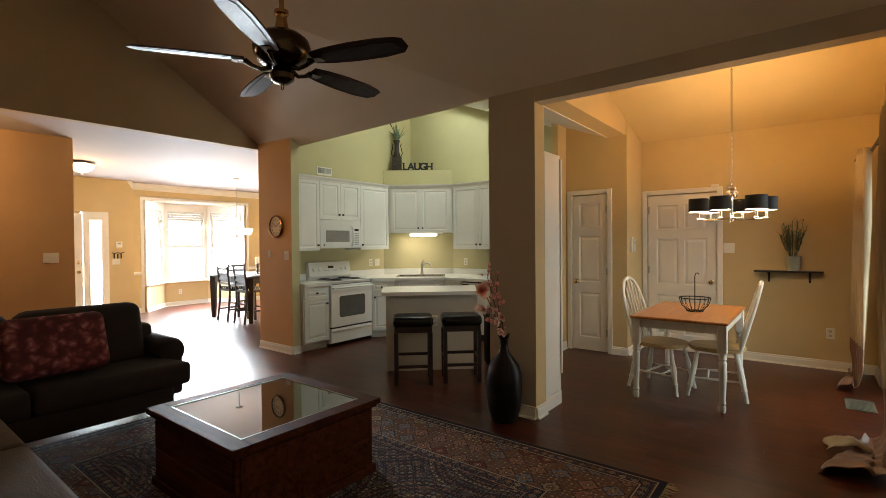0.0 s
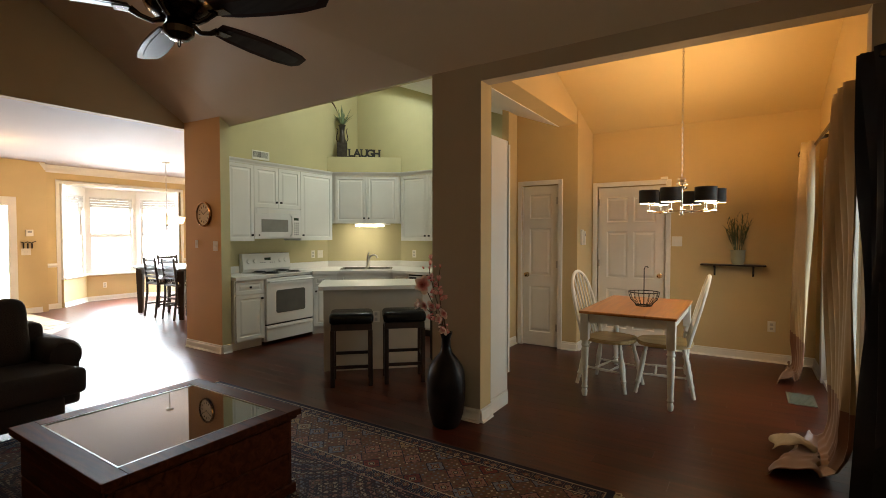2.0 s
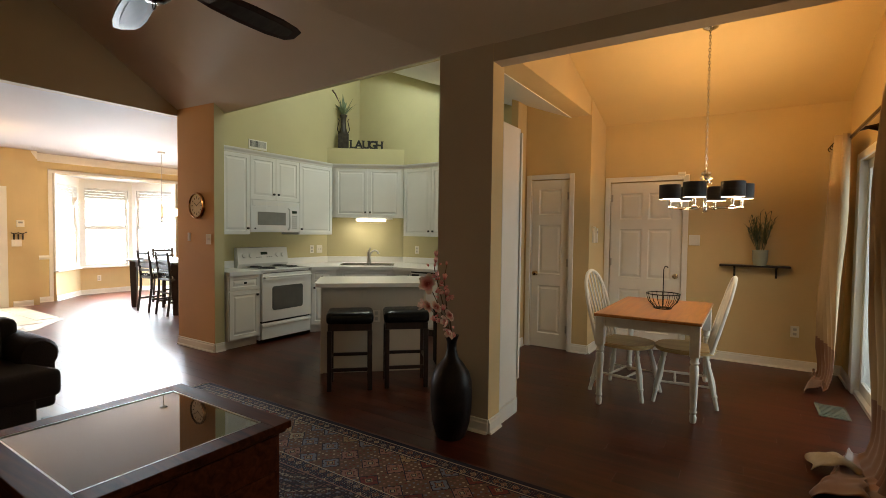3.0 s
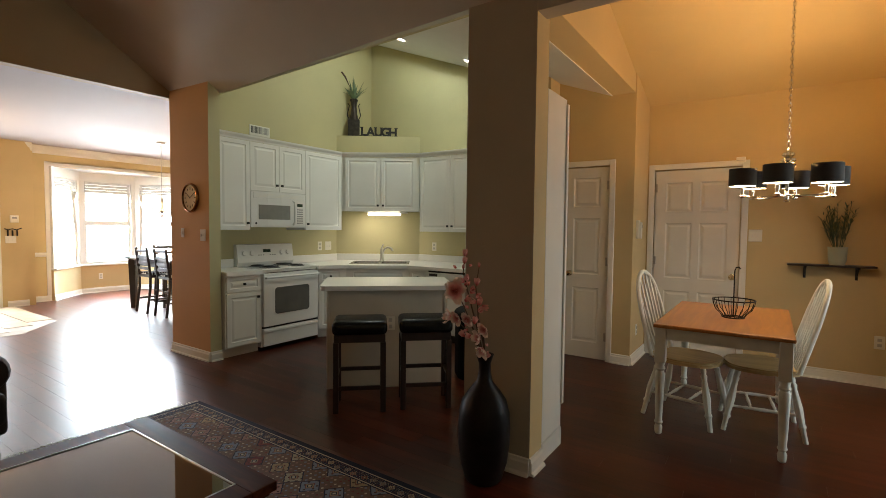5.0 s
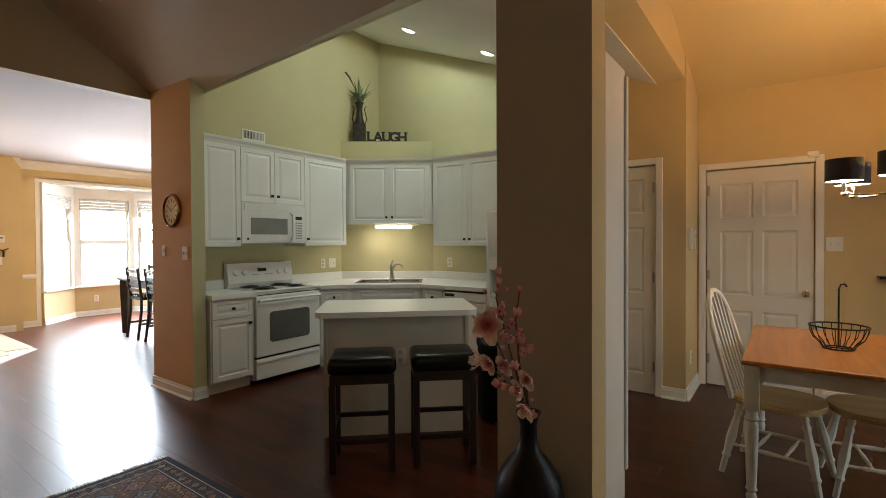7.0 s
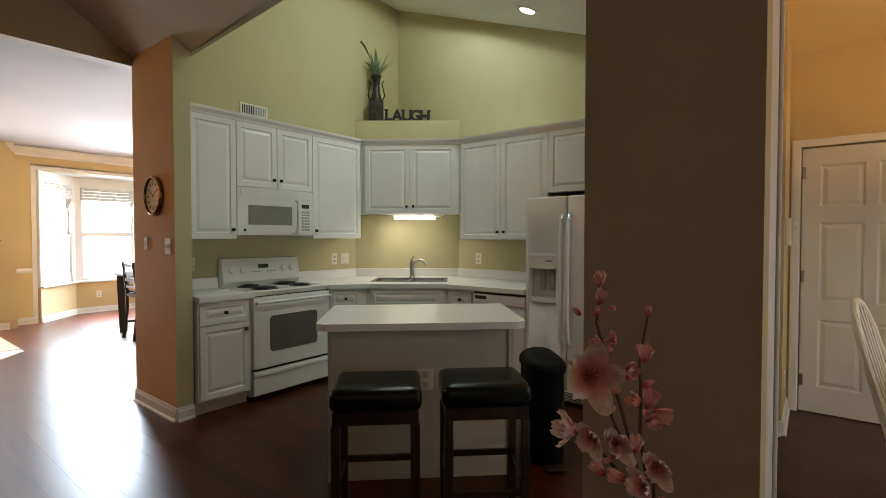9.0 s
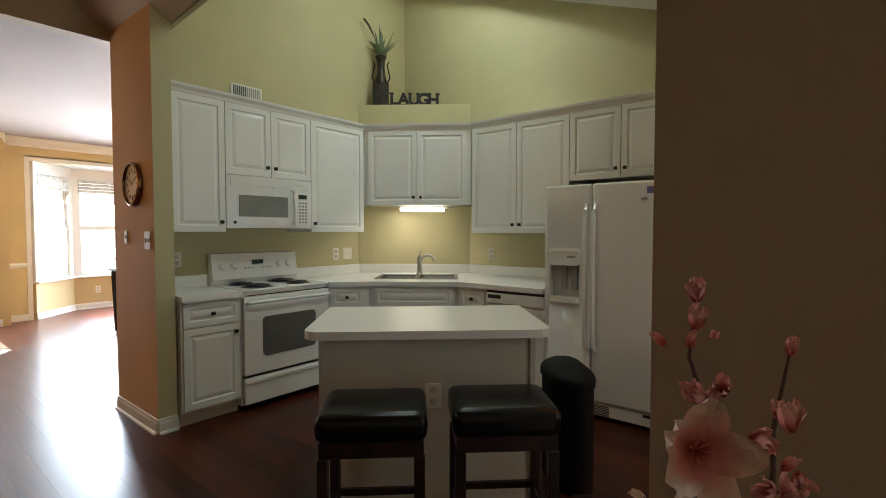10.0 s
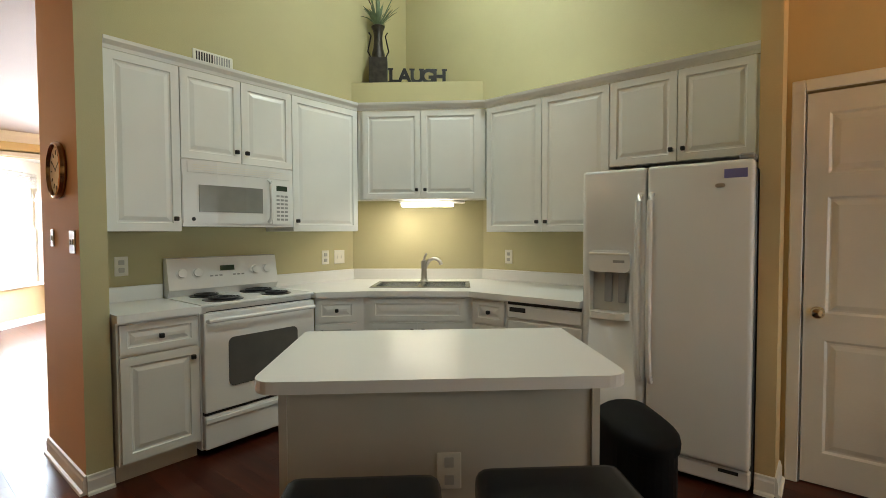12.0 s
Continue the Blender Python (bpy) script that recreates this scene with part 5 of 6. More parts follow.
# recessed lights
# two known downlights; the third is an assumed fixture for the added fill
for cx, cy in ((-4.13, 5.52), (-3.4, 5.95), (-3.05, 4.1)):
    cz = 2.757 + 0.384 * (-1.74 - cx)
    dl = thing("recessed_light", "lit recessed ceiling light with a white trim ring", "ceiling light", cx, cy, cz - 0.012, 0, "recessed kitchen lights")
    dl.rotation_euler = (0, math.atan(0.384), 0)
    part("trim_ring", lathe(bmesh.new(), [(0.07, 0.012), (0.095, 0.012), (0.095, 0.004), (0.08, 0.0), (0.07, 0.003)], seg=24), M_TRIM, dl, smooth=True)
    part("lens", lathe(bmesh.new(), [(0.04, -0.006), (0.062, -0.002), (0.069, 0.004)], seg=24), M_CANLENS, dl)

# tall cabinet behind the pillar
wp = thing("tall_cabinet", "tall narrow white cabinet standing behind the pillar", "cabinet", -1.466, 3.606, 0.0, 90)
part("body", boxm(0.006, 0.30, 0.001, 0.3, 0.12, 2.195), M_TRIM, wp)
part("side_panel", boxm(0.0, 0.31, -0.03, 0, 0.12, 2.2, 0.004), M_TRIM, wp)
part("edge_strip", boxm(0.295, 0.325, -0.042, -0.031, 0.27, 2.17, 0.003), M_TRIM, wp)
part("plinth", boxm(-0.003, 0.315, -0.034, 0.3, 0.0, 0.118, 0.003), M_TRIM, wp)

# ---- breakfast nook ----
tb = thing("breakfast_table", "small table with a honey oak top and white turned legs", "table", -0.60, 5.06, 0)
part("tabletop", boxm(-0.39, 0.39, -0.64, 0.64, 0.735, 0.76, 0.008, 2), M_OAK, tb)
ap = bmesh.new()
for x0, x1, y0, y1 in ((-0.34, 0.34, -0.6, -0.58), (-0.34, 0.34, 0.58, 0.6), (-0.36, -0.34, -0.6, 0.6), (0.34, 0.36, -0.6, 0.6)):
    box(ap, x0, x1, y0, y1, 0.655, 0.734)
part("apron", ap, M_WHITEW, tb)
LEG = [(0.012, 0), (0.022, 0.01), (0.026, 0.05), (0.018, 0.07), (0.028, 0.085), (0.022, 0.1), (0.026, 0.2), (0.03, 0.34), (0.032, 0.42), (0.024, 0.44), (0.034, 0.455), (0.026, 0.475), (0.032, 0.5)]
for sx in (-1, 1):
    for sy in (-1, 1):
        l = lathe(bmesh.new(), LEG, (sx * 0.345, sy * 0.595, 0), 14)
        box(l, sx * 0.345 - 0.034, sx * 0.345 + 0.034, sy * 0.595 - 0.034, sy * 0.595 + 0.034, 0.5, 0.734, 0.003)
        part("leg", l, M_WHITEW, tb, smooth=True)


def turned(a, b, r=0.016):
    a, b = Vector(a), Vector(b)
    pts, rs = [], []
    for t, k in ((0, 0.8), (0.08, 1.0), (0.12, 0.75), (0.16, 1.1), (0.22, 0.85), (0.5, 1.35), (0.72, 0.95), (0.76, 1.25), (0.8, 0.85), (1.0, 0.8)):
        pts.append(a + (b - a) * t)
        rs.append(r * k)
    return tube(bmesh.new(), pts, rs, 8)


def windsor(x, y, rz):
    c = thing("windsor_chair", "white spindle-back chair with a pale oak saddle seat", "chair", x, y, 0, rz, "chairs at the breakfast table")
    s = bmesh.new()
    prof = [(0.235 * (abs(math.cos(a)) ** 0.75) * (1 if math.cos(a) > 0 else -1), 0.225 * (abs(math.sin(a)) ** 0.75) * (1 if math.sin(a) > 0 else -1)) for a in [2 * math.pi * k / 28 for k in range(28)]]
    prism(s, prof, 0.425, 0.46)
    bmesh.ops.bevel(s, geom=[e for e in s.edges if abs(e.verts[0].co.z - e.verts[1].co.z) < 1e-4], offset=0.01, segments=2, affect="EDGES")
    part("seat", s, M_SEAT, c, "pale oak saddle seat", True)
    feet = {}
    for sx in (-1, 1):
        for sy in (-1, 1):
            a, b = Vector((sx * 0.15, sy * 0.13, 0.43)), Vector((sx * 0.235, sy * 0.2, 0.0))
            feet[sx, sy] = (a, b)
            part("leg", turned(a, b, 0.020), M_WHITEW, c, smooth=True)
    mid = {k: a.lerp(b, 0.6) for k, (a, b) in feet.items()}
    for sy in (-1, 1):
        part("stretcher", turned(mid[-1, sy], mid[1, sy], 0.010), M_WHITEW, c, smooth=True)
    for t in (0.32, 0.68):
        part("stretcher", turned(mid[-1, -1].lerp(mid[1, -1], t), mid[-1, 1].lerp(mid[1, 1], t), 0.009), M_WHITEW, c, smooth=True)
    hoop = []
    for k in range(19):
        a = math.pi * k / 18
        z = 0.45 + 0.61 * math.sin(a) ** 0.55
        hoop.append((-0.185 - 0.165 * (z - 0.45) / 0.61, 0.19 * math.cos(a) * (1 + 0.12 * math.sin(a)), z))
    part("hoop", tube(bmesh.new(), hoop, 0.016, 8), M_WHITEW, c, smooth=True)
    for k in range(6):
        y1 = (k - 2.5) * 0.058
        zt = 0.45 + 0.61 * math.sin(math.acos(max(-1, min(1, y1 / 0.205)))) ** 0.55
        part("spindle", tube(bmesh.new(), [(-0.18, y1 * 0.75, 0.45), (-0.19 - 0.06, y1 * 0.9, 0.68), (-0.185 - 0.165 * (zt - 0.45) / 0.61, y1, zt)], [0.008, 0.0095, 0.007], 6), M_WHITEW, c, smooth=True)
    return c


ch = windsor(-0.84, 4.94, -12)
copy_thing(ch, pose(-0.375, 5.03, 0, 0, 0, 187))

wb = thing("wire_basket", "black wire fruit bowl with a banana hook", "bowl", -0.56, 5.03, 0.76)
for r, z in ((0.135, 0.13), (0.07, 0.004)):
    part("ring", tube(bmesh.new(), [(r * math.cos(a), r * math.sin(a), z) for a in [2 * math.pi * k / 28 for k in range(29)]], 0.005, 6), M_IRON, wb, smooth=True)
for k in range(18):
    a = 2 * math.pi * k / 18
    part("wire", tube(bmesh.new(), [(r * math.cos(a), r * math.sin(a), z) for r, z in ((0.07, 0.006), (0.085, 0.03), (0.115, 0.06), (0.13, 0.1), (0.135, 0.13))], 0.0025, 5), M_IRON, wb, smooth=True)
part("hook", tube(bmesh.new(), [(0, 0, 0.004), (0, 0, 0.34), (0.008, 0, 0.365), (0.025, 0, 0.37), (0.035, 0, 0.355)], 0.005, 6), M_IRON, wb, smooth=True)
part("cross_wire", tube(bmesh.new(), [(-0.07, 0, 0.005), (0.07, 0, 0.005)], 0.004, 5), M_IRON, wb)

CHX, CHY = -0.27, 5.18
cd = thing("chandelier", "chrome chandelier with six black drum shades, lit", "chandelier", CHX, CHY, 0)
ztop = 2.76 + 0.3 * (6.7 - CHY) - 0.01
part("canopy", lathe(bmesh.new(), [(0.02, -0.06), (0.06, -0.04), (0.065, 0.02)], (0, 0, ztop), 20), M_CHROME, cd, smooth=True)
chain = bmesh.new()
zz, odd = 1.97, 0
while zz < ztop - 0.05:
    pts = []
    for k in range(9):
        a = 2 * math.pi * k / 8
        u, v = 0.0095 * math.cos(a), 0.018 * math.sin(a)
        pts.append((u if odd else 0, 0 if odd else u, zz + 0.015 + v))
    tube(chain, pts, 0.0034, 5)
    zz, odd = zz + 0.027, 1 - odd
part("chain", chain, M_CHROME, cd, smooth=True)
part("stem", lathe(bmesh.new(), [(0.01, 1.6), (0.02, 1.606), (0.012, 1.618), (0.018, 1.635), (0.012, 1.66), (0.012, 1.84), (0.045, 1.85), (0.05, 1.865), (0.02, 1.875), (0.048, 1.89), (0.048, 1.905), (0.02, 1.915), (0.04, 1.93), (0.04, 1.945), (0.008, 1.96), (0.008, 1.98)], seg=18), M_CHROME, cd, smooth=True)
for k in range(6):
    a = radians(60 * k + 18)
    dx, dy = math.cos(a), math.sin(a)
    part("arm", tube(bmesh.new(), [(dx * 0.01, dy * 0.01, 1.65), (dx * 0.1, dy * 0.1, 1.64), (dx * 0.22, dy * 0.22, 1.635), (dx * 0.272, dy * 0.272, 1.65), (dx * 0.28, dy * 0.28, 1.69)], 0.007, 8), M_CHROME, cd, smooth=True)
    part("cup", lathe(bmesh.new(), [(0.006, 1.63), (0.02, 1.64), (0.02, 1.646), (0.011, 1.652), (0.014, 1.69), (0.013, 1.714)], (dx * 0.28, dy * 0.28, 0), 14), M_CHROME, cd, smooth=True)
    sh = bmesh.new()
    rows = [(0.088, 1.715), (0.088, 1.84), (0.085, 1.84), (0.085, 1.715)]
    vs = [[sh.verts.new((dx * 0.28 + r * math.cos(t), dy * 0.28 + r * math.sin(t), z)) for t in [2 * math.pi * q / 28 for q in range(28)]] for r, z in rows]
    for p, q in zip(vs, vs[1:] + vs[:1]):
        for j in range(28):
            sh.faces.new((p[j], p[(j + 1) % 28], q[(j + 1) % 28], q[j]))
    s = part("shade", sh, M_SHADE, cd, "black fabric drum shade", True)
    part("diffuser", lathe(bmesh.new(), [(0.084, 1.717), (0.084, 1.721)], (dx * 0.28, dy * 0.28, 0), 24), M_DISC, s, "glowing frosted disc")
    part("bulb", lathe(bmesh.new(), [(0.008, 1.724), (0.012, 1.73), (0.02, 1.74), (0.022, 1.75), (0.016, 1.762), (0.004, 1.768)], (dx * 0.28, dy * 0.28, 0), 12), M_BULB, cd, "lit warm bulb", True)
    lamp("chandelier_light", "POINT", Matrix.Translation((CHX + dx * 0.28, CHY + dy * 0.28, 1.826)), 9.6, WARM, 0.03)

hs = thing("wall_shelf", "thin black wall shelf on two iron brackets", "shelf", 0.11, 6.7, 1.07)
part("board", boxm(-0.32, 0.32, -0.16, 0.0, 0, 0.018, 0.003), M_ESPRESSO, hs)
for x in (-0.18, 0.2):
    k = bmesh.new()
    box(k, x - 0.01, x + 0.01, -0.13, -0.001, -0.014, -0.001)
    box(k, x - 0.01, x + 0.01, -0.014, -0.001, -0.12, -0.014)
    tube(k, [(x, -0.11, -0.014), (x, -0.07, -0.05), (x, -0.014, -0.09)], 0.006, 6)
    part("bracket", k, M_IRON, hs)
sp = thing("potted_herb", "grey-green leafy plant in a celadon pot on the shelf", "plant", 0.16, 6.61, 1.088)
part("pot", lathe(bmesh.new(), [(0.055, 0), (0.068, 0.05), (0.072, 0.15), (0.076, 0.165), (0.07, 0.165), (0.06, 0.15)], seg=20), M_CERAM, sp, smooth=True)
lf = bmesh.new()
for k in range(26):
    a, e = rng.uniform(0, 6.28), rng.uniform(0.02, 0.38)
    d = Vector((math.sin(e) * math.cos(a), math.sin(e) * math.sin(a), math.cos(e)))
    ln = rng.uniform(0.24, 0.42)
    base_p = Vector((0.03 * math.cos(a), 0.03 * math.sin(a), 0.15))
    tube(lf, [base_p, base_p + d * ln], 0.002, 4)
    for q in range(11):
        b = rng.uniform(0, 6.28)
        dd = (d * 0.8 + Vector((math.cos(b), math.sin(b), 0.2)) * 0.8).normalized()
        blade_leaf(lf, base_p + d * ln * (0.3 + 0.7 * q / 10), dd, rng.uniform(0.035, 0.06), 0.006, 0.1)
part("leaves", lf, M_LEAF, sp)

fv = thing("floor_vent", "metal floor register beside the patio door", "vent", 0.56, 5.2, 0.001)
part("frame", boxm(0, 0.2, 0, 0.34, 0, 0.006, 0.002), M_VENT, fv)
for k in range(8):
    part("slat", boxm(0.02, 0.18, 0.03 + k * 0.036, 0.05 + k * 0.036, 0.0062, 0.009), M_VENT, fv)

# curtains and rod
rod = thing("curtain_rod", "dark bronze curtain rod with brackets", "curtain rod", 0.76, 0, 2.25)
part("bar", tube(bmesh.new(), [(0, 3.2, 0), (0, 6.4, 0)], 0.014, 10), M_BRONZE, rod, smooth=True)
part("finial", lathe(bmesh.new(), [(0.004, -0.03), (0.024, -0.015), (0.026, 0.005), (0.016, 0.025), (0.014, 0.03)], (0, 0, 0), 12, pose(0, 6.42, 0, 90)), M_BRONZE, rod, smooth=True)
for y in (3.65, 5.4):
    k = tube(bmesh.new(), [(0, y, 0), (0.05, y, 0.005), (0.117, y, 0)], [0.02, 0.014, 0.034], 8)
    part("bracket", k, M_BRONZE, rod, smooth=True)


def curtain(name, label, material, y0, y1, x, folds, amp, foot=None, ztop=2.28, seed=1):
    r = random.Random(seed)
    c = thing(name, label, "curtain", x, y0, 0)
    b = bmesh.new()
    nu, nz = folds * 8, 30
    ph = [r.uniform(-0.5, 0.5) for _ in range(folds + 1)]
    rows = []
    for j in range(nz + 1):
        z = ztop * (1 - j / nz)
        row = []
        for i in range(nu + 1):
            u = i / nu
            a = amp * (0.55 + 0.45 * math.sin(3.1 * u + 2 * z + seed))
            w = math.sin(2 * math.pi * folds * u + ph[int(u * folds)] * 0.4 * (1 - z / ztop)) * a
            y = (y1 - y0) * u + 0.02 * math.sin(7 * z + 9 * u)
            xx = w
            if foot and z < 0.3:
                t = (0.3 - z) / 0.3
                xx *= 1 - 0.8 * t
                xx += 0.5 * foot[0] * t ** 2.5 * (1 - 0.5 * u)
                y += foot[1] * t ** 2 * (1 - u)
            zz = max(0.05 + 0.012 * math.sin(6 * u), z) if foot else z + 0.02
            row.append(b.verts.new((xx, y, zz)))
        rows.append(row)
    for p, q in zip(rows, rows[1:]):
        for i in range(nu):
            b.faces.new((p[i], p[i + 1], q[i + 1], q[i]))
    if foot:
        last, extra = rows[-1], []
        for k in range(1, 13):
            s = k / 12
            row = []
            for i in range(nu + 1):
                u = i / nu
                v = last[i].co
                lift = 0.075 * math.sin(math.pi * s) ** 0.8 * (0.75 + 0.25 * math.sin(5 * u + 1)) + 0.012 * math.sin(9 * s + 4 * u)
                row.append(b.verts.new((v.x + foot[0] * s * (1 - 0.55 * u) + 0.015 * math.sin(4 * u + 5 * s), v.y + foot[1] * 0.5 * s, max(0.008, v.z * (1 - s) ** 2 + lift))))
            extra.append(row)
        for p, q in zip([last] + extra, extra):
            for i in range(nu):
                b.faces.new((p[i], p[i + 1], q[i + 1], q[i]))
    cl = part("cloth", b, material, c, smooth=True)
    sd = cl.modifiers.new("thickness", "SOLIDIFY")
    sd.thickness = 0.004
    for k in range(folds):
        y = (y1 - y0) * (k + 0.5) / folds
        part("grommet", tube(bmesh.new(), [(0.022 * math.cos(a), y, 2.25 + 0.022 * math.sin(a)) for a in [2 * math.pi * q / 12 for q in range(13)]], 0.005, 5), M_BRONZE, c, smooth=True)
    return c


near_c = curtain("curtain", "tan silk curtain with a brown lower band, puddled on the floor", M_CURT, 3.70, 4.38, 0.735, 6, 0.06, (-0.24, -0.04), seed=2)
li = bmesh.new()
rows = []
for k in range(11):
    t = k / 10
    row = []
    for q in range(9):
        u = q / 8
        row.append(li.verts.new((-0.33 + 0.22 * t + 0.015 * math.sin(6 * u), 0.30 + 0.24 * u - 0.06 * t * math.sin(3 * u), 0.02 + 0.10 * math.sin(math.pi * min(1, t * 0.75 + 0.05)) * (0.65 + 0.35 * math.sin(3.1 * u + 0.3)) + 0.008 * math.sin(11 * t + 7 * u))))
    rows.append(row)
for p, q in zip(rows, rows[1:]):
    for k in range(8):
        li.faces.new((p[k], p[k + 1], q[k + 1], q[k]))
lining = part("lining", li, M_LINING, near_c, "cream lining turned out at the hem", True)
sd = lining.modifiers.new("thickness", "SOLIDIFY")
sd.thickness = 0.004
curtain("curtain", "tan silk curtain with a brown lower band in the corner", M_CURT, 5.75, 6.5, 0.70, 6, 0.06, (-0.12, 0.02), seed=4)
# unlit end of the curtain stack, shade painted as black cloth
curtain("curtain", "near end of the curtain stack, its shade coloured in as black", M_CURTD, 3.22, 3.39, 0.772, 3, 0.085, seed=7)

# floor vase with blossom
vs_ = thing("floor_vase", "tall dark glazed floor vase with pink blossom branches", "vase", -1.634, 3.26, 0)
part("vase", lathe(bmesh.new(), [(0.092, 0), (0.104, 0.015), (0.129, 0.1), (0.142, 0.2), (0.145, 0.3), (0.140, 0.38), (0.121, 0.45), (0.083, 0.505), (0.045, 0.55), (0.034, 0.6), (0.033, 0.65), (0.046, 0.69), (0.05, 0.70), (0.04, 0.70), (0.028, 0.64)], seg=32), M_POT, vs_, smooth=True)


def petal(bm, m, length, width, cup, ruffle):
    """A broad cupped petal with a wavy rim."""
    rows = []
    for i in range(7):
        t = i / 6
        w = width * math.sin(math.pi * min(0.93, 0.1 + 0.80 * t ** 0.9)) ** 0.6
        row = []
        for q in range(7):
            c = (q - 3) / 3
            z = cup * length * t * t + 0.22 * w * c * c + ruffle * t * t * math.sin(4.2 * c + 9 * t)
            row.append(bm.verts.new(m @ Vector((length * (t - 0.07 * c * c * t), w * c, z))))
        rows.append(row)
    for p, q in zip(rows, rows[1:]):
        for j in range(6):
            bm.faces.new((p[j], p[j + 1], q[j + 1], q[j]))


def blossom_mesh(size, open_, material, count=5, seed=1):
    r = random.Random(seed)
    b = bmesh.new()
    for k in range(count):
        petal(b, pose(0, 0, 0.0012 * k, 0, -8 - 62 * (1 - open_) + r.uniform(-16, 12), 360 / count * k + r.uniform(-8, 8)), size * r.uniform(0.85, 1.08), size * 0.31, 0.38, 0.12 * size)
    for k in range(7):
        a = k * 0.9
        tube(b, [(0, 0, 0), (0.16 * size * math.cos(a), 0.16 * size * math.sin(a), 0.34 * size)], 0.0014, 4)
    o = make("blossom", b, material, True)
    me = o.data
    bpy.data.objects.remove(o)
    return me


HEART, ROSE, CREAM = (0.50, 0.07, 0.08), (0.78, 0.25, 0.27), (0.92, 0.74, 0.66)
BLOOM = [blossom_mesh(0.088, 0.9, silk_petal("silk_petal_large", (0.42, 0.05, 0.06), (0.84, 0.34, 0.34), CREAM, 0.088), 5, 3),
         blossom_mesh(0.055, 0.62, silk_petal("silk_petal_medium", HEART, (0.83, 0.38, 0.36), CREAM, 0.055), 6, 4),
         blossom_mesh(0.036, 0.35, silk_petal("silk_petal_small", HEART, ROSE, (0.9, 0.5, 0.46), 0.036), 5, 5),
         blossom_mesh(0.024, 0.1, silk_petal("silk_bud", HEART, (0.72, 0.18, 0.17), (0.85, 0.42, 0.4), 0.024), 5, 6)]
rb = random.Random(11)
# branches: out to the tall buds, to the large flower, to the low flowers and to the bare tip
BR = [[(0, 0, 0.6), (-0.02, -0.02, 0.78), (-0.055, -0.045, 0.94), (-0.09, -0.05, 1.06), (-0.12, -0.045, 1.15), (-0.115, -0.03, 1.235)],
      [(0, 0, 0.6), (0.0, -0.015, 0.75), (-0.015, -0.05, 0.9), (-0.005, -0.085, 1.02), (-0.005, -0.10, 1.08), (0.01, -0.095, 1.185)],
      [(0, 0, 0.62), (-0.02, -0.03, 0.75), (-0.04, -0.10, 0.9), (-0.065, -0.165, 1.03)],
      [(0, 0, 0.62), (-0.03, -0.02, 0.74), (-0.08, -0.06, 0.83), (-0.135, -0.10, 0.895)],
      [(0, 0, 0.62), (0.01, -0.02, 0.72), (0.012, -0.045, 0.84)]]


def bloom(kind, p, tilt, turn):
    o = new("blossom", BLOOM[kind])
    o.parent = vs_
    o.matrix_local = pose(*p, tilt, 0, turn)


for bi, pts in enumerate(BR):
    n = len(pts)
    part("branch", tube(bmesh.new(), pts, [0.006 - 0.0035 * k / (n - 1) for k in range(n)], 6), M_STEMW, vs_, smooth=True)
    for q in range((9, 9, 4, 3, 2)[bi]):
        t = rb.uniform(0.45, 0.86) * (n - 1)
        i = min(int(t), n - 2)
        p = Vector(pts[i]).lerp(Vector(pts[i + 1]), t - i) + Vector((rb.uniform(-0.03, 0.03), rb.uniform(-0.035, 0.015), rb.uniform(-0.025, 0.025)))
        bloom(rb.choice((2, 3, 3, 3)), p, rb.uniform(20, 110), rb.uniform(0, 360))
for kind, p, tl, tn in ((0, (-0.085, -0.18, 1.06), 72, 30), (1, (-0.143, -0.115, 0.90), 70, -40), (1, (-0.10, -0.125, 0.905), 85, 10), (1, (-0.05, -0.12, 0.90), 75, 35),
                        (1, (0.02, -0.055, 0.845), 80, 20), (1, (0.0, -0.06, 0.795), 70, -10), (1, (0.02, -0.06, 0.745), 115, 15), (2, (0.03, -0.05, 0.70), 60, 60),
                        (2, (-0.115, -0.03, 1.235), 20, 0), (2, (-0.112, -0.045, 1.195), 15, 40), (3, (-0.12, -0.045, 1.165), 10, 80),
                        (3, (0.0, -0.11, 1.10), 15, 0), (3, (0.011, -0.097, 1.185), 20, 30), (2, (-0.07, -0.07, 1.11), 60, 0), (2, (-0.03, -0.10, 1.06), 75, 40), (2, (0.0, -0.1, 1.0), 80, -30), (2, (0.01, -0.09, 0.95), 70, 50)):
    bloom(kind, p, tl, tn)

# ---- living room ----
co = thing("coffee_table", "square dark wood coffee table with a glass display top", "coffee table", -2.31, 1.56, 0)
H = 0.47
fr = bmesh.new()
for x0, x1, y0, y1 in ((-0.5, 0.5, -0.485, -0.385), (-0.5, 0.5, 0.385, 0.485), (-0.5, -0.4, -0.385, 0.385), (0.4, 0.5, -0.385, 0.385)):
    box(fr, x0, x1, y0, y1, H - 0.035, H, 0.004, 2)
part("top_frame", fr, M_CHERRY, co)
part("moulding", boxm(-0.485, 0.485, -0.47, 0.47, H - 0.055, H - 0.036, 0.006), M_CHERRY, co)
tg = part("glass_top", boxm(-0.4, 0.4, -0.385, 0.385, H - 0.012, H - 0.004), M_TABGLASS, co, "bevelled glass insert")
gb = bmesh.new()
for x0, x1, y0, y1 in ((-0.4, 0.4, -0.385, -0.380), (-0.4, 0.4, 0.380, 0.385), (-0.4, -0.395, -0.380, 0.380), (0.395, 0.4, -0.380, 0.380)):
    box(gb, x0, x1, y0, y1, H - 0.0038, H + 0.0005)
part("glass_edge", gb, M_NICKEL, tg, "bright bevelled glass edge")
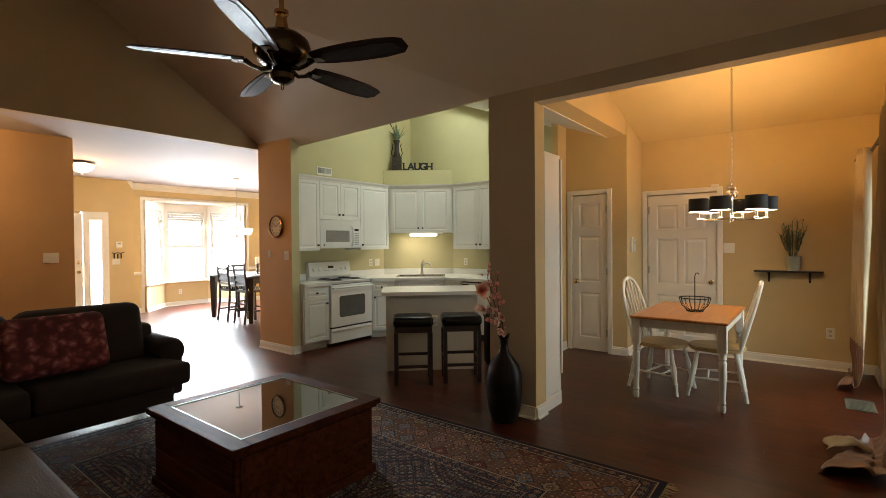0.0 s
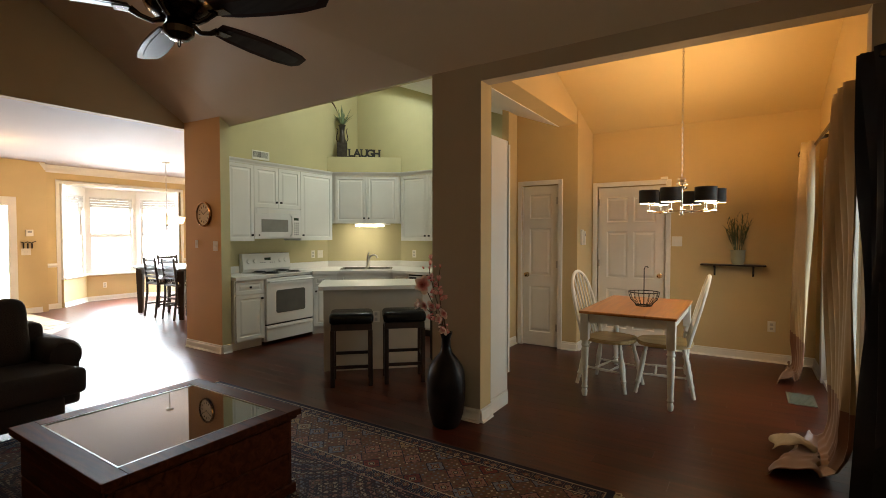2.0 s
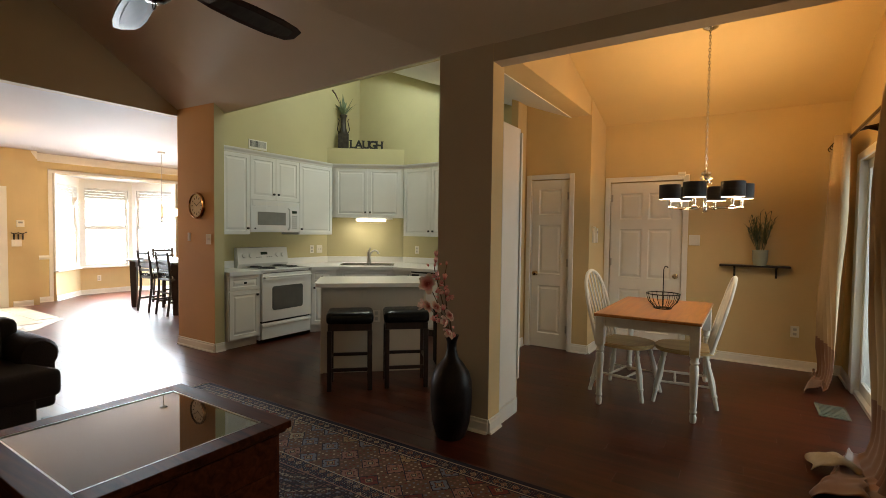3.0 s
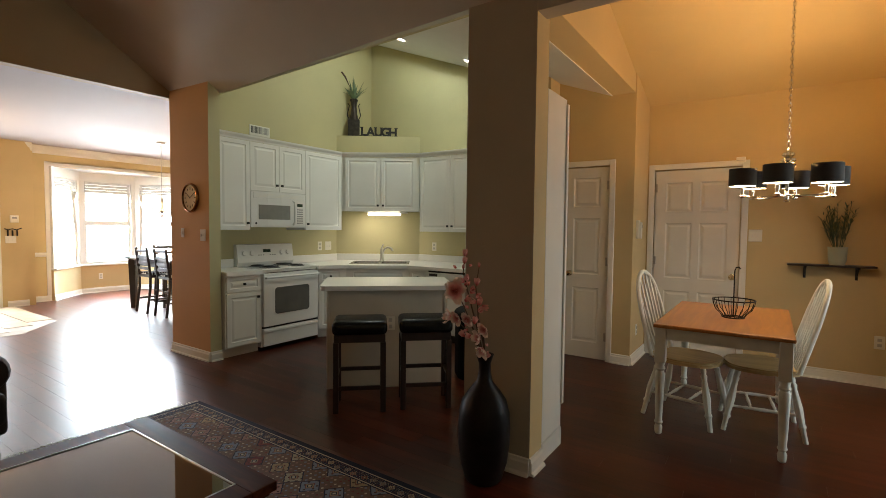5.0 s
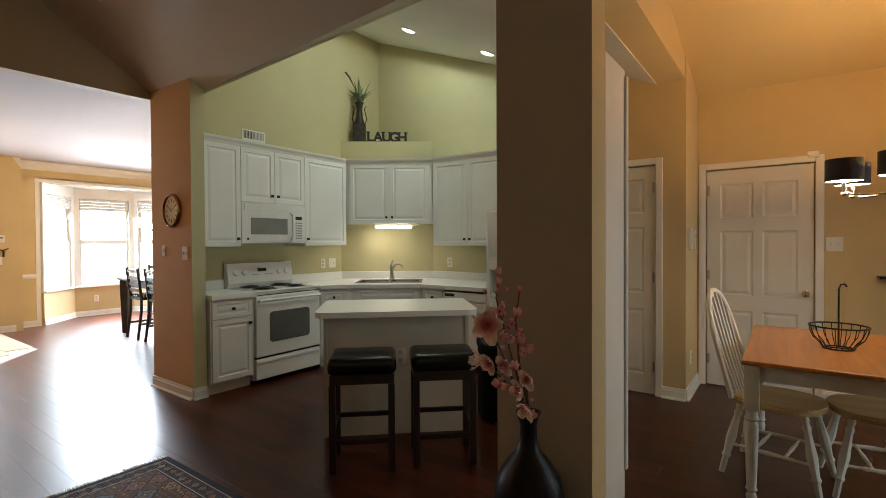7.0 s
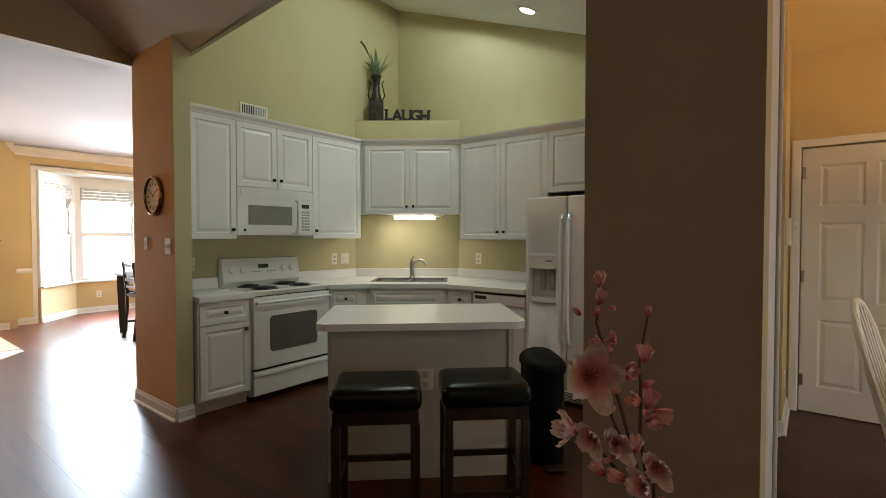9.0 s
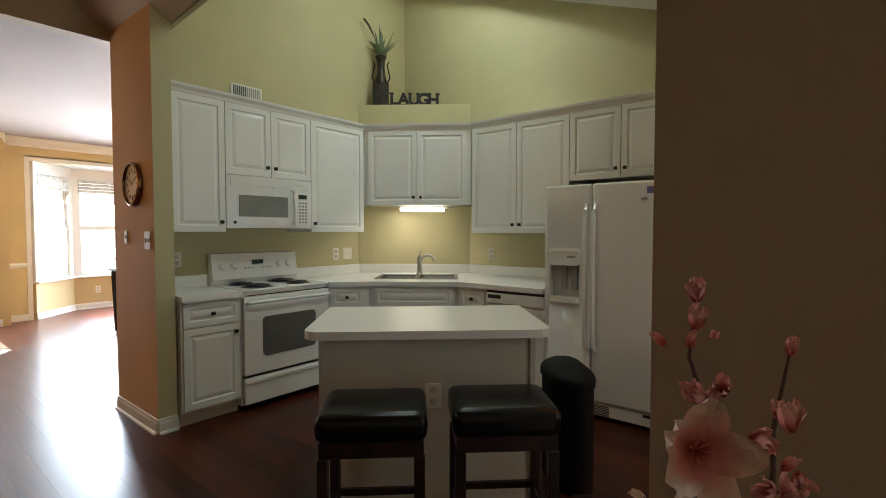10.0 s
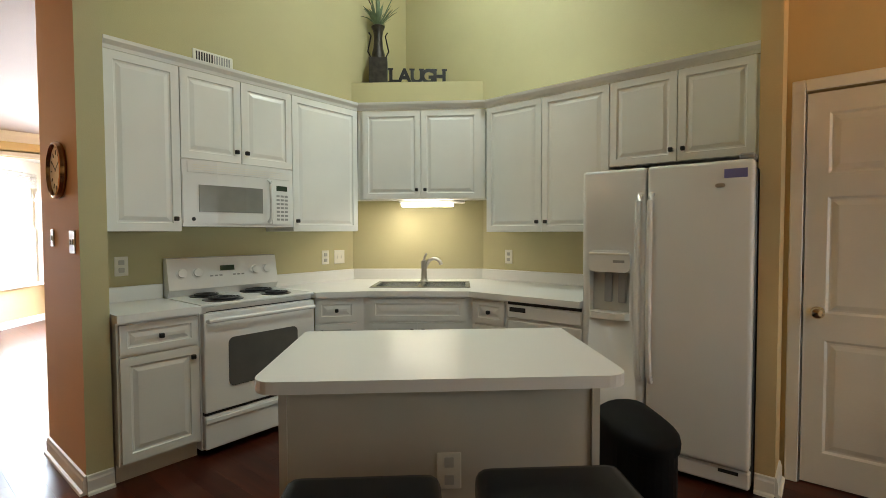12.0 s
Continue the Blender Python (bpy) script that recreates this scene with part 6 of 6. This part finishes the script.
part("body", boxm(-0.46, 0.46, -0.445, 0.445, 0.06, H - 0.056), M_CHERRY, co)
for rzz in (0, 90, 180, 270):
    w = 0.92 if rzz % 180 == 0 else 0.89
    off = 0.445 if rzz % 180 == 0 else 0.46
    for z0, z1 in ((0.075, 0.232), (0.237, 0.405)):
        d = boxm(-w / 2 + 0.02, w / 2 - 0.02, -off - 0.012, -off - 0.0005, z0, z1, 0.003)
        part("side_panel", shift(d, 0, 0, 0, rzz), M_CHERRY, co)
part("plinth", boxm(-0.48, 0.48, -0.465, 0.465, 0.0, 0.06, 0.006), M_CHERRY, co)

rg_ = thing("area_rug", "worn persian-style rug in navy, red and cream", "rug", -2.18, 1.66, 0.001)
part("weave", boxm(-1.84, 1.84, -1.3, 1.3, 0, 0.010, 0.003), M_RUG, rg_)
for sx in (-1, 1):
    f = bmesh.new()
    for k in range(170):
        y = -1.29 + k * 2.58 / 169
        tube(f, [(sx * 1.838, y, 0.005), (sx * (1.865 + rng.uniform(-0.01, 0.01)), y + rng.uniform(-0.012, 0.012), 0.004), (sx * (1.89 + rng.uniform(-0.02, 0.015)), y + rng.uniform(-0.02, 0.02), 0.003)], 0.003, 4)
    fo = part("fringe", f, M_FRINGE, rg_, "cream cotton fringe")
    fo["kind"] = "stuff"


def cushion(x0, x1, y0, y1, z0, z1, bev, puff=0.03):
    b = boxm(x0, x1, y0, y1, z0, z1, bev, 4)
    cx, cy, cz = (x0 + x1) / 2, (y0 + y1) / 2, (z0 + z1) / 2
    for v in b.verts:
        u, w, t = abs(v.co.x - cx) / (x1 - x0) * 2, abs(v.co.y - cy) / (y1 - y0) * 2, abs(v.co.z - cz) / (z1 - z0) * 2
        v.co.z += puff * (1 - u * u) * (1 - w * w) * (1 if v.co.z > cz else -0.3)
        v.co.x += puff * (1 - t * t) * (1 - w * w) * (1 if v.co.x > cx else -1) * 0.5
    return b


def sofa(label, material, x, y, rz, length):
    """Faces +x; the seat runs along y."""
    s = thing("sofa", label, "sofa", x, y, 0, rz)
    L = length / 2
    part("frame", boxm(-0.45, 0.42, -L + 0.1, L - 0.1, 0.14, 0.3, 0.03, 3), material, s, smooth=True)
    part("back_frame", boxm(-0.48, -0.24, -L, L, 0.15, 0.74, 0.07, 4), material, s, smooth=True)
    n = 2
    w = (2 * L - 0.24) / n
    for k in range(n):
        y0 = -L + 0.12 + k * w
        sc = cushion(-0.26, 0.45, y0 + 0.005, y0 + w - 0.005, 0.30, 0.48, 0.05)
        for v in sc.verts:
            if v.co.x > 0.14 and abs(v.co.y) > L - 0.3:
                v.co.y += 0.15 * (1 if v.co.y > 0 else -1)
        part("seat_cushion", sc, material, s, smooth=True)
        b = cushion(-0.12, 0.12, y0 + 0.01, y0 + w - 0.01, -0.25, 0.25, 0.09, 0.05)
        shift(b, -0.2, 0, 0.68, ry=-14)
        part("back_cushion", b, material, s, smooth=True)
    for sy in (-1, 1):
        a = bmesh.new()
        box(a, -0.42, 0.12, sy * L - 0.1, sy * L + 0.1, 0.14, 0.52, 0.04, 3)
        part("arm", a, material, s, smooth=True)
        lathe_b = lathe(bmesh.new(), [(0.08, -0.42), (0.115, -0.38), (0.12, -0.1), (0.12, 0.1), (0.10, 0.14), (0.05, 0.155)], (0, 0, 0), 20, pose(0, sy * L, 0.52, 0, 90, 0))
        part("arm_roll", lathe_b, material, s, smooth=True)
        for sx in (-0.4, 0.36):
            part("foot", boxm(sx - 0.03, sx + 0.03, sy * (L - 0.03) - 0.03, sy * (L - 0.03) + 0.03, 0, 0.15, 0.005), M_ESPRESSO, s)
    return s


sofa("dark brown rolled-arm sofa with loose cushions", M_SOFA, -4.16, 0.74, 0, 1.98)
sofa("brown rolled-arm loveseat with loose cushions", M_SOFA2, -2.70, 0.07, 90, 1.94)
plw = thing("throw_pillow", "square red floral throw pillow on the sofa", "pillow", -4.05, 0.94, 0.5, 0)
b = cushion(-0.075, 0.075, -0.31, 0.31, -0.21, 0.21, 0.06, 0.05)
shift(b, 0, 0, 0.21, ry=-24)
part("cover", b, M_PILLOW, plw, smooth=True)

# ceiling fan
fn = thing("ceiling_fan", "dark bronze ceiling fan with five dark wood blades", "ceiling fan", -2.08, 1.55, 0.035)
part("canopy", lathe(bmesh.new(), [(0.025, -0.09), (0.06, -0.06), (0.07, 0.03)], (0, 0, zr - 0.02), 24), M_BRASS, fn, smooth=True)
part("downrod", tube(bmesh.new(), [(0, 0, 2.72), (0, 0, zr - 0.06)], 0.014, 10), M_BRASS, fn, smooth=True)
part("yoke", lathe(bmesh.new(), [(0.05, 2.58), (0.045, 2.62), (0.028, 2.7), (0.03, 2.715), (0.04, 2.725), (0.04, 2.745), (0.02, 2.755)], seg=20), M_BRASS, fn, smooth=True)
part("motor_housing", lathe(bmesh.new(), [(0.05, 2.42), (0.1, 2.43), (0.14, 2.46), (0.158, 2.5), (0.162, 2.535), (0.15, 2.575), (0.115, 2.605), (0.05, 2.615)], seg=32), M_BRONZE, fn, smooth=True)
part("switch_cup", lathe(bmesh.new(), [(0.008, 2.325), (0.04, 2.33), (0.065, 2.35), (0.07, 2.38), (0.055, 2.4), (0.05, 2.42)], seg=28), M_BRONZE, fn, smooth=True)
part("pull_ring", tube(bmesh.new(), [(0.012 * math.cos(a), 0, 2.312 + 0.018 * math.sin(a)) for a in [2 * math.pi * q / 14 for q in range(15)]], 0.003, 6), M_BRONZE, fn, smooth=True)
for k in range(5):
    rzf = 20 + 72 * k
    ir = bmesh.new()
    tube(ir, [(0.06, 0, 2.42), (0.11, 0, 2.40), (0.16, 0, 2.415), (0.2, 0, 2.44)], [0.016, 0.012, 0.012, 0.018], 8)
    box(ir, 0.18, 0.27, -0.03, 0.03, 2.434, 2.441, 0.003)
    shift(ir, 0, 0, 0, rzf)
    part("blade_iron", ir, M_BRONZE, fn, smooth=True)
    out = [(0.2, -0.05), (0.3, -0.066), (0.45, -0.078), (0.62, -0.078), (0.72, -0.068), (0.765, -0.05), (0.775, 0.02), (0.74, 0.062), (0.62, 0.078), (0.45, 0.078), (0.3, 0.066), (0.2, 0.05)]
    bl = prism(bmesh.new(), out, -0.005, 0.005)
    bmesh.ops.bevel(bl, geom=[e for e in bl.edges if abs(e.verts[0].co.z - e.verts[1].co.z) < 1e-5], offset=0.003, segments=1, affect="EDGES")
    bmesh.ops.transform(bl, matrix=Matrix.Rotation(radians(rzf), 4, "Z") @ Matrix.Translation((0, 0, 2.452)) @ Matrix.Rotation(radians(-13), 4, "X"), verts=bl.verts)
    bl = part("blade", bl, M_BLADE, fn, "dark wood blade with a bevelled rim")
    ins = prism(bmesh.new(), [(0.47 + (x - 0.47) * 0.84, y * 0.62) for x, y in out], -0.0075, -0.0052)
    bmesh.ops.transform(ins, matrix=Matrix.Rotation(radians(rzf), 4, "Z") @ Matrix.Translation((0, 0, 2.452)) @ Matrix.Rotation(radians(-13), 4, "X"), verts=ins.verts)
    part("inset", ins, M_INSET, bl, "greyish veneer inset")

# ---- foyer and dining room ----
lb = thing("ceiling_bowl_light", "lit alabaster bowl light on the foyer ceiling", "ceiling light", -8.7, 2.37, 2.76)
part("pan", lathe(bmesh.new(), [(0.17, -0.05), (0.19, -0.035), (0.12, 0.0)], seg=28), M_NICKEL, lb, smooth=True)
part("bowl", lathe(bmesh.new(), [(0.01, -0.17), (0.08, -0.155), (0.14, -0.115), (0.17, -0.052)], seg=28), M_BOWL, lb, smooth=True)
part("finial", lathe(bmesh.new(), [(0.004, -0.2), (0.012, -0.19), (0.012, -0.18), (0.006, -0.17)], seg=10), M_NICKEL, lb, smooth=True)
lamp("foyer_bowl_light", "POINT", Matrix.Translation((-8.7, 2.37, 2.5)), 28, SOFT, 0.12)
copy_thing(lb, pose(-6.3, 0.2, 2.76))
lamp("hall_bowl_light", "POINT", Matrix.Translation((-6.3, 0.2, 2.5)), 32, SOFT, 0.12)

th = thing("thermostat", "white wall keypad beside the front door", "thermostat", -10.699, 3.5, 1.4, 90)
part("case", boxm(-0.055, 0.055, -0.03, 0, 0, 0.12, 0.006), M_PLATE, th)
part("screen", boxm(-0.03, 0.03, -0.032, -0.0295, 0.065, 0.095), M_GREY, th)
kr = thing("key_rack", "dark iron key rack with hanging keys", "key rack", -10.699, 3.47, 1.24, 90)
part("rail", tube(bmesh.new(), [(-0.1, -0.015, 0.06), (-0.05, -0.03, 0.04), (0, -0.015, 0.06), (0.05, -0.03, 0.04), (0.12, -0.015, 0.07)], 0.008, 6), M_IRON, kr, smooth=True)
for x in (-0.06, 0.0, 0.06):
    part("key", boxm(x - 0.012, x + 0.012, -0.03, -0.02, -0.06, 0.035, 0.004), M_IRON, kr)
plate("wall_switch", "white switch plate beside the front door", -10.699, 3.45, 1.12, 90, TOG2, 0.14, 0.12, "switch")

ZD = 0.86
dt = thing("dining_table", "espresso counter-height dining table with block legs", "dining table", -8.42, 5.15, 0)
part("tabletop", boxm(-0.78, 0.78, -0.62, 0.62, ZD - 0.04, ZD, 0.006), M_ESPRESSO, dt)
part("apron", boxm(-0.7, 0.7, -0.54, 0.54, ZD - 0.14, ZD - 0.041), M_ESPRESSO, dt)
for sx in (-1, 1):
    for sy in (-1, 1):
        lg = bmesh.new()
        a = sx * 0.69, sy * 0.53
        lathe(lg, [(0.045, 0), (0.05, 0.02), (0.075, ZD - 0.15), (0.075, ZD - 0.042)], (a[0], a[1], 0), 4)
        part("leg", lg, M_ESPRESSO, dt)


def ladder(x, y, rz):
    c = thing("dining_chair", "espresso ladder-back counter-height dining chair", "chair", x, y, 0, rz, "chairs round the dining table")
    part("seat", boxm(-0.2, 0.2, -0.21, 0.21, 0.56, 0.6, 0.012, 2), M_ESPRESSO, c)
    part("seat_cushion", boxm(-0.18, 0.19, -0.195, 0.195, 0.601, 0.64, 0.014, 3), M_ZEBRA, c, "black and white striped cushion", True)
    for sy in (-1, 1):
        part("front_leg", boxm(0.16, 0.195, sy * 0.18 - 0.018, sy * 0.18 + 0.018, 0, 0.56), M_ESPRESSO, c)
        part("back_post", tube(bmesh.new(), [(-0.24, sy * 0.18, 0.0), (-0.19, sy * 0.18, 0.4), (-0.19, sy * 0.18, 0.6), (-0.24, sy * 0.18, 1.03)], 0.02, 6), M_ESPRESSO, c)
        part("stretcher", boxm(-0.19, 0.17, sy * 0.18 - 0.01, sy * 0.18 + 0.01, 0.2, 0.23), M_ESPRESSO, c)
    for z in (0.7, 0.79, 0.88, 0.98):
        xx = -0.19 - 0.05 * (z - 0.6) / 0.43
        part("slat", boxm(xx - 0.009, xx + 0.009, -0.165, 0.165, z - 0.02, z + 0.025, 0.004), M_ESPRESSO, c)
    part("foot_rail", boxm(0.165, 0.19, -0.165, 0.165, 0.25, 0.28), M_ESPRESSO, c)
    return c


dc = ladder(-8.5, 4.72, 90)
copy_thing(dc, pose(-9.25, 5.3, 0, 0, 0, 0))
copy_thing(dc, pose(-7.9, 4.72, 0, 0, 0, 90))
copy_thing(dc, pose(-8.2, 5.75, 0, 0, 0, -90))
cs = thing("candlestick", "cream pillar candle on a dark turned candlestick", "candle", -8.15, 5.0, ZD)
part("stick", lathe(bmesh.new(), [(0.055, 0), (0.055, 0.012), (0.018, 0.03), (0.026, 0.07), (0.015, 0.1), (0.028, 0.15), (0.016, 0.18), (0.045, 0.2), (0.045, 0.21)], seg=16), M_ESPRESSO, cs, smooth=True)
part("candle", lathe(bmesh.new(), [(0.035, 0.211), (0.035, 0.33), (0.03, 0.335)], seg=16), M_PLATE, cs, "cream wax candle", True)
pmt = thing("table_runner", "dusty pink table runner on the dining table", "runner", -8.42, 5.15, ZD)
part("cloth", boxm(-0.7, 0.7, -0.2, 0.2, 0.0005, 0.004), M_PETALP, pmt)
d2 = thing("dining_chandelier", "lit chandelier with upturned frosted glass shades", "chandelier", -8.77, 4.93, 0)
part("canopy", lathe(bmesh.new(), [(0.02, 2.72), (0.06, 2.735), (0.065, 2.759)], seg=18), M_NICKEL, d2, smooth=True)
part("rod", tube(bmesh.new(), [(0, 0, 1.85), (0, 0, 2.73)], 0.008, 6), M_NICKEL, d2)
part("hub", lathe(bmesh.new(), [(0.006, 1.5), (0.03, 1.53), (0.012, 1.57), (0.035, 1.62), (0.015, 1.68), (0.03, 1.75), (0.012, 1.85)], seg=16), M_NICKEL, d2, smooth=True)
for k in range(5):
    a = radians(72 * k + 10)
    dx, dy = math.cos(a), math.sin(a)
    part("arm", tube(bmesh.new(), [(0, 0, 1.62), (dx * 0.1, dy * 0.1, 1.57), (dx * 0.2, dy * 0.2, 1.58), (dx * 0.24, dy * 0.24, 1.63)], 0.007, 6), M_NICKEL, d2, smooth=True)
    part("shade", lathe(bmesh.new(), [(0.02, 1.63), (0.05, 1.65), (0.07, 1.7), (0.085, 1.76)], (dx * 0.24, dy * 0.24, 0), 16), M_FROST, d2, "lit frosted glass shade", True)
lamp("dining_light", "POINT", Matrix.Translation((-8.77, 4.93, 1.9)), 26, SOFT, 0.15)

# ---- foyer tiles and floor planks ----
tile_me = None
TI = 0.3
tl = struct("pavement_foyer", prism(bmesh.new(), [(-10.7, 1.78), (-8.05, 1.78), (-8.05, 2.9), (-8.75, 3.46), (-10.7, 3.46)], -0.003, 0.003), M_GROUT, "beige foyer tile floor", "tile floor")
sq = make("tile", boxm(0.003, TI - 0.003, 0.003, TI - 0.003, 0.0031, 0.008, 0.001), M_TILE)
sq_me = sq.data
bpy.data.objects.remove(sq)
for i in range(9):
    for j in range(6):
        x, y = -10.7 + i * TI, 1.66 + j * TI
        if x + TI > -8.05 or (x + TI - (-8.75)) * 0.56 + (y + TI - 3.46) * 0.7 > 0.0 and x + TI > -8.75 or y + TI > 3.47 or y < 1.77:
            continue
        o = new("tile", sq_me)
        o.parent = tl
        o.location = (x, y, 0)

PW, PL = 0.127, 1.22
near_me = {}
far = []
row = 0
y = -3.09
while y < 8.0:
    x = -12.15 - PL * ((row * 0.37) % 1.0)
    while x < 0.98:
        x0, x1 = max(x, -12.15), min(x + PL, 0.98)
        if x1 - x0 > 0.05:
            near = (-5.9 < x0 and 2.9 < y < 6.2) or (-6.6 < x0 < -4.0 and 1.6 < y < 2.9)
            if near and len(near_me) < 300:
                near_me[len(near_me)] = (x0, y, x1 - x0)
            else:
                far.append((x0, y, x1 - x0))
        x += PL
    y += PW
    row += 1
plank_cache = {}
for x0, y0, w in near_me.values():
    key = round(w, 3)
    if key not in plank_cache:
        o = make("plank", boxm(0.00025, w - 0.00025, 0.00025, PW - 0.00025, -0.0039, 0.0, 0.0003), M_PLANK)
        plank_cache[key] = o.data
        bpy.data.objects.remove(o)
    o = new("plank", plank_cache[key])
    o.parent = floor
    o.location = (x0, y0, 0)
verts, faces = [], []
for x0, y0, w in far:
    k = len(verts)
    a, b, c, d = x0 + 0.00025, x0 + w - 0.00025, y0 + 0.00025, y0 + PW - 0.00025
    verts += [(a, c, -0.0039), (b, c, -0.0039), (b, d, -0.0039), (a, d, -0.0039), (a, c, 0), (b, c, 0), (b, d, 0), (a, d, 0)]
    faces += [(k + 4, k + 5, k + 6, k + 7), (k, k + 1, k + 5, k + 4), (k + 1, k + 2, k + 6, k + 5), (k + 2, k + 3, k + 7, k + 6), (k + 3, k, k + 4, k + 7)]
fm = bpy.data.meshes.new("planks")
fm.from_pydata(verts, [], faces)
fm.materials.append(M_PLANKS)
fo = new("planks", fm)
fo.parent = floor
fo["kind"] = "stuff"
